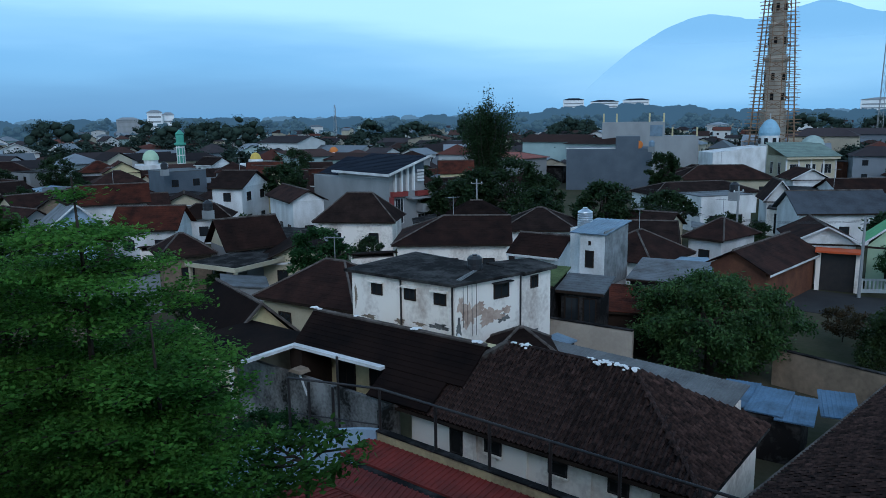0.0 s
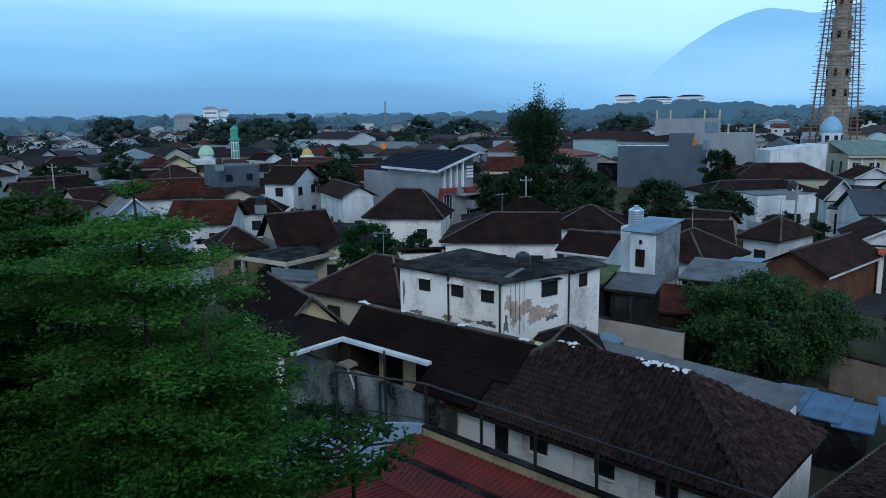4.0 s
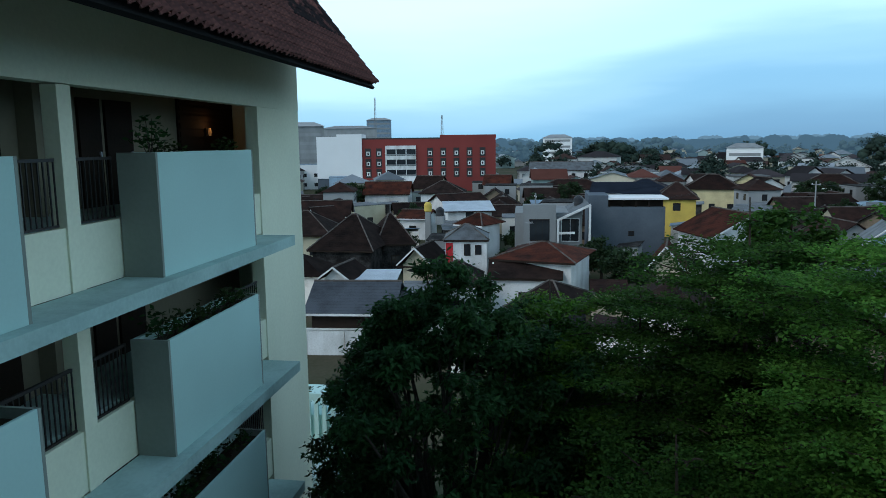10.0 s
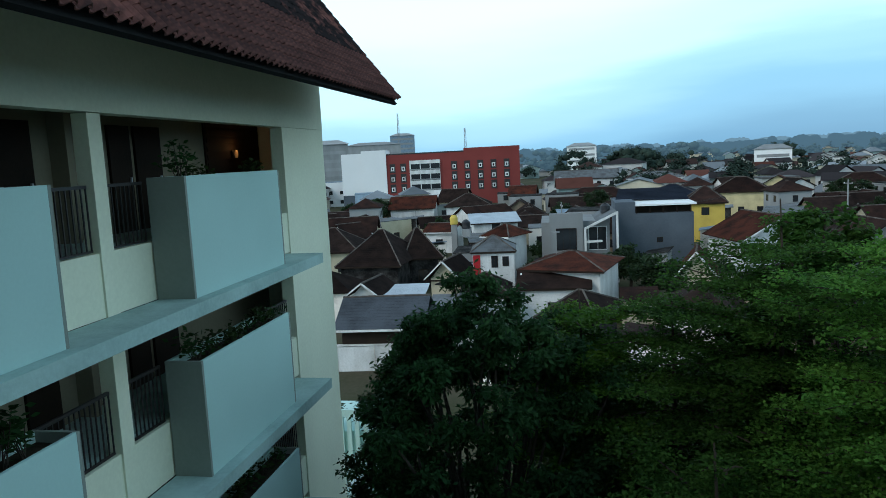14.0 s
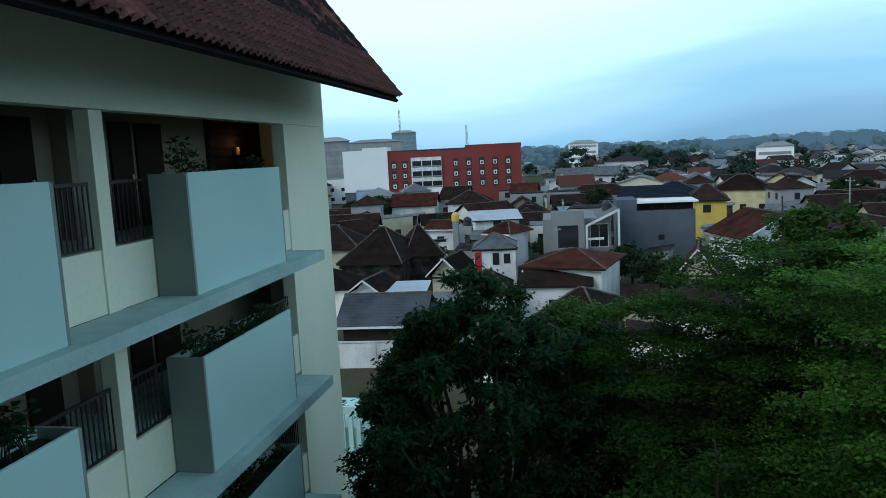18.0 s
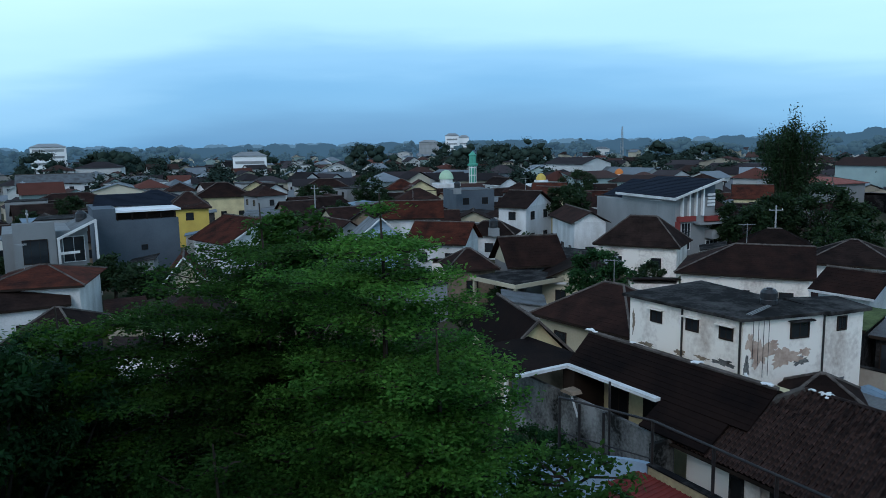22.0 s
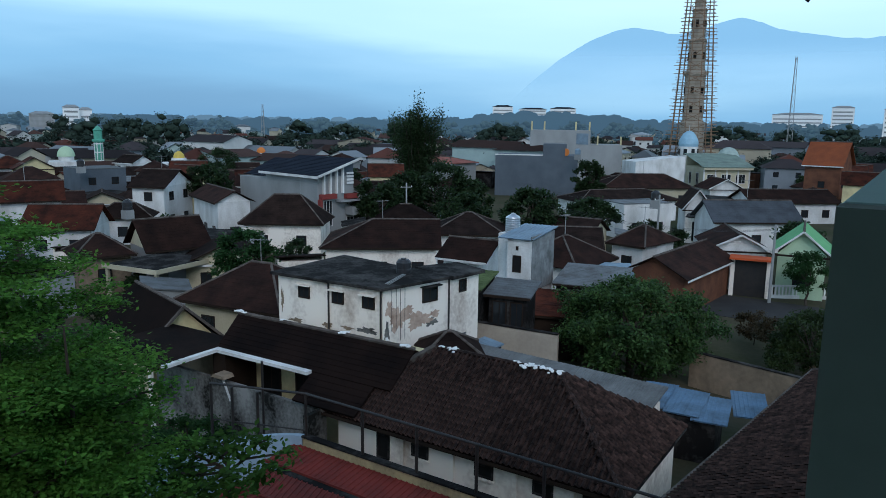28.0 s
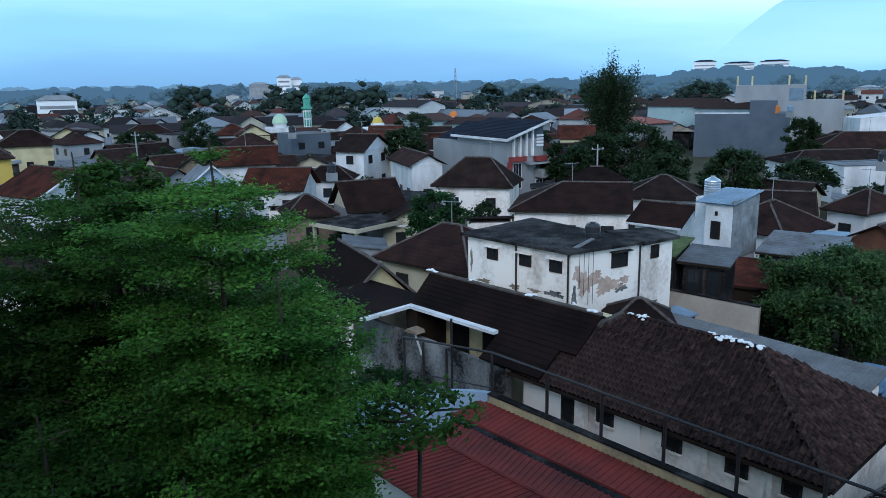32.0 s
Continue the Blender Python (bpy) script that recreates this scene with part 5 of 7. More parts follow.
def minaret():
    """The tall mosque tower in its bamboo scaffold."""
    p = at(15.15, 190)
    ob = thing("minaret", "unfinished beige minaret wrapped in bamboo scaffolding", "minaret", pose(p.x, p.y, 0, 0, 0, 15))
    prof = [(4.0, 0), (4.0, 15), (3.2, 15.5), (3.2, 26), (3.6, 26.4), (3.6, 27), (2.7, 27.5), (2.7, 34), (3.0, 34.3), (2.2, 35), (2.2, 41), (2.6, 41.4), (1.7, 42), (1.7, 48), (1.2, 50), (1.1, 56)]
    prof = [(0.74 * r, z) for r, z in prof]
    part("shaft", lathe(prof, 12), RAWCON, ob)
    for z0, r in ((17.5, 2.38), (22, 2.38), (30, 2.01), (37.5, 1.64)):
        for k in range(6):
            a = math.pi / 3 * k + 0.3
            part("opening", box(-0.35, 0.35, -0.08, 0.08, 0, 1.6), DARKVOID, ob, m=pose(r * math.cos(a), r * math.sin(a), z0, 0, 0, math.degrees(a) + 90))
    rnd = random.Random(3)
    poles = bmesh.new()

    def half(z):
        return 5.2 - 2.9 * z / 56
    sides = []
    for k in range(12):
        f = k // 3
        u = (-1, -0.33, 0.33)[k % 3]
        c, sn = (1, 0, -1, 0)[f], (0, 1, 0, -1)[f]
        sides.append((c - sn * u, sn + c * u))
    for cx, cy in sides:
        for z0 in range(0, 56, 4):
            r0, r1 = half(z0), half(z0 + 4)
            rod(poles, (cx * r0, cy * r0, z0), (cx * r1, cy * r1, z0 + 4.6), 0.11, 0.09, 4)
    for z0 in np.arange(2, 56, 0.85):
        r = half(z0)
        for f in range(4):
            a, c = [(-1, -1), (1, -1), (1, 1), (-1, 1)][f], [(1, -1), (1, 1), (-1, 1), (-1, -1)][f]
            e = 1 + rnd.uniform(0.05, 0.35)
            j = rnd.uniform(-0.15, 0.15)
            ledger = bmesh.new()
            rod(ledger, (a[0] * r * (e if f % 2 == 0 else 1), a[1] * r * (e if f % 2 else 1), z0 + j), (c[0] * r * (e if f % 2 == 0 else 1), c[1] * r * (e if f % 2 else 1), z0 - j), 0.10, 0.08, 4)
            part("scaffold_ledger", ledger, BAMBOO, ob)
    for z0 in range(0, 54, 3):
        r = half(z0) * 0.72
        for f in range(4):
            a, c = [(-1, -1), (1, -1), (1, 1), (-1, 1)][f], [(1, -1), (1, 1), (-1, 1), (-1, -1)][f]
            rod(poles, (a[0] * r, a[1] * r, z0), (c[0] * r, c[1] * r, z0 + 3), 0.09, 0.08, 4)
            rod(poles, (c[0] * r, c[1] * r, z0), (a[0] * r, a[1] * r, z0 + 3), 0.09, 0.08, 4)
            rod(poles, (a[0] * r, a[1] * r, z0), (a[0] * half(z0 + 3) * 0.72, a[1] * half(z0 + 3) * 0.72, z0 + 3.3), 0.1, 0.09, 4)
    tagged(part("scaffold", poles, BAMBOO, ob, "leaning bamboo uprights"), kind="stuff")
    # mosque hall with domes
    q = at(14.1, 168)
    hall = thing("mosque", "cream mosque hall with a grey-green roof and a pale blue dome", "mosque", pose(q.x, q.y, 0, 0, 0, 40))
    part("hall", box(0, 10.4, 0, 9, 0, 5.5), CREAM, hall)
    part("canopy", bx(bmesh.new(), -0.3, 10.9, -0.9, 0, 5.0, 5.5), CREAM, hall)
    bm = bmesh.new()
    course_slope(bm, (-0.6, -1.1, 5.6), (11.2, -1.1, 5.6), (11.2, 9, 8.2), (-0.6, 9, 8.2), 1.2, 0.03)
    part("roof", bm, GREENSHEET, hall)
    part("rear_wall", box(0, 10.4, 8.7, 9, 5.501, 8.1), CREAM, hall)
    for k in range(3):
        window(hall, pose(1.9 + 3.3 * k, 0, 2.0), 2.2, 2.0, WHITE, GLASS, 2)
    for k in range(2):
        window(hall, pose(0, 6.4 - 3.6 * k, 1.6, 0, 0, -90), 1.2, 2.6, WHITE, GLASS, 1)
    for k in range(5):
        part("pilaster", box(-0.06 + 2.6 * k, 0.24 + 2.6 * k, -0.14, -0.001, 0, 4.99), WHITE, hall)
    q = at(15.3, 184) - hall.location
    m = pose(0, 0, 0, 0, 0, -40) @ pose(q.x, q.y, 0)
    part("drum", lathe([(2.3, 0), (2.3, 9.5)], 16), WHITE, hall, m=m)
    for k in range(8):
        part("niche", box(-0.4, 0.4, -0.08, 0.08, 7.6, 9.0), GLASS, hall, m=m @ pose(0, 0, 0, 0, 0, 45 * k) @ pose(0, -2.27, 0))
    dome = [(2.2 * math.cos(a) * (1.06 if 0.1 < a < 0.6 else 1), 9.51 + 3.7 * math.sin(a)) for a in np.linspace(0, 1.52, 10)]
    part("dome", lathe([(2.1, 9.5)] + dome, 20), DOMEBLUE, hall, "pale blue ribbed dome", m)
    part("finial", rod(bmesh.new(), (0, 0, 13.1), (0, 0, 14.6), 0.1, 0.03), STEEL, hall, m=m)
    q = at(12.5, 182) - hall.location
    m = pose(0, 0, 0, 0, 0, -40) @ pose(q.x, q.y, 0)
    part("small_drum", lathe([(2.5, 0), (2.5, 6.9)], 16), GREYWALL, hall, m=m)
    part("small_dome", lathe([(2.5 * math.cos(a), 6.9 + 2.7 * math.sin(a)) for a in np.linspace(0, 1.5, 8)], 18), DOMEGREEN, hall, "pale grey-green dome", m)
    # the blank white wall beside it
    a, c = at(19.0, 160), at(15.45, 165)
    wall = thing("white_side_building", "white building with a blank sloping end wall", "building", pose(a.x, a.y, 0, 0, 0, math.degrees(math.atan2(c.y - a.y, c.x - a.x))))
    n = (c - a).length
    bm = prism([(0, 0), (n, 0), (n, 7.8), (0, 6.7)], 7.0)
    part("wall", bm, WHITE, wall)


minaret()


def lattice_mast(az, d, h, name="radio_mast"):
    p = at(az, d)
    ob = thing(name, "slim steel lattice mast over the rooftops", "radio mast", pose(p.x, p.y, 0))
    legs, web = bmesh.new(), bmesh.new()
    n = int(h / 3)
    for k in range(n):
        r0, r1 = 1.5 - 1.1 * k / n, 1.5 - 1.1 * (k + 1) / n
        for a in range(3):
            t, u = 2.094 * a, 2.094 * (a + 1)
            rod(legs, (r0 * math.cos(t), r0 * math.sin(t), 3 * k), (r1 * math.cos(t), r1 * math.sin(t), 3 * k + 3), 0.12, 0.12, 4)
            rod(web, (r0 * math.cos(t), r0 * math.sin(t), 3 * k), (r1 * math.cos(u), r1 * math.sin(u), 3 * k + 3), 0.06, 0.06, 4)
    tagged(part("mast_leg", legs, GREYWALL, ob), kind="stuff")
    tagged(part("bracing", web, GREYWALL, ob), kind="stuff")


lattice_mast(8.6, 330, 43)
lattice_mast(98.42, 420, 30)
lattice_mast(47.5, 480, 26)
lattice_mast(103.58, 500, 45)


def small_mosque(az, d, dome_mat, tower=True):
    p = at(az, d)
    ob = thing("small_mosque", "small neighbourhood mosque with a dome and a slim tower", "mosque", pose(p.x, p.y, 0, 0, 0, az))
    part("hall", box(-3.4, 3.4, -4, 4, 0, 5.2), WHITE, ob)
    part("drum", lathe([(1.5, 5.2), (1.5, 6.2)], 14), WHITE, ob)
    r = 1.75 if tower else 1.15
    part("dome", lathe([(r * math.cos(a), 6.2 + 1.25 * r * math.sin(a)) for a in np.linspace(0, 1.5, 8)], 16), dome_mat, ob)
    if tower:
        part("tower", lathe([(0.85, 0), (0.85, 9.2), (1.25, 9.4), (1.25, 9.8), (0.85, 9.9), (0.85, 11.6), (1.0, 11.8), (0.15, 12.7)], 8), MINT, ob, "mint green octagonal tower", pose(6.3, -2, 0))
        for k in range(5):
            part("white_band", lathe([(0.9, 1.8 * k + 1.6), (0.9, 1.8 * k + 1.85)], 8), WHITE, ob, m=pose(6.3, -2, 0))
        for k in range(8):
            part("white_rib", box(-0.07, 0.07, -0.95, -0.86, 0, 9.19), WHITE, ob, m=pose(6.3, -2, 0, 0, 0, 45 * k + 22.5))


small_mosque(61.0, 175, PALEGREEN)
small_mosque(47.7, 190, ORANGE, False)
small_mosque(53.6, 165, YELLOW, False)



# ---------------------------------------------------------------- the yard and the roofs below
def big_roof_house():
    """The long single-storey house whose tiled hip roof lies right below."""
    m = pose(-12.76, 23.27, 0, 0, 0, 0.6)
    w, d, e, z1, li, ri = 12.3, 6.7, 3.2, 5.5, 3.16, 3.76
    hw, hd = w / 2, d / 2
    ob = thing("long_house", "long whitewashed house under a big mossy tiled hip roof", "house", m)
    part("wall", box(-hw + 0.45, hw - 0.3, -hd + 0.5, hd - 0.4, 0, 3.12), WHITEOLD, ob)
    bm = bmesh.new()
    a, c = -hw + li, hw - ri
    low = 0.07
    course_slope(bm, (-hw, -hd, e - low), (hw, -hd, e - low), (c, 0, z1 - low), (a, 0, z1 - low), 0.5, 0.0)
    course_slope(bm, (hw, hd, e), (-hw, hd, e), (a, 0, z1), (c, 0, z1), 0.3)
    course_slope(bm, (-hw, hd, e), (-hw, -hd, e), (a, 0, z1), (a, 0, z1), 0.3)
    course_slope(bm, (hw, -hd, e - low), (hw, hd, e - low), (c, 0, z1 - low), (c, 0, z1 - low), 0.5, 0.0)
    part("roof_deck", bm, TILESOOT, ob)
    for p, q in (((a, 0, z1), (c, 0, z1)), ((-hw, -hd, e), (a, 0, z1)), ((hw, -hd, e), (c, 0, z1)), ((hw, hd, e), (c, 0, z1)), ((-hw, hd, e), (a, 0, z1))):
        caps = bmesh.new()
        left_hip = p == (-hw, -hd, e)
        cap(caps, Vector(p) + Vector((0, 0, 0.03)), Vector(q) + Vector((0, 0, 0.03)), 0.17 if left_hip else 0.10)
        part("ridge_cap", caps, VALLEY if left_hip else TILEA, ob)
    rnd = random.Random(5)
    for x0, x1, n in ((a + 0.1, a + 1.0, 12), (c - 1.9, c + 0.1, 34)):
        for k in range(n):
            bm = bmesh.new()
            sz, y = rnd.uniform(0.05, 0.17), rnd.gauss(-0.02, 0.10)
            mm = pose(rnd.uniform(x0, x1), y, z1 + 0.10 - 0.55 * max(0.0, abs(y) - 0.08), 35 * (1 if y < -0.08 else 0), rnd.uniform(-20, 20), rnd.uniform(0, 90)) @ Matrix.Diagonal((sz, sz * rnd.uniform(0.5, 0.9), 0.035, 1))
            bmesh.ops.create_icosphere(bm, subdivisions=1, radius=1, matrix=mm)
            part("mortar_patch", bm, MORTARWHITE, ob, "splash of white ridge mortar")
    # front slope
    up = Vector((0, hd, z1 - e))
    ln = up.length
    fr = slope_frame(Vector((-hw, -hd, e)), (1, 0, 0), up)
    tiled_field(ob, fr, w, ln, 0.215, 0.25, TILEA, 300, lambda x, y: li * y / ln < x < w - ri * y / ln, lambda x, y: x < 6.9, wave=1.5)
    side = Vector((-ri, 0, z1 - e))
    sl = side.length
    fr = slope_frame(Vector((hw, -hd, e)), (0, 1, 0), side)
    tiled_field(ob, fr, d, sl, 0.215, 0.25, TILEA, 0, lambda x, y: hd * y / sl < x < d - hd * y / sl, lambda x, y: False, wave=1.5)
    part("fascia", box(-hw + 0.05, hw - 0.05, -hd - 0.035, -hd - 0.01, e - 0.16, e - 0.02), DARKWOOD, ob)
    part("side_fascia", box(hw + 0.005, hw + 0.03, -hd, hd, e - 0.12, e - 0.02), OLDCON, ob)
    for x, ww, hh in ((-3.45, 0.6, 1.0), (-1.75, 0.75, 0.5), (0.95, 0.75, 0.5), (3.2, 0.75, 0.5), (4.9, 0.6, 0.5)):
        window(ob, pose(x, -hd + 0.5, 2.75 - hh), ww, hh, OLDCON, DARKVOID, 0)
        part("sill", box(x - ww / 2 - 0.05, x + ww / 2 + 0.05, -hd + 0.38, -hd + 0.499, 2.67 - hh, 2.74 - hh), WHITEOLD, ob)
    for x in (-4.6, -2.6, -0.4, 2.1, 4.2):
        part("pilaster", box(x, x + 0.15, -hd + 0.40, -hd + 0.499, 0, 3.11), WHITEOLD, ob)


big_roof_house()

# the dark-roofed neighbour with a white-edged veranda
def veranda_house():
    ob = thing("veranda_house", "old house with a blackened tile roof and white-edged veranda", "house", pose(-21.8, 22.3, 0, 0, 0, 2))
    part("wall", box(-4.4, 4.6, 0.25, 4.0, 0, 4.1), PALEYEL, ob)
    bm = bmesh.new()
    course_slope(bm, (-4.3, -1.45, 4.2), (5.4, -1.45, 4.2), (5.4, 0.2, 5.4), (-4.6, 0.2, 5.4), 0.27)
    course_slope(bm, (5.4, 4.4, 3.4), (-4.6, 4.4, 3.4), (-4.6, 0.2, 5.4), (5.4, 0.2, 5.4), 0.27)
    course_slope(bm, (1.45, -2.7, 3.4), (4.6, -2.7, 3.4), (4.6, -1.45, 4.19), (1.45, -1.45, 4.19), 0.27)
    part("roof", bm, TILESOOT, ob)
    bm = bmesh.new()
    cap(bm, (-4.6, 0.2, 5.45), (5.4, 0.2, 5.45), 0.1)
    part("ridge_cap", bm, RIDGE, ob)
    bm = bmesh.new()
    bx(bm, -3.95, 1.4, -1.75, -1.45, 4.12, 4.26)
    bx(bm, -4.2, -3.951, -4.5, -1.45, 4.12, 4.26)
    part("gutter", bm, WHITE, ob, "broad white metal gutter")
    window(ob, pose(-2.6, 0.25, 1.2), 1.2, 2.2, DARKWOOD, DARKVOID, 1)
    window(ob, pose(-0.6, 0.25, 1.2), 1.0, 2.2, DARKWOOD, DARKVOID, 1)
    # dark panel added to stand for the veranda's shade
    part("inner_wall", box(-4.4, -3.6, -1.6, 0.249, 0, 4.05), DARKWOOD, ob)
    part("porch_hood", prism([(-0.42, 0), (0.42, 0), (0.28, 0.14), (-0.22, 0.16)], 0.6), BROWNWALL, ob, "small brown porch hood", pose(-3.0, -2.6, 3.35))
    part("hood_post", rod(bmesh.new(), (-2.9, -2.4, 3.35), (-2.2, -2.6, 2.5), 0.05), WHITE, ob)
    rnd = random.Random(8)
    for x, n in ((-4.4, 6), (-1.9, 2), (1.7, 3), (4.9, 4)):
        for k in range(n):
            s = rnd.uniform(0.06, 0.14)
            bm = bmesh.new()
            bmesh.ops.create_icosphere(bm, subdivisions=1, radius=1, matrix=pose(x + rnd.uniform(-0.35, 0.35), 0.2 + rnd.uniform(-0.12, 0.12), 5.53, 0, 0, rnd.uniform(0, 90)) @ Matrix.Diagonal((s * 1.6, s, 0.05, 1)))
            part("mortar_patch", bm, MORTARWHITE, ob, "crumbled white ridge mortar")
    part("porch_roof", box(-9.4, -4.21, -4.5, 0.2, 4.02, 4.12), TILESOOT, ob)
    # brown panel added to darken the space below the porch roof
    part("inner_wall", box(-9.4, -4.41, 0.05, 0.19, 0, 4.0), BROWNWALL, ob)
    part("porch_post", box(-5.2, -5.05, -4.4, -4.25, 0, 4.019), WHITEOLD, ob)


veranda_house()
# yellow gable
house(-34.4, 23.6, 74, 4.2, 7.5, 3.0, 2.0, "gablef", PALEYEL, TILESOOT, over=0.35, barge=RIDGE, label="old house end with a pale yellow gable", wins=[])


def back_wall_yard():
    ob = thing("yard_wall", "stained concrete yard wall behind a steel fence", "wall", pose(0, 0, 0))
    part("stained_wall", box(-29.6, -19.1, 20.0, 20.2, 0, 3.1), STAINWALL, ob)
    part("stained_return", box(-19.099, -18.9, 19.1, 20.2, 0, 3.2), STAINWALL, ob)
    part("low_wall", box(-18.9, -4.5, 18.85, 19.05, 0, 2.45), STREAKYEL, ob, "pale yellow boundary wall with dark streaks")
    part("coping", box(-18.92, -4.5, 18.80, 19.10, 2.451, 2.52), OLDCON, ob)
    bm = bmesh.new()
    n = 14
    for k in range(n):
        x0, x1 = -18.93 - 5.4 * k / n, -18.93 - 5.4 * (k + 1) / n
        z0, z1 = (2.5 - 0.9 * ((k + e) / n) ** 2 for e in (0, 1))
        y0, y1 = (18.95 - 5.0 * ((k + e) / n) ** 1.3 for e in (0, 1))
        v = [bm.verts.new(p) for p in ((x0, y0 - 0.12, 0), (x0, y0 - 0.12, z0), (x1, y1 - 0.12, z1), (x1, y1 - 0.12, 0), (x0, y0 + 0.12, 0), (x0, y0 + 0.12, z0), (x1, y1 + 0.12, z1), (x1, y1 + 0.12, 0))]
        for q in ((0, 1, 2, 3), (7, 6, 5, 4), (1, 5, 6, 2)):
            bm.faces.new([v[i] for i in q])
    part("curved_wall", bm, BLUEWALL, ob, "white garden wall with a sweeping top")
    fence = thing("steel_fence", "tall black steel tube fence on a boundary wall", "fence", pose(0, 0, 0))
    xs = [-18.8, -16.0, -13.6, -11.2, -8.8, -6.4]
    for x in xs:
        part("post", rod(bmesh.new(), (x, 18.95, 2.52), (x, 18.95, 4.2), 0.06, 0.06, 8), BLACKMETAL, fence)
    part("top_rail", rod(bmesh.new(), (-18.8, 18.95, 4.2), (-4.6, 18.95, 4.2), 0.05, 0.05, 8), BLACKMETAL, fence)
    part("top_rail", rod(bmesh.new(), (-18.8, 18.95, 4.2), (-22.6, 17.6, 4.2), 0.05, 0.05, 8), BLACKMETAL, fence)
    part("mid_rail", rod(bmesh.new(), (-18.8, 18.95, 2.72), (-22.6, 17.6, 2.72), 0.03, 0.03, 8), BLACKMETAL, fence)
    for x, y in ((-20.4, 18.0), (-21.6, 17.8), (-22.6, 17.6)):
        part("post", rod(bmesh.new(), (x, y, 0), (x, y, 4.2), 0.06, 0.06, 8), BLACKMETAL, fence)
    part("tall_post", rod(bmesh.new(), (-21.2, 19.0, 0), (-21.2, 19.0, 5.0), 0.05, 0.05, 8), BLACKMETAL, fence)


back_wall_yard()


def red_sheds():
    ob = thing("red_roof_shed", "service shed with red ribbed metal roofs and a stained gutter", "shed", pose(0, 0, 0))
    part("wall", box(-18.3, -3.0, 12.8, 18.6, 0, 1.8), WHITEOLD, ob)
    sheets = [((-19.4, 17.45, 1.95), (-3.0, 17.45, 1.95), (-3.0, 18.82, 2.12), (-19.4, 18.82, 2.12)),
              ((-3.0, 17.05, 1.93), (-18.9, 17.05, 1.93), (-17.5, 14.9, 2.45), (-3.0, 14.9, 2.45)),
              ((-18.9, 12.6, 1.93), (-3.0, 12.6, 1.93), (-3.0, 14.9, 2.45), (-17.5, 14.9, 2.45)),
              ((-18.9, 17.05, 1.93), (-18.9, 12.6, 1.93), (-17.5, 14.89, 2.45), (-17.5, 14.9, 2.45))]
    for q in sheets:
        bm = bmesh.new()
        ribbed_sheet(bm, *q)
        part("roof_sheet", bm, METALRED, ob)
    part("gutter", box(-18.6, -3.0, 17.10, 17.43, 1.81, 1.90), OLDCON, ob, "grey leaf-stained gutter")
    part("edge_trim", box(-19.45, -3.0, 17.40, 17.44, 1.86, 1.99), METALRED, ob)
    bm = bmesh.new()
    cap(bm, (-17.5, 14.9, 2.47), (-3.0, 14.9, 2.47), 0.08)
    part("ridge_cap", bm, METALRED, ob)
    for y in (17.05, 12.6):
        bm = bmesh.new()
        cap(bm, (-18.9, y, 1.96), (-17.5, 14.9, 2.47), 0.07)
        part("hip_cap", bm, METALRED, ob)
    for y in (17.6, 18.6):
        part("post", rod(bmesh.new(), (-19.2, y, 0), (-19.2, y, 1.94), 0.05), BLACKMETAL, ob)


red_sheds()


def side_roof_house():
    """The dark roof that climbs towards the hotel."""
    ob = thing("lean_roof_house", "low house under a dark mossy tile roof beside the hotel", "house", pose(-5.05, 21.2, 0, 0, 0, -7.5))
    part("wall", box(0.6, 9.0, -7.0, 12.6, 0, 3.6), WHITEOLD, ob)
    bm = bmesh.new()
    course_slope(bm, (0, 13.2, 3.86), (0, -8.0, 3.86), (5.0, -8.0, 6.16), (5.0, 10.0, 6.16), 0.5, 0.0)
    tiled_field(ob, slope_frame(Vector((0, 13.2, 3.9)), (0, -1, 0), (5.0, 0, 2.3)), 21.2, 5.5, 0.235, 0.28, TILEA, 0, lambda x, y: x > 3.2 * y / 5.5, lambda x, y: False, wave=1.2)
    part("roof_slope", bm, TILESOOT, ob)
    bm = bmesh.new()
    course_slope(bm, (10, 13.2, 3.9), (0, 13.2, 3.9), (5.0, 10.0, 6.2), (5.0, 10.0, 6.2), 0.3)
    part("roof_slope", bm, TILESOOT, ob)
    part("eave_edge", rod(bmesh.new(), (-0.07, 13.2, 3.95), (-0.07, -8.0, 3.95), 0.06, 0.06, 6), VALLEY, ob, "pale mortar line along the eave")
    for q in (((0, 13.2, 3.95), (5.0, 10.0, 6.25)), ((5.0, 10.0, 6.25), (5.0, -8.0, 6.25))):
        bm = bmesh.new()
        cap(bm, *q, 0.1)
        part("ridge_cap", bm, RIDGE, ob)


side_roof_house()


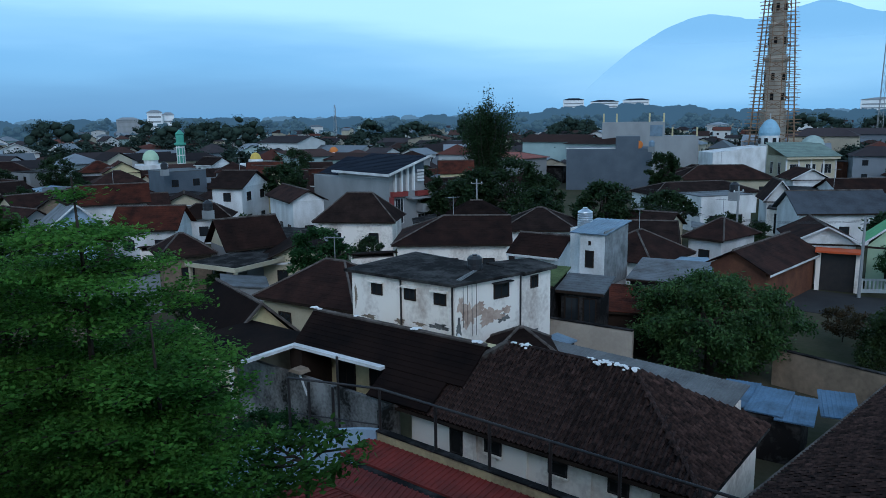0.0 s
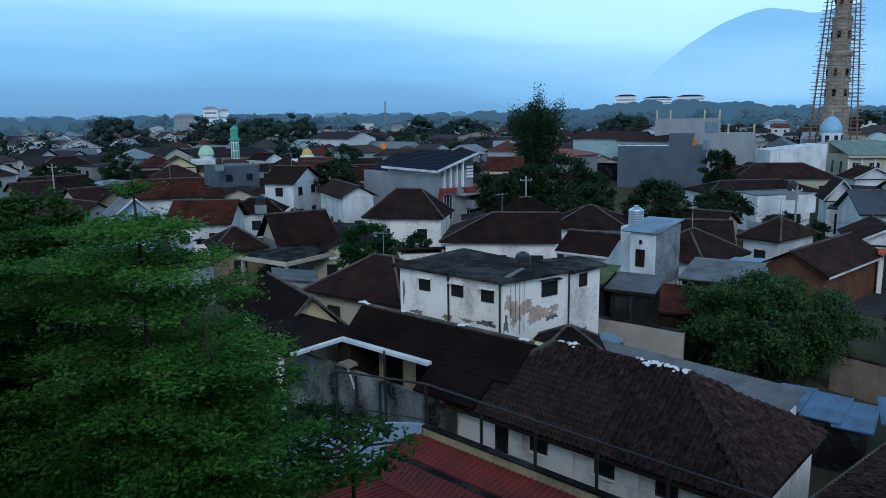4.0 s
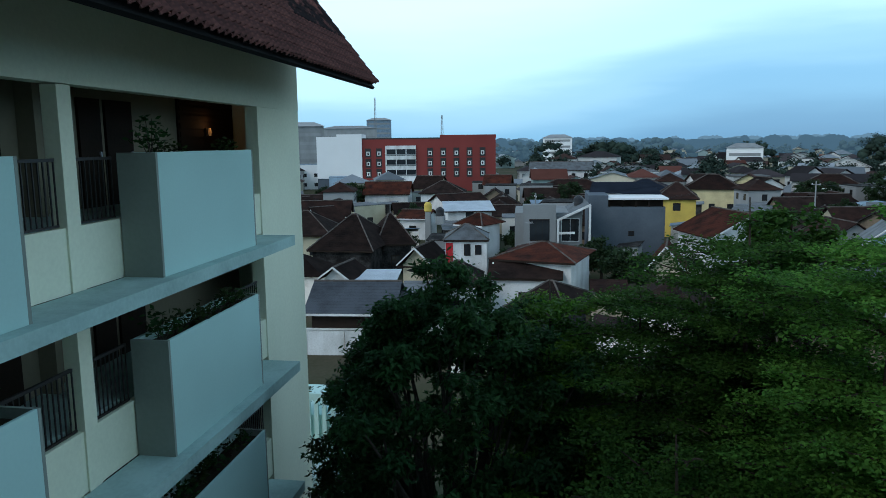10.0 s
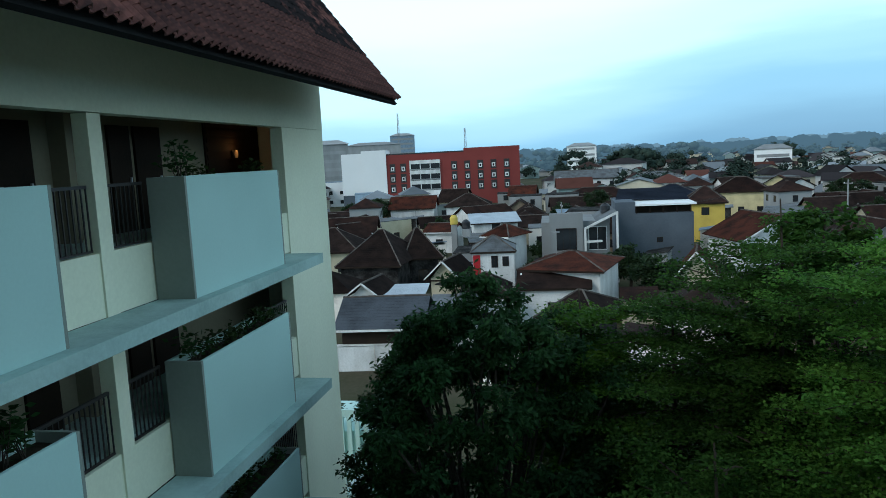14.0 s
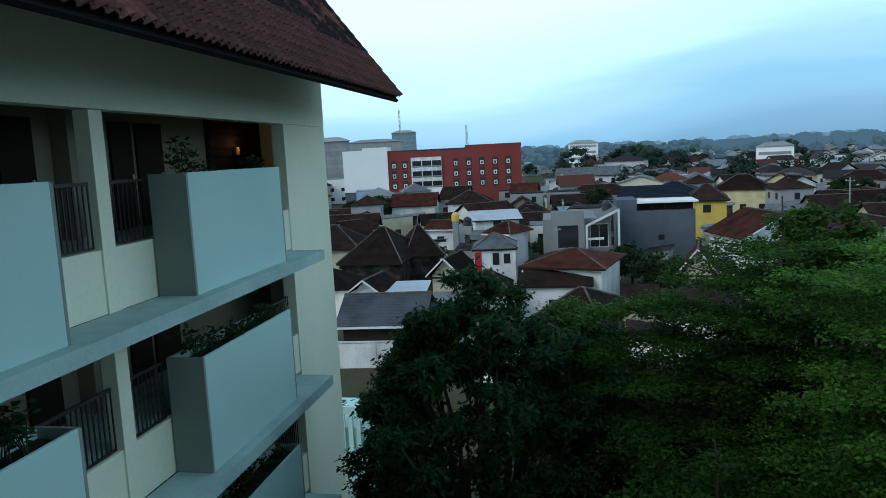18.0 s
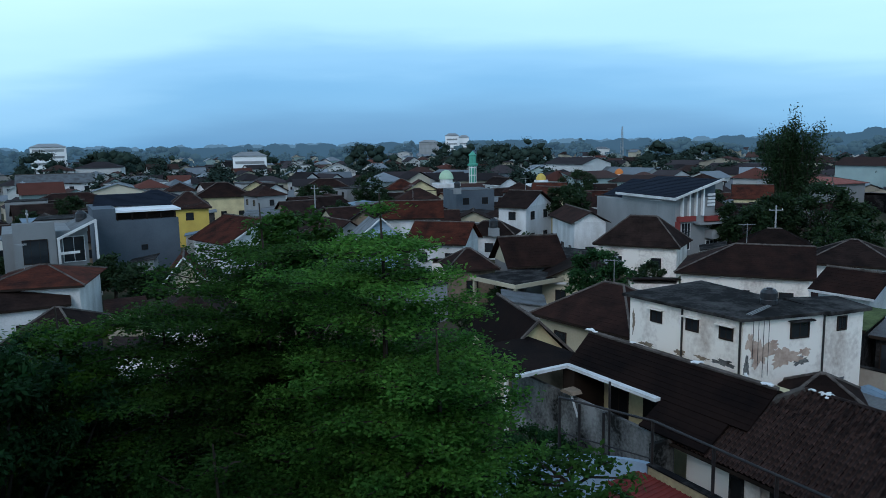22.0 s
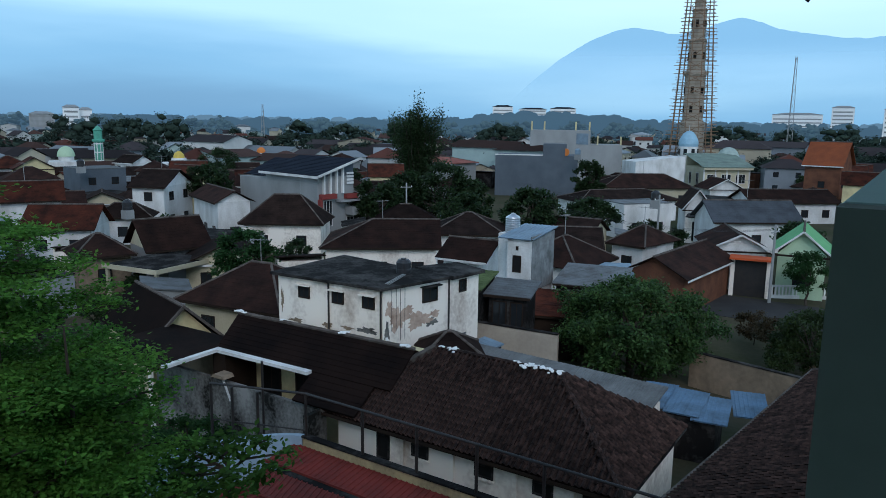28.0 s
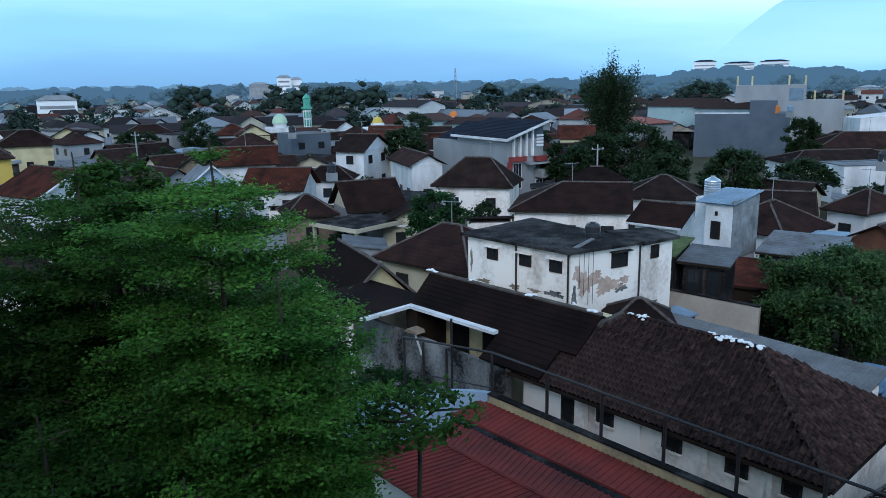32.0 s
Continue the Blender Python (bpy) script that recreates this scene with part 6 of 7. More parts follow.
def lane_walls():
    ob = thing("lane_wall", "weathered cream lane wall", "wall", pose(-19.0, 35.55, 0, 0, 0, 4.5))
    part("wall", box(-2.7, 2.9, -0.1, 0.1, 0, 2.93), RAWCON, ob)
    part("coping", box(-2.7, 2.9, -0.14, 0.14, 2.931, 3.0), OLDCON, ob)
    sh = thing("grey_sheet_roof", "long grey asbestos sheet roof over a lean-to", "shed", pose(-14.0, 29.8, 0, 0, 0, -3))
    part("wall", box(-5.2, 5.2, -0.9, 0.9, 0, 2.5), WHITEOLD, sh)
    bm = bmesh.new()
    ribbed_sheet(bm, (-5.6, -1.1, 2.6), (5.4, -1.1, 2.6), (5.4, 1.3, 3.1), (-5.6, 1.3, 3.1), 0.18, 0.02)
    part("roof_sheet", bm, SHEETASH, sh)
    bl = thing("blue_sheet_roof", "loose pale blue metal sheets on a lean-to", "shed", pose(-8.3, 32.0, 0, 0, 0, 6))
    part("wall", box(-1.7, 1.7, -1.4, 1.4, 0, 1.95), OLDCON, bl)
    for k, (x, y, z, r) in enumerate(((-1.0, 0.2, 2.05, 4), (0.3, -0.2, 2.10, -3), (1.4, -0.4, 2.02, 2), (2.8, 1.2, 1.96, 10))):
        bm = bmesh.new()
        ribbed_sheet(bm, (-0.75, -1.3, 0), (0.75, -1.3, 0), (0.75, 1.3, 0.25), (-0.75, 1.3, 0.25), 0.2, 0.015)
        part("roof_sheet", bm, BLUESHEET, bl, m=pose(x, y, z, 0, 0, r))
    yw = thing("garden_wall", "weathered plaster garden wall", "wall", pose(-6.9, 39.5, 0, 0, 0, -12))
    part("wall", box(-3.2, 3.6, -0.1, 0.1, 0, 2.0), BROWNWALL, yw)
    part("coping", box(-3.2, 3.6, -0.13, 0.13, 2.001, 2.07), OLDCON, yw)
    gt = thing("gateway", "dark gateway under an orange-edged canopy", "gate", pose(-11.9, 65.2, 0, 0, 0, 10))
    part("canopy", box(-1.7, 1.7, -0.8, 1.0, 3.25, 3.42), REDORANGE, gt)
    part("gate_leaf", box(-1.25, 1.25, 0.0, 0.08, 0, 3.1), BLACKMETAL, gt)
    part("pillar", box(-1.6, -1.26, -0.2, 0.3, 0, 3.19), WHITEOLD, gt)
    part("pillar", box(1.26, 1.6, -0.2, 0.3, 0, 3.19), WHITEOLD, gt)
    fc = thing("white_fence", "low white concrete baluster fence", "fence", pose(-8.9, 66.6, 0, 0, 0, 30))
    part("rail", box(-2.2, 3.5, -0.08, 0.08, 1.0, 1.15), WHITE, fc)
    part("plinth", box(-2.2, 3.5, -0.08, 0.08, 0, 0.3), WHITE, fc)
    for k in range(20):
        part("baluster", box(-2.1 + 0.29 * k, -1.98 + 0.29 * k, -0.05, 0.05, 0.301, 0.999), WHITE, fc)


lane_walls()
house(-18.4, 46.2, 12, 4.6, 5.0, 4.0, 0.5, "shed", OLDCON, METALGREY, over=0.25, label="grey tin lean-to against the tower house", wins=[], name="lean_to")
# walls coloured near-black for the unlit space under the roof
house(-19.2, 41.6, 18, 4.2, 4.4, 2.8, 0.7, "shed", DARKWOOD, TILERED, over=0.25, label="rusty brown lean-to with near-black walls as shade", wins=[], name="lean_to")
house(-22.2, 37.1, 12, 1.7, 3.4, 4.8, 0.5, "shed", OLDCON, GREENROOF, over=0.2, label="mossy green canopy beside the tower house", wins=[], name="lean_to")
# dark walls fill what is an open, shaded space
house(-20.0, 37.6, 12, 2.9, 2.6, 4.5, 0.5, "shed", OLDCON, METALGREY, over=0.3, label="annex under a tin roof, dark walls standing for open shade", wins=[("f", -0.5, 2.2, 0.9, 1.9), ("f", 0.55, 2.2, 0.8, 1.9)], name="lean_to")
house(-19.0, 29.2, 40, 3.4, 3.2, 3.2, 1.0, "hip", OLDCON, TILEDARK, over=0.2, label="small dark hip roof behind the long house", wins=[], name="outhouse")
house(-21.3, 32.9, 20, 1.8, 4.4, 2.9, 0.3, "shed", OLDCON, METALGREY, over=0.15, label="patched tin lean-to against the white block", wins=[], name="lean_to")
house(-18.6, 32.1, -20, 1.6, 1.2, 2.8, 0.2, "shed", OLDCON, METALBLUE, over=0.1, label="small blue metal lean-to", wins=[], name="lean_to")
house(-20.6, 54.6, 25, 4.0, 4.2, 2.8, 0.4, "shed", OLDCON, METALBLUE, over=0.2, label="patched pale blue tin roof", wins=[], name="lean_to")


def carport():
    ob = thing("carport", "flat concrete carport with a cream edge beam", "carport", pose(-50.6, 35.2, 0, 0, 0, 8))
    part("slab", box(-2.8, 2.8, -3.2, 3.0, 3.0, 3.15), OLDCON, ob)
    part("edge_beam", box(-2.9, 2.9, -3.3, -3.201, 2.85, 3.2), CREAM, ob)
    part("edge_beam", box(2.801, 2.9, -3.2, 3.0, 2.85, 3.2), CREAM, ob)
    for x, y in ((-2.6, -3.0), (2.6, -3.0), (2.6, 2.8)):
        part("post", box(x - 0.12, x + 0.12, y - 0.12, y + 0.12, 0, 2.99), CREAM, ob)
    part("back_wall", box(-2.8, 2.8, 3.001, 3.15, 0, 2.99), GREYWALL, ob)


carport()


def terrace_block():
    ob = thing("terrace_block", "low white terrace with slotted parapet and planting", "terrace", pose(-22.9, -7.2, 0))
    part("wall", box(-3.2, -0.12, -3.0, 0, 0, 5.2), PANEL, ob)
    part("side_parapet", box(-3.2, 0.0, -0.14, 0.02, 4.0, 6.0), PANEL, ob)
    for k in range(7):
        part("slat", box(-0.11, 0.0, -0.45 - 0.28 * k, -0.30 - 0.28 * k, 4.3, 5.75), PANEL, ob)
    part("top_rail", box(-0.119, 0.004, -3.0, -0.141, 5.751, 6.0), PANEL, ob)
    part("bottom_rail", box(-0.119, 0.004, -3.0, -0.141, 4.0, 4.299), PANEL, ob)
    part("porch_slab", box(-0.1, 1.3, -1.6, 0.3, 3.4, 3.6), CONCRETE, ob)
    part("porch_post", box(0.9, 1.2, -0.2, 0.1, 0, 3.39), PANEL, ob)
    planter_plant(pose(-23.6, -8.4, 5.2), LEAF_OLIVE, 5, 0.8, 160, 0.16, "leafy shrub on a white terrace")
    cw = thing("compound_wall", "clean white compound wall", "wall", pose(-46.85, -16.58, 0, 0, 0, 94.7))
    for k in range(4):
        part("wall_panel", box(-2.5 + 2.6 * k, 0.06 + 2.6 * k, -0.1, 0.1, 0, 1.75), WHITE, cw)
        part("pillar", box(0.07 + 2.6 * k, 0.33 + 2.6 * k - 0.24, -0.14, 0.14, 0, 1.8), WHITEOLD, cw)
    part("coping", box(-2.5, 7.9, -0.15, 0.15, 1.801, 1.87), WHITE, cw)
    dish = thing("satellite_dish", "large grey mesh satellite dish on a roof", "satellite dish", pose(-58.1, -10.1, 3.9, 14, -12, 0))
    part("reflector", lathe([(0.1, 0.0), (0.8, 0.12), (1.5, 0.42), (1.52, 0.44), (0.8, 0.15), (0.1, 0.03)], 20), METALGREY, dish)
    part("mast", rod(bmesh.new(), (0, 0, 0), (0, 0, -3.9), 0.06), BLACKMETAL, dish)
    tk = thing("yellow_water_tank", "yellow barrel water tank on a stand", "water tank", pose(-103.5, -17.5, 0))
    part("barrel", lathe([(0.5, 4.6), (0.56, 4.68), (0.56, 5.6), (0.3, 5.95)], 14), YELLOW, tk)
    part("stand", box(-0.4, 0.4, -0.4, 0.4, 0, 4.59), GREYWALL, tk)


terrace_block()
solo("lane", box(-14.5, 2.0, 57.0, 64.5, 0.0, 0.03), ASPHALT, "narrow worn asphalt lane", "road", kind="structure")


# ---------------------------------------------------------------- trees
def leaf_cloud(rng, centres, n, spread, size, flat=0.5, droop=0.0, slim=0.38):
    """n four-cornered leaves round the centres."""
    c = centres[rng.integers(0, len(centres), n)] + rng.normal(0, 1, (n, 3)) * spread
    d = rng.normal(0, 1, (n, 3))
    d[:, 2] = d[:, 2] * flat - droop
    d /= np.linalg.norm(d, axis=1, keepdims=True)
    s = np.cross(d, rng.normal(0, 1, (n, 3)) * (0.5, 0.5, 0.2) + (0, 0, 1.0))
    s /= np.linalg.norm(s, axis=1, keepdims=True) + 1e-9
    ln = size * rng.uniform(0.65, 1.3, (n, 1))
    return np.stack([c, c + d * ln * 0.5 + s * ln * slim, c + d * ln, c + d * ln * 0.5 - s * ln * slim], 1)


def limb(bm, a, b, r0, r1, rnd, bend=0.15, k=3, sides=6):
    """A bent, tapered limb."""
    a, b = Vector(a), Vector(b)
    pts = [a.lerp(b, i / k) + (Vector((rnd.gauss(0, 1), rnd.gauss(0, 1), rnd.gauss(0, 0.6))) * bend * (0 if i in (0, k) else 1)) for i in range(k + 1)]
    for i in range(k):
        rod(bm, pts[i], pts[i + 1], r0 + (r1 - r0) * i / k, r0 + (r1 - r0) * (i + 1) / k, sides)
    return pts


def tiered_tree(p, height, low, spread, seed, leaves, mat, size=0.085, label="", reach_pow=0.75, top=None):
    """A tree of level whorls of branches on one straight stem, with many small leaves."""
    rnd, rng = random.Random(seed), np.random.default_rng(seed)
    ob = thing("tiered_tree", label, "tree", pose(*p), group="courtyard trees")
    bm, br = bmesh.new(), bmesh.new()
    limb(bm, (0, 0, 0), (0.1, 0.05, height * 0.55), 0.16, 0.09, rnd, 0.05, 4, 8)
    limb(bm, (0.1, 0.05, height * 0.55), (0, 0, height), 0.09, 0.015, rnd, 0.03, 4, 6)
    part("trunk", bm, BARK, ob)
    cents = []
    z, top = low, top or height - 1.35
    while z < height - 0.2:
        f = max(0.0, (top - z) / (top - low))
        reach = spread * (0.42 + 0.58 * f ** reach_pow) * rnd.uniform(0.7, 1.15) if z < top else rnd.uniform(0.25, 0.5)
        nb = 7 + rnd.randint(0, 3) if z < top else 3
        a0 = rnd.uniform(0, 6.28)
        for k in range(nb):
            a = a0 + 6.283 * k / nb + rnd.uniform(-0.25, 0.25)
            rr = reach * rnd.uniform(0.7, 1.12)
            tip = Vector((rr * math.cos(a), rr * math.sin(a), z + rr * rnd.uniform(0.02, 0.16)))
            limb(br, (0, 0, z), tip, 0.035, 0.010, rnd, 0.06, 3, 4)
            m = max(2, int(rr * 5))
            for i in range(m):
                t = 0.15 + 0.9 * i / m
                c = Vector((0, 0, z)).lerp(tip, t)
                w = 0.42 * rr * t * (1.25 - t) + 0.12
                for e in range(4 if z < top else 2):
                    o = rnd.uniform(-w, w)
                    q = c + Vector((-math.sin(a) * o, math.cos(a) * o, rnd.uniform(-0.04, 0.12)))
                    cents.append(q[:])
        z += rnd.uniform(0.72, 1.0) * (0.8 + 0.5 * f) if z < top else 0.34
    tagged(part("branchwork", br, BARK, ob), kind="stuff")
    q = leaf_cloud(rng, np.array(cents), round(1.45 * leaves), (0.15, 0.15, 0.05), size * 0.92, 0.32, 0.0, 0.30)
    part("crown", quads_mesh("crown", q, mat), None, ob)
    return ob


def round_tree(p, height, rx, rz, seed, leaves, mat, size, droop=0.0, label="", name="tree", trunk=0.2, clumps=60, flat=0.6, slim=0.3, group=""):
    """A tree with a forked trunk and a crown of leaf clumps with gaps."""
    rnd, rng = random.Random(seed), np.random.default_rng(seed)
    ob = thing(name, label, "tree", pose(*p), group=group)
    bm = bmesh.new()
    fork = height - 2 * rz + rz * 0.35
    fork = max(fork, height * 0.25)
    limb(bm, (0, 0, 0), (0, 0, fork), trunk, trunk * 0.7, rnd, 0.06, 3, 8)
    cents = []
    for k in range(clumps):
        a, u = rnd.uniform(0, 6.283), rnd.uniform(-0.8, 1.0)
        r = math.sqrt(max(0.0, 1 - u * u)) * rnd.uniform(0.55, 1.0) * (1 + 0.18 * math.sin(3 * a + seed))
        c = Vector((rx * r * math.cos(a), rx * r * math.sin(a), height - rz + rz * u * rnd.uniform(0.75, 1.0)))
        cents.append(c[:])
        if k % 5 == 0:
            limb(bm, (0, 0, fork), c, trunk * 0.45, 0.02, rnd, rx * 0.06, 3, 5)
    part("trunk", bm, BARK, ob)
    s = 0.62 * rx / clumps ** 0.38
    q = leaf_cloud(rng, np.array(cents), leaves, (s * 0.7, s * 0.7, s * 0.5), size, flat, droop, slim)
    part("crown", quads_mesh("crown", q, mat), None, ob)
    return ob


def pt(az, d):
    v = at(az, d)
    return (v.x, v.y, 0)


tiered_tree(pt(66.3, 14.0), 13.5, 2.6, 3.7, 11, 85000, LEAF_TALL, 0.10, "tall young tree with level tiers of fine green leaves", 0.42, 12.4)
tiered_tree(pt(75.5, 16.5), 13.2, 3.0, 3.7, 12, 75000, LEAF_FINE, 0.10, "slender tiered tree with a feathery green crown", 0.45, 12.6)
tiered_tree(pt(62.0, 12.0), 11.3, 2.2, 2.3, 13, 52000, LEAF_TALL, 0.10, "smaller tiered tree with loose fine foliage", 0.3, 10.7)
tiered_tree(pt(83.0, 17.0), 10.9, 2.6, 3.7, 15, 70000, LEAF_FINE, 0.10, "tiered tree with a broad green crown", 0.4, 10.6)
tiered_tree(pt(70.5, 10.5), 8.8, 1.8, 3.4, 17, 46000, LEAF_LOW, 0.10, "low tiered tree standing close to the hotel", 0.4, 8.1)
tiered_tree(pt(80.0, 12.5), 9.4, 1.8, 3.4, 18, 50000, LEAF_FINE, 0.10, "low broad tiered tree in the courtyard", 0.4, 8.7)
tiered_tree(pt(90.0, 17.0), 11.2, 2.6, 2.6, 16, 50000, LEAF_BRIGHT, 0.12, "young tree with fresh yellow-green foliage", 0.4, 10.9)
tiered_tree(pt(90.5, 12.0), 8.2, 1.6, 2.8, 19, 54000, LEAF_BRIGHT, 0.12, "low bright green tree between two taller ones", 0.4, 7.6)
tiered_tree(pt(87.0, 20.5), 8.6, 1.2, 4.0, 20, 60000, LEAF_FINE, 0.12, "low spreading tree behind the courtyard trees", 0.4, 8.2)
round_tree((*pt(73.0, 18.5)[:2], 0), 12.9, 2.3, 3.4, 24, 17000, LEAF_MID, 0.17, 0.3, "broadleaf tree rising behind the tiered trees", trunk=0.2, clumps=160, flat=0.4, slim=0.26)
round_tree((*pt(98.0, 15.5)[:2], 0), 11.9, 3.4, 5.7, 21, 110000, LEAF_DARK, 0.165, 0.6, "dense broadleaf tree with drooping dark leaves", trunk=0.22, clumps=420, slim=0.2)
round_tree((*pt(105.0, 17.5)[:2], 0), 9.6, 1.5, 4.2, 22, 22000, LEAF_OLIVE, 0.14, 0.3, "narrow bushy tree beside the hotel wing", trunk=0.14, clumps=120, slim=0.2)
round_tree((-13.4, 39.8, 0), 5.6, 4.7, 2.6, 31, 40000, LEAF_MANGO, 0.24, 0.5, "spreading mango tree with a low dark crown", trunk=0.3, clumps=150, slim=0.24)
# small tree in place of a low branch, flattened to fit the view
round_tree((*pt(50.9, 12.6)[:2], 0), 8.75, 1.25, 0.3, 35, 1500, LEAF_FINE, 0.15, 0.3, "flat leafy spray on a stem, standing for a branch", trunk=0.06, clumps=46, flat=0.4, slim=0.28)
# bush added to darken the yard pit
round_tree((-24.3, 17.6, 0), 2.4, 1.6, 1.2, 36, 9000, LEAF_DARK, 0.14, 0.3, "dark bush added to stand for a dark yard pit", clumps=60, trunk=0.06)
for k, (x, y, h) in enumerate(((-5.6, 43.5, 2.6), (-4.2, 47.0, 2.2), (-7.0, 47.5, 2.8), (-5.0, 52.0, 2.0), (-8.6, 50.5, 2.4), (-3.4, 41.5, 2.0))):
    round_tree((x, y, 0), h, 1.3, 1.0, 70 + k, 2600, LEAF_DRY if k % 3 else LEAF_OLIVE, 0.16, 0.1, "dry brown scrub in a vacant plot" if k % 3 else "weedy green scrub in a vacant plot", name="scrub", clumps=40, trunk=0.04, flat=1.0, group="scrub in the vacant plot")
round_tree((-43.1, 37.3, 0), 6.1, 2.5, 2.1, 32, 9000, LEAF_DARK, 0.26, 0.3, "round green tree among the roofs", clumps=70)
round_tree((-4.5, 45.0, 0), 4.2, 2.4, 1.8, 33, 7000, LEAF_OLIVE, 0.2, 0.3, "scrubby bush in a vacant plot", clumps=60, trunk=0.1)
round_tree((-7.3, 64.5, 0), 4.6, 1.8, 1.8, 34, 4000, LEAF_DARK, 0.22, 0.3, "small dark tree behind a white fence", clumps=40, trunk=0.1)
for k, (az, d, h, rx, rz) in enumerate(((39.0, 92, 7.1, 3.4, 2.6), (33.9, 96, 9.3, 4.8, 3.8), (36.8, 98, 7.6, 3.4, 3.0), (31.6, 97, 7.0, 3.0, 2.8), (26.8, 80, 7.4, 3.5, 2.6), (22.2, 88, 5.7, 3.2, 2.2), (22.5, 120, 8.8, 2.6, 3.0), (51.6, 105, 8.2, 3.2, 2.4))):
    round_tree(pt(az, d), h, rx, rz, 40 + k, 7000, LEAF_FAR, 0.42, 0.2, "dense dark green tree between the houses", clumps=80, trunk=0.3, group="town trees")


def feather_tree():
    """The tall, wispy clump that stands over the roofs."""
    rnd, rng = random.Random(9), np.random.default_rng(9)
    p = pt(35.9, 140)
    ob = thing("bamboo_clump", "tall wispy bamboo clump above the rooftops", "bamboo", pose(*p))
    bm = bmesh.new()
    cents = []
    for k in range(60):
        a, r = rnd.uniform(0, 6.28), rnd.uniform(0.3, 5.6)
        h = rnd.uniform(13.5, 18.6) - 0.45 * r + (1.0 if math.cos(a) > 0.3 else -0.8)
        tip = (r * math.cos(a), r * math.sin(a), h)
        limb(bm, (r * 0.3 * math.cos(a), r * 0.3 * math.sin(a), 0), tip, 0.09, 0.02, rnd, 0.25, 4, 4)
        for j in range(16):
            t = 0.3 + 0.7 * j / 15
            cents.append((tip[0] * (0.3 + 0.7 * t) + rnd.gauss(0, 0.5), tip[1] * (0.3 + 0.7 * t) + rnd.gauss(0, 0.5), h * t))
    tagged(part("stem", bm, BARK, ob), kind="stuff")
    part("crown", quads_mesh("crown", leaf_cloud(rng, np.array(cents), 34000, (0.55, 0.55, 0.6), 0.5, 0.8, 0.3, 0.2), LEAF_FAR), None, ob)


feather_tree()


# ---------------------------------------------------------------- roof clutter and street poles
def tv_antenna(x, y, z, h, turn):
    """A thin mast with a comb of rods, standing on a roof."""
    ob = thing("tv_antenna", "thin rooftop television aerial on a pole", "antenna", pose(x, y, z, 0, 0, turn), group="roof aerials")
    part("mast", rod(bmesh.new(), (0, 0, -0.6), (0, 0, h), 0.03, 0.025, 6), GREYWALL, ob)
    part("boom", rod(bmesh.new(), (-0.7, 0, h - 0.1), (0.7, 0, h - 0.1), 0.02, 0.02, 5), GREYWALL, ob)
    for k in range(6):
        part("element", rod(bmesh.new(), (-0.6 + 0.24 * k, -0.4 + 0.03 * k, h - 0.1), (-0.6 + 0.24 * k, 0.4 - 0.03 * k, h - 0.1), 0.012, 0.012, 4), GREYWALL, ob)


for x, y, z, h, a in ((-58.7, 59.0, 6.1, 1.9, 20), (-42.2, 53.1, 5.4, 1.8, 70), (-24.9, 55.8, 5.2, 1.8, 100), (-63.7, -1.8, 5.7, 1.8, 10), (-78.1, -21.5, 6.7, 2.2, 40), (-84.4, 59.5, 7.8, 1.8, 60), (-22.7, 69.5, 4.8, 1.8, 15), (-17.7, 91.2, 5.8, 2.4, 50), (-43.7, 131.3, 5.6, 2.4, 80), (-82.0, -18.3, 6.4, 2.0, 75), (-89.0, 44.1, 6.9, 2.2, 5), (-35.8, 32.3, 5.1, 1.7, 30)):
    tv_antenna(x, y, z, h, a)


def barrel_tank(x, y, z, mat, word):
    ob = thing("barrel_tank", f"{word} plastic water tank on a small stand", "water tank", pose(x, y, z), group="roof tanks")
    part("barrel", lathe([(0.5, 0.5), (0.55, 0.56), (0.55, 0.85), (0.52, 0.9), (0.55, 0.95), (0.55, 1.35), (0.3, 1.6)], 16), mat, ob)
    part("lid", lathe([(0.2, 1.601), (0.2, 1.68)], 10), mat, ob)
    part("stand", box(-0.5, 0.5, -0.5, 0.5, -0.5, 0.499), GREYWALL, ob)


for x, y, z, mat, word in ((-74.0, 47.5, 3.8, PLASTICBLK, "black"), (-27.2, 86.8, 5.0, PLASTICBLK, "black"), (-92.0, -14.0, 4.6, PLASTICBLK, "black"), (-84.5, 3.2, 6.6, PLASTICBLK, "black"), (-57.0, 132.0, 8.1, METALBLUE, "pale blue"), (-108.0, 62.0, 6.5, PLASTICBLK, "black")):
    barrel_tank(x, y, z, mat, word)


def utility_pole(x, y, h, turn):
    ob = thing("utility_pole", "grey concrete utility pole with a cross-arm and wires", "utility pole", pose(x, y, 0, 0, 0, turn), group="utility poles")
    part("pole", rod(bmesh.new(), (0, 0, 0), (0, 0, h), 0.14, 0.09, 8), GREYWALL, ob)
    part("cross_arm", box(-0.8, 0.8, -0.05, 0.05, h - 0.6, h - 0.5), GREYWALL, ob)
    for k in (-0.7, 0.0, 0.7):
        part("insulator", lathe([(0.05, h - 0.499), (0.06, h - 0.42), (0.03, h - 0.36)], 8), WHITE, ob, m=pose(k, 0, 0))
        bm = bmesh.new()
        pts = [Vector((k, 22 * i / 8, h - 0.38 - 0.9 * (1 - (2 * i / 8 - 1) ** 2))) for i in range(9)]
        for a, c in zip(pts, pts[1:]):
            rod(bm, a, c, 0.012, 0.012, 4)
        part("wire", bm, BLACKMETAL, ob)


for x, y, h, a in ((-53.5, 72.0, 7.0, 60), (-10.0, 63.8, 6.5, 80), (-24.0, 78.0, 7.0, 70), (-100.0, -2.0, 7.5, 10), (-118.0, 40.0, 8.0, 30)):
    utility_pole(x, y, h, a)


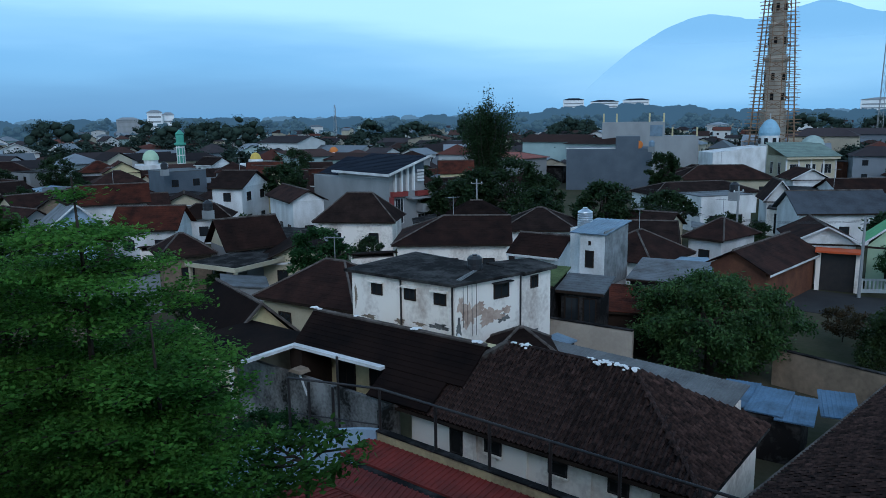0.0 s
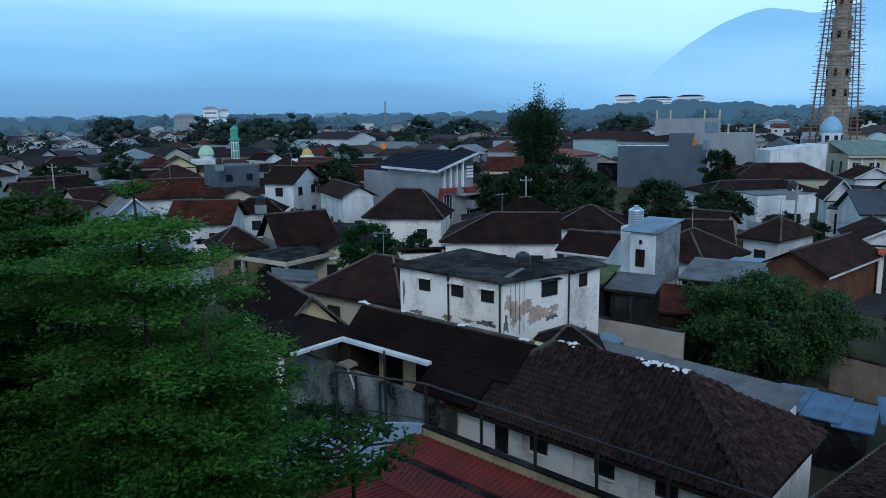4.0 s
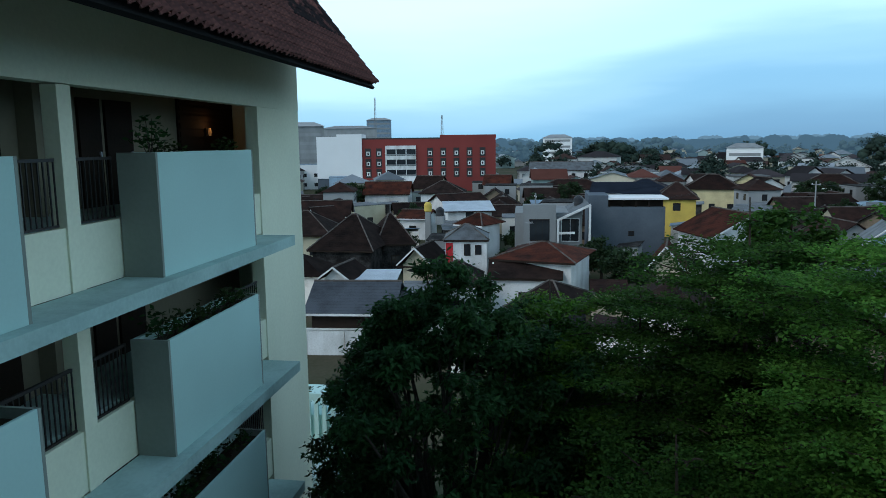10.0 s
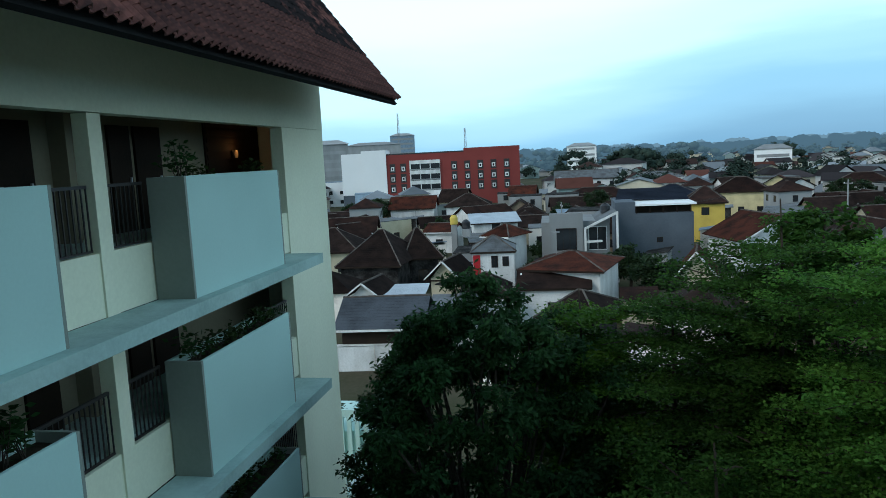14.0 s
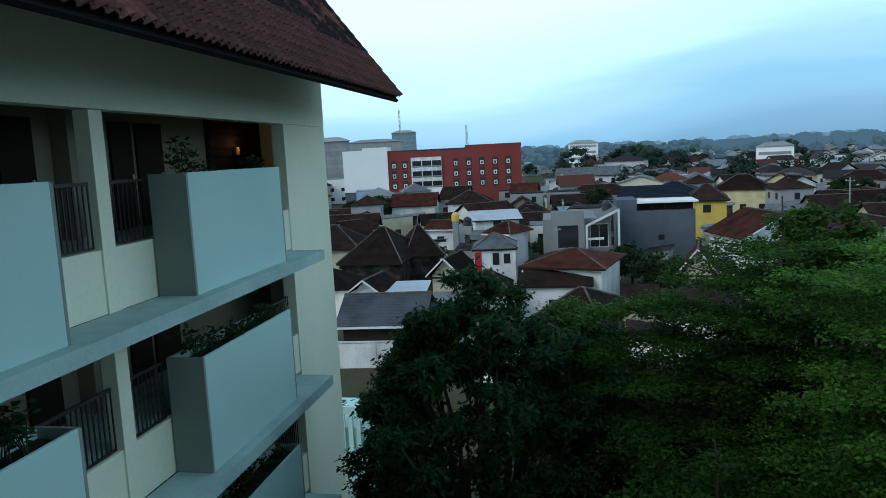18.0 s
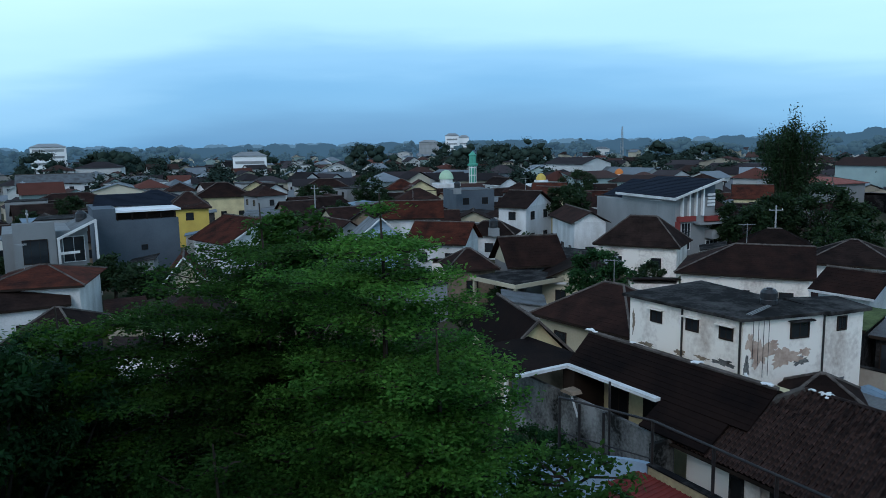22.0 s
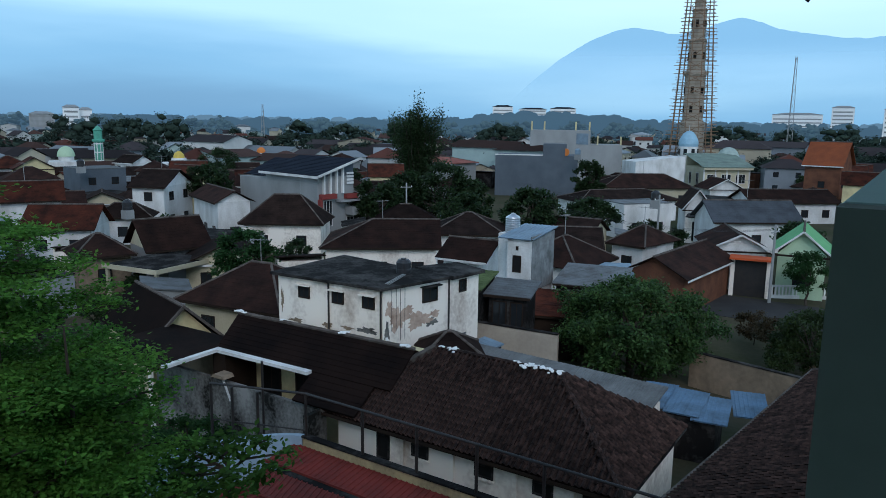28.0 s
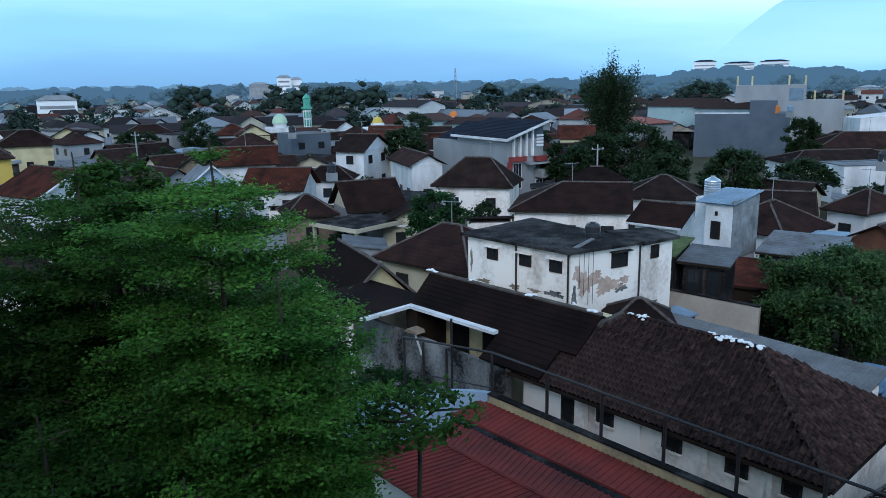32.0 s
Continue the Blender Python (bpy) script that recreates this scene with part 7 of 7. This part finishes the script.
# ---------------------------------------------------------------- the wider town
# sectors kept free of filling houses so the camera sees past: compass from, to, distance from, to
OPEN = ((22, 31.5, 84, 150), (9, 20, 128, 190), (0, 9.5, 92, 134), (92, 110, 172, 400), (7, 14, 58, 66), (34, 44, 70, 82), (-6, 3, 40, 66), (-2, 16, 40, 80), (31, 38, 100, 128), (20, 27, 160, 178))
PLOTS += [(-67.5, 135, 25, 18, 11, 8), (-67.5, 67.5, -10, 20, 8, 7), (-84, 0, 92, 8, 9, 7), (-94, 11.4, 90, 12, 10, 7), (-24, 30, 15, 9, 8, 6.3), (-22.7, 44.7, 3, 3, 5, 6.7)]


def free_plot(x, y, half, top, camera_z=14.4):
    """True where a house of this size stands clear of the others and hides no upper storey from the camera."""
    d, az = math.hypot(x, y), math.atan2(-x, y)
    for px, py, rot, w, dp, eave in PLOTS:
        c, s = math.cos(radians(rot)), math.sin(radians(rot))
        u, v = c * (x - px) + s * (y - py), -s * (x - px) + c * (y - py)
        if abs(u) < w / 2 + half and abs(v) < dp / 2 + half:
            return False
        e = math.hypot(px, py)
        # sight line from the camera to the house behind
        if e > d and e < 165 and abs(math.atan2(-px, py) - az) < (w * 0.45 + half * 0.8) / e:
            if (camera_z - top) / d < (camera_z - 0.5 * eave) / (e - dp / 2):
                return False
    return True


def in_sector(az, d):
    return any(a0 < az < a1 and d0 < d < d1 for a0, a1, d0, d1 in OPEN)


def town():
    rnd = random.Random(77)
    trees_at = [(o.location.x, o.location.y, 3.5) for o in scene.objects if o.type == "EMPTY" and o.parent is None and o.get("category") in ("tree", "wall", "shed", "gate", "bamboo", "mosque", "minaret")]
    kinds = [  # eave, style, walls, roof
        (2.9, "hip", WHITEOLD, TILEDARK), (3.0, "gable", GREYWALL, TILEBROWN), (2.8, "gablef", CREAM, TILEDARK), (3.1, "gable", BROWNWALL, TILEDARK), (2.9, "hip", GREYWALL, TILEBROWN),
        (2.9, "gablef", CREAM, TILEBROWN), (5.4, "gable", WHITE, TILEDARK), (5.6, "hip", GREYWALL, TILEBROWN), (5.5, "flat", WHITEOLD, METALGREY), (5.3, "gablef", PALEYEL, TILERED),
        (3.4, "shed", OLDCON, METALGREY), (3.2, "flat", GREYWALL, OLDCON), (3.3, "shed", BROWNWALL, METALBLUE), (2.9, "gable", WHITEOLD, TILERED), (5.6, "flat", GREYWALL, OLDCON)]
    words = {"hip": "hip roof", "gable": "gable roof", "gablef": "gable front", "flat": "flat roof", "shed": "metal lean-to roof"}
    tints = {TILEDARK.name: "blackened tile", TILEBROWN.name: "brown tile", TILERED.name: "red tile", METALGREY.name: "grey sheet", METALBLUE.name: "pale sheet", OLDCON.name: "stained concrete"}
    protos, sizes = [], []
    for e, st, wl, rf in kinds:
        w, dp, r = rnd.uniform(5.6, 8.0), rnd.uniform(5.4, 7.2), rnd.uniform(1.5, 2.2)
        roofword = words[st] if st != "shed" else "lean-to roof"
        ob = house(0, 0, 0, w, dp, e, r if st != "shed" else 0.5, st, wl, rf, over=0.4, step=0.42, joined=True, ridge=RIDGE,
                   wins=[("f", u * w, z0, 0.9, 1.1) for z0 in ((1.0,) if e < 5 else (1.0, 3.7)) for u in (-0.22, 0.22)] + ([("r", 0.0, 3.7, 0.9, 1.1)] if e > 5 else []),
                   label=f"{'two-storey' if e > 5 else 'small low'} town house with a {tints[rf.name]} {roofword}")
        PLOTS.pop()
        protos.append(tagged(ob, group="town houses"))
        sizes.append((max(w, dp) / 2, e + (r if st in ("hip", "gable", "gablef") else 0.5)))
    spots = []
    for i in range(-34, 34):
        for j in range(-34, 34):
            x, y = 7.3 * i + rnd.uniform(-1.0, 1.0), 7.6 * j + rnd.uniform(-1.0, 1.0)
            c, s = math.cos(radians(7)), math.sin(radians(7))
            x, y = c * x - s * y, s * x + c * y
            d, az = math.hypot(x, y), math.degrees(math.atan2(-x, y))
            if 44 < d < 172 and -6 < az < 112 and not (d < 58 and az < 68) and not in_sector(az, d) and all(math.hypot(x - a, y - b) > r for a, b, r in trees_at):
                spots.append((d, x, y, az))
    trees = []
    for k in range(3):
        trees.append(round_tree((0, 0, 0), (4.6, 6.4, 8.5)[k], (2.2, 2.9, 3.8)[k], (1.8, 2.3, 3.0)[k], 60 + k, (2600, 3600, 5200)[k], LEAF_FAR, 0.42, 0.2,
                                "dark green tree among the town houses", clumps=(34, 45, 60)[k], trunk=0.2, group="town trees"))
    used, placed = set(), []
    for d, x, y, az in sorted(spots):
        if rnd.random() < 0.16:
            k = rnd.choice((0, 0, 1, 1, 2) if d > 95 else (0, 0, 1))
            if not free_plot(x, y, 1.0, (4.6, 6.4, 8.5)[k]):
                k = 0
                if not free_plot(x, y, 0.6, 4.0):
                    continue
            src, m, key = trees[k], pose(x, y, 0, 0, 0, rnd.uniform(0, 360)), ("t", k)
        else:
            k = rnd.choice((0, 1, 2, 3, 4, 5, 0, 2, 13, 10, 11, 3)) if d < 100 or rnd.random() < 0.45 else rnd.randrange(15)
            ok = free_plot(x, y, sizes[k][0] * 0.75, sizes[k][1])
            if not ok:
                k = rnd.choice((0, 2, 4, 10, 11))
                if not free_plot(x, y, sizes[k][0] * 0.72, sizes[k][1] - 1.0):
                    continue
            src, key = protos[k], ("h", k)
            m = pose(x, y, 0, 0, 0, (7 + rnd.choice((0, 0, 90, -90, 180)) if rnd.random() < 0.5 else az + rnd.choice((0, 0, 90, -90))) + rnd.uniform(-7, 7))
        placed.append((x, y))
        if key in used:
            copy_thing(src, m)
        else:
            used.add(key)
            src.matrix_basis = m
    # sheds, lean-tos and bushes crowd the yards between the houses
    sheds = []
    for k, (rf, wl, word) in enumerate(((METALGREY, GREYWALL, "grey tin"), (TILEDARK, WHITEOLD, "dark tile"), (TILEBROWN, CREAM, "brown tile"), (METALBLUE, WHITEOLD, "pale tin"), (OLDCON, GREYWALL, "stained concrete"))):
        ob = house(0, 0, 0, rnd.uniform(3.0, 4.4), rnd.uniform(2.8, 3.6), 2.3 + 0.1 * k, 0.5, "shed", wl, rf, over=0.2, step=0.4, joined=True, wins=[("f", 0.0, 0.9, 0.7, 0.8)], name="shed", label=f"low back-yard shed with a {word} roof")
        PLOTS.pop()
        sheds.append(tagged(ob, category="shed", group="yard sheds"))
    spots = []
    for i in range(-26, 6):
        for j in range(-10, 26):
            x, y = 4.6 * i + rnd.uniform(-0.8, 0.8), 4.6 * j + rnd.uniform(-0.8, 0.8)
            d, az = math.hypot(x, y), math.degrees(math.atan2(-x, y))
            if 43 < d < 108 and -4 < az < 104 and not (d < 50 and az < 62) and not in_sector(az, d) and all(math.hypot(x - a, y - b) > 3 for a, b, r in trees_at) and all(math.hypot(x - a, y - b) > 5.2 for a, b in placed):
                spots.append((d, x, y, az))
    for d, x, y, az in sorted(spots):
        bush = rnd.random() < 0.35
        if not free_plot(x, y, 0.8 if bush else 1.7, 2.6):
            continue
        if bush:
            src, key, m = trees[0], ("t", 0), pose(x, y, 0, 0, 0, rnd.uniform(0, 360)) @ Matrix.Scale(rnd.uniform(0.5, 0.7), 4)
        else:
            k = rnd.choice((0, 1, 1, 2, 2, 3, 4))
            src, key, m = sheds[k], ("s", k), pose(x, y, 0, 0, 0, az + rnd.choice((0, 90, -90, 180)) + rnd.uniform(-8, 8))
        if key in used:
            copy_thing(src, m)
        else:
            used.add(key)
            src.matrix_basis = m
    for kind, group in (("t", trees), ("h", protos), ("s", sheds)):
        for k, src in enumerate(group):
            if (kind, k) not in used:
                for o in (*src.children_recursive, src):
                    bpy.data.objects.remove(o)
    far_town(rnd)


def far_town(rnd):
    """Beyond the nearer streets: the joined rest of the houses, out to the horizon."""
    walls, roofs, panes = [([], []) for _ in FARWALLS], [([], []) for _ in FARROOFS], ([], [])
    spots = []
    for k in range(30):
        step = 7.6 + 0.9 * k
        d = 174 + 7.8 * k + 0.45 * k * k
        n = int(radians(126) * d / step)
        spots += [(-8 + 124 * (i + rnd.uniform(0.1, 0.9)) / n, d + rnd.uniform(-3, 3)) for i in range(n)]
    for az, d in spots:
        if in_sector(az, d) or rnd.random() < (0.10 if d < 300 else 0.25):
            continue
        p = at(az, d)
        t = radians(7 + rnd.choice((0, 90)) + rnd.uniform(-8, 8)) if rnd.random() < 0.5 else radians(az + rnd.choice((0, 90)) + rnd.uniform(-10, 10))
        big = rnd.random() < 0.16
        w, dp = (rnd.uniform(5, 9), rnd.uniform(4, 6)) if big else (rnd.uniform(2.7, 4.4), rnd.uniform(2.6, 3.8))
        e = rnd.choice((2.9, 3.0, 3.1, 5.6, 5.8, 6.2)) + (2.5 if big and rnd.random() < 0.4 else 0)
        r = rnd.uniform(1.2, 2.3)
        cs, sn = math.cos(t), math.sin(t)

        def put(x, y, z):
            return (p.x + cs * x - sn * y, p.y + sn * x + cs * y, z)
        V, F = walls[rnd.choice((0, 0, 0, 1, 1, 2, 3))]
        flat = rnd.random() < 0.14
        o = len(V)
        V += [put(x, y, z) for z in (0, e) for x, y in ((-w, -dp), (w, -dp), (w, dp), (-w, dp))]
        F += [(o, o + 1, o + 5, o + 4), (o + 1, o + 2, o + 6, o + 5), (o + 2, o + 3, o + 7, o + 6), (o + 3, o, o + 4, o + 7)]
        ins = rnd.choice((0, 0, dp))
        if not flat and not ins:
            V += [put(-w, 0, e + r * dp / (dp + 0.5)), put(w, 0, e + r * dp / (dp + 0.5))]
            F += [(o + 7, o + 4, o + 8), (o + 5, o + 6, o + 9)]
        R, G = roofs[rnd.choice((0, 0, 1, 1, 1, 2, 3, 3)) if not flat else rnd.choice((3, 4, 4))]
        o = len(R)
        if flat:
            ww, dd = w + 0.15, dp + 0.15
            R += [put(x, y, z) for z in (e, e + 0.35) for x, y in ((-ww, -dd), (ww, -dd), (ww, dd), (-ww, dd))]
            G += [(o, o + 1, o + 5, o + 4), (o + 1, o + 2, o + 6, o + 5), (o + 2, o + 3, o + 7, o + 6), (o + 3, o, o + 4, o + 7), (o + 4, o + 5, o + 6, o + 7)]
        else:
            ww, dd, e0 = w + 0.45, dp + 0.5, e - 0.1
            R += [put(-ww, -dd, e0), put(ww, -dd, e0), put(ww, dd, e0), put(-ww, dd, e0), put(-ww + ins, 0, e + r), put(ww - ins, 0, e + r)]
            G += [(o, o + 1, o + 5, o + 4), (o + 2, o + 3, o + 4, o + 5)] + ([(o + 1, o + 2, o + 5), (o + 3, o, o + 4)] if ins else [])
        if d < 420:
            P, Q = panes
            for z0 in ((1.0,) if e < 5 else (1.0, 3.8)):
                for u in (-0.5, 0.5):
                    for face in range(2):
                        o = len(P)
                        a, hw = (u * w, 0.55) if face == 0 else (u * dp, 0.5)
                        for x0, z in ((a - hw, z0), (a + hw, z0), (a + hw, z0 + 1.1), (a - hw, z0 + 1.1)):
                            P.append(put(x0, -dp - 0.04, z) if face == 0 else put(w + 0.04, x0, z))
                        Q.append((o, o + 1, o + 2, o + 3))
    far = thing("far_town", "distant tile-roofed houses running to the horizon", "town", pose(0, 0, 0), kind="stuff")
    for k, (V, F) in enumerate(walls):
        tagged(part("far_walling", raw_mesh("far_walling", V, F, FARWALLS[k]), None, far), kind="stuff")
    for k, (V, F) in enumerate(roofs):
        tagged(part("far_roofing", raw_mesh("far_roofing", V, F, FARROOFS[k]), None, far), kind="stuff")
    tagged(part("far_glazing", raw_mesh("far_glazing", panes[0], panes[1], GLASS), None, far), kind="stuff")
    far_woods(rnd)


def lumpy_mesh(name, lumps, mat):
    """Uneven rounded leaf masses, each of (x, y, z, radius), joined into one mesh."""
    bm = bmesh.new()
    bmesh.ops.create_icosphere(bm, subdivisions=1, radius=1)
    unit = np.array([v.co[:] for v in bm.verts])
    tris = np.array([[v.index for v in f.verts] for f in bm.faces])
    bm.free()
    rng = np.random.default_rng(15)
    lumps = np.array(lumps)
    n, m = len(lumps), len(unit)
    rad = lumps[:, 3, None] * rng.uniform(0.7, 1.3, (n, m))
    v = unit[None] * (1.0, 1.0, 0.72) * rad[:, :, None] + lumps[:, None, :3]
    idx = (tris[None] + (np.arange(n) * m)[:, None, None]).reshape(-1)
    me = bpy.data.meshes.new(name)
    me.vertices.add(n * m)
    me.vertices.foreach_set("co", v.astype(np.float32).ravel())
    me.loops.add(len(idx))
    me.loops.foreach_set("vertex_index", idx.astype(np.int32))
    me.polygons.add(len(idx) // 3)
    me.polygons.foreach_set("loop_start", np.arange(0, len(idx), 3, dtype=np.int32))
    me.update(calc_edges=True)
    me.materials.append(mat)
    return me


def far_woods(rnd):
    """Tree crowns between the distant houses; the last of them glow faintly blue to imitate haze."""
    rng = np.random.default_rng(5)
    near, dist, tips = [], [], []
    for k in range(900):
        d = 180 + 540 * rnd.random() ** 1.05
        az = rnd.uniform(-10, 122)
        if in_sector(az, d):
            continue
        p = at(az, d)
        u = rnd.random()
        h, r, n = (rnd.uniform(14, 18), rnd.uniform(8, 13), 16) if u < 0.15 and d > 300 else ((rnd.uniform(7, 11), rnd.uniform(3, 5.5), 11) if u < 0.6 else (rnd.uniform(4.5, 7), rnd.uniform(2, 3.2), 7))
        if d > 450:
            h, r = h + 2.5 * (d - 450) / 250, r * 1.25
        for j in range(2 * n):
            a, q = rnd.uniform(0, 6.28), r * math.sqrt(rnd.random())
            lump = (p.x + q * math.cos(a), p.y + q * math.sin(a), h * (1 - 0.45 * (q / r) ** 2) - rnd.uniform(0.12, 0.36) * h, rnd.uniform(0.10, 0.18) * r + 0.3)
            (near if d < 430 else dist).append(lump)
            if d < 430:
                tips += [(lump[0] + lump[3] * rnd.gauss(0, 0.6), lump[1] + lump[3] * rnd.gauss(0, 0.6), lump[2] + lump[3] * rnd.uniform(-0.1, 0.9)) for e in range(3)]
    woods = thing("far_woods", "dark tree crowns between the distant houses", "trees", pose(0, 0, 0), kind="stuff")
    tagged(part("crown_mass", lumpy_mesh("crown_mass", near, LEAF_WOODS), None, woods), kind="stuff")
    tagged(part("leaf_sprays", quads_mesh("leaf_sprays", leaf_cloud(rng, np.array(tips), 380000, (0.75, 0.75, 0.5), 0.62, 0.45, 0.05, 0.45), LEAF_WOODS), None, woods), kind="stuff")
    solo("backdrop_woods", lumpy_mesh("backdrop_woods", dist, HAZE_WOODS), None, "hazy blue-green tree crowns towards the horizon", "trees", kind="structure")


def treeline():
    """The last trees before the sky, a plain backdrop with haze painted in as a blue glow."""
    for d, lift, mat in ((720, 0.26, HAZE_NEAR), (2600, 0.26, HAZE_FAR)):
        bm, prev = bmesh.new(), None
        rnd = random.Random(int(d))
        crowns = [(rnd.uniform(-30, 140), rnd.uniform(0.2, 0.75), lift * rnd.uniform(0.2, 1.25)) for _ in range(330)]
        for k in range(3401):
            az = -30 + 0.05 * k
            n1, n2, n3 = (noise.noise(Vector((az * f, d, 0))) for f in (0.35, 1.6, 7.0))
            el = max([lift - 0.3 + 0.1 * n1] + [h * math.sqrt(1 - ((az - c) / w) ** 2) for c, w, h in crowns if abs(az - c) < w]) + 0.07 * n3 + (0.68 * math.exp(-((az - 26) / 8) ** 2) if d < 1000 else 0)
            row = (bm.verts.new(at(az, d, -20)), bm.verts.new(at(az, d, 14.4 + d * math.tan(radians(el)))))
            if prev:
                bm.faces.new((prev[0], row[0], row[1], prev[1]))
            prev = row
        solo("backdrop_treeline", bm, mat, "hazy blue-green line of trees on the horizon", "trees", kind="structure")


FARWALLS = [material("far_white_walls", (0.528, 0.528, 0.512), (0.36, 0.36, 0.344), 0.9, 0.5, 0.02, 0.0, island=0.3, contrast=0.6),
            material("far_cream_walls", (0.44, 0.4, 0.304), (0.288, 0.264, 0.216), 0.9, 0.5, 0.02, 0.0, island=0.3, contrast=0.6),
            material("far_grey_walls", (0.2, 0.224, 0.248), (0.128, 0.144, 0.16), 0.9, 0.5, 0.02, 0.0, island=0.4, contrast=0.6),
            material("far_tinted_walls", (0.272, 0.352, 0.336), (0.2, 0.24, 0.24), 0.9, 0.5, 0.02, 0.0, island=0.4, contrast=0.6)]
# bluish green: some distance haze is mixed into the leaf colour
LEAF_WOODS = material("far_leaves", (0.0348, 0.0516, 0.0396), (0.0204, 0.0336, 0.027), 0.95, 0.9, 0.25, 0.0, island=0.25, contrast=0.5)
# faint blue emission paints haze over the far crowns
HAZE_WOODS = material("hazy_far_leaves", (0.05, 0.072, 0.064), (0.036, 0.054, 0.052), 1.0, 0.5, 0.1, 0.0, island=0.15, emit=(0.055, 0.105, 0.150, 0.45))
FARROOFS = [material("far_brown_roofs", (0.0618, 0.0358, 0.0299), (0.0338, 0.0247, 0.0234), 0.9, 0.5, 0.02, 0.0, island=0.5, contrast=0.5),
            material("far_dark_roofs", (0.0403, 0.0338, 0.0351), (0.0234, 0.0208, 0.0228), 0.9, 0.5, 0.02, 0.0, island=0.5, contrast=0.5),
            material("far_red_roofs", (0.098, 0.040, 0.031), (0.065, 0.026, 0.0195), 0.9, 0.5, 0.02, 0.0, island=0.4, contrast=0.5),
            material("far_sheet_roofs", (0.168, 0.185, 0.202), (0.0896, 0.101, 0.112), 0.6, 0.5, 0.02, 0.0, island=0.5, contrast=0.5),
            material("far_slab_roofs", (0.128, 0.128, 0.128), (0.056, 0.056, 0.056), 0.9, 0.5, 0.02, 0.0, island=0.5, contrast=0.5)]
# both treelines carry their haze as emission
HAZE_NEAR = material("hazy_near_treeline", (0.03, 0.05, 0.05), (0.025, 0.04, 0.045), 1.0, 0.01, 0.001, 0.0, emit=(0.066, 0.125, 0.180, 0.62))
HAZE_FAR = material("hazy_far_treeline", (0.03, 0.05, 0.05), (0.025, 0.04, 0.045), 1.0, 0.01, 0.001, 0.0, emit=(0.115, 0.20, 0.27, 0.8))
treeline()
town()
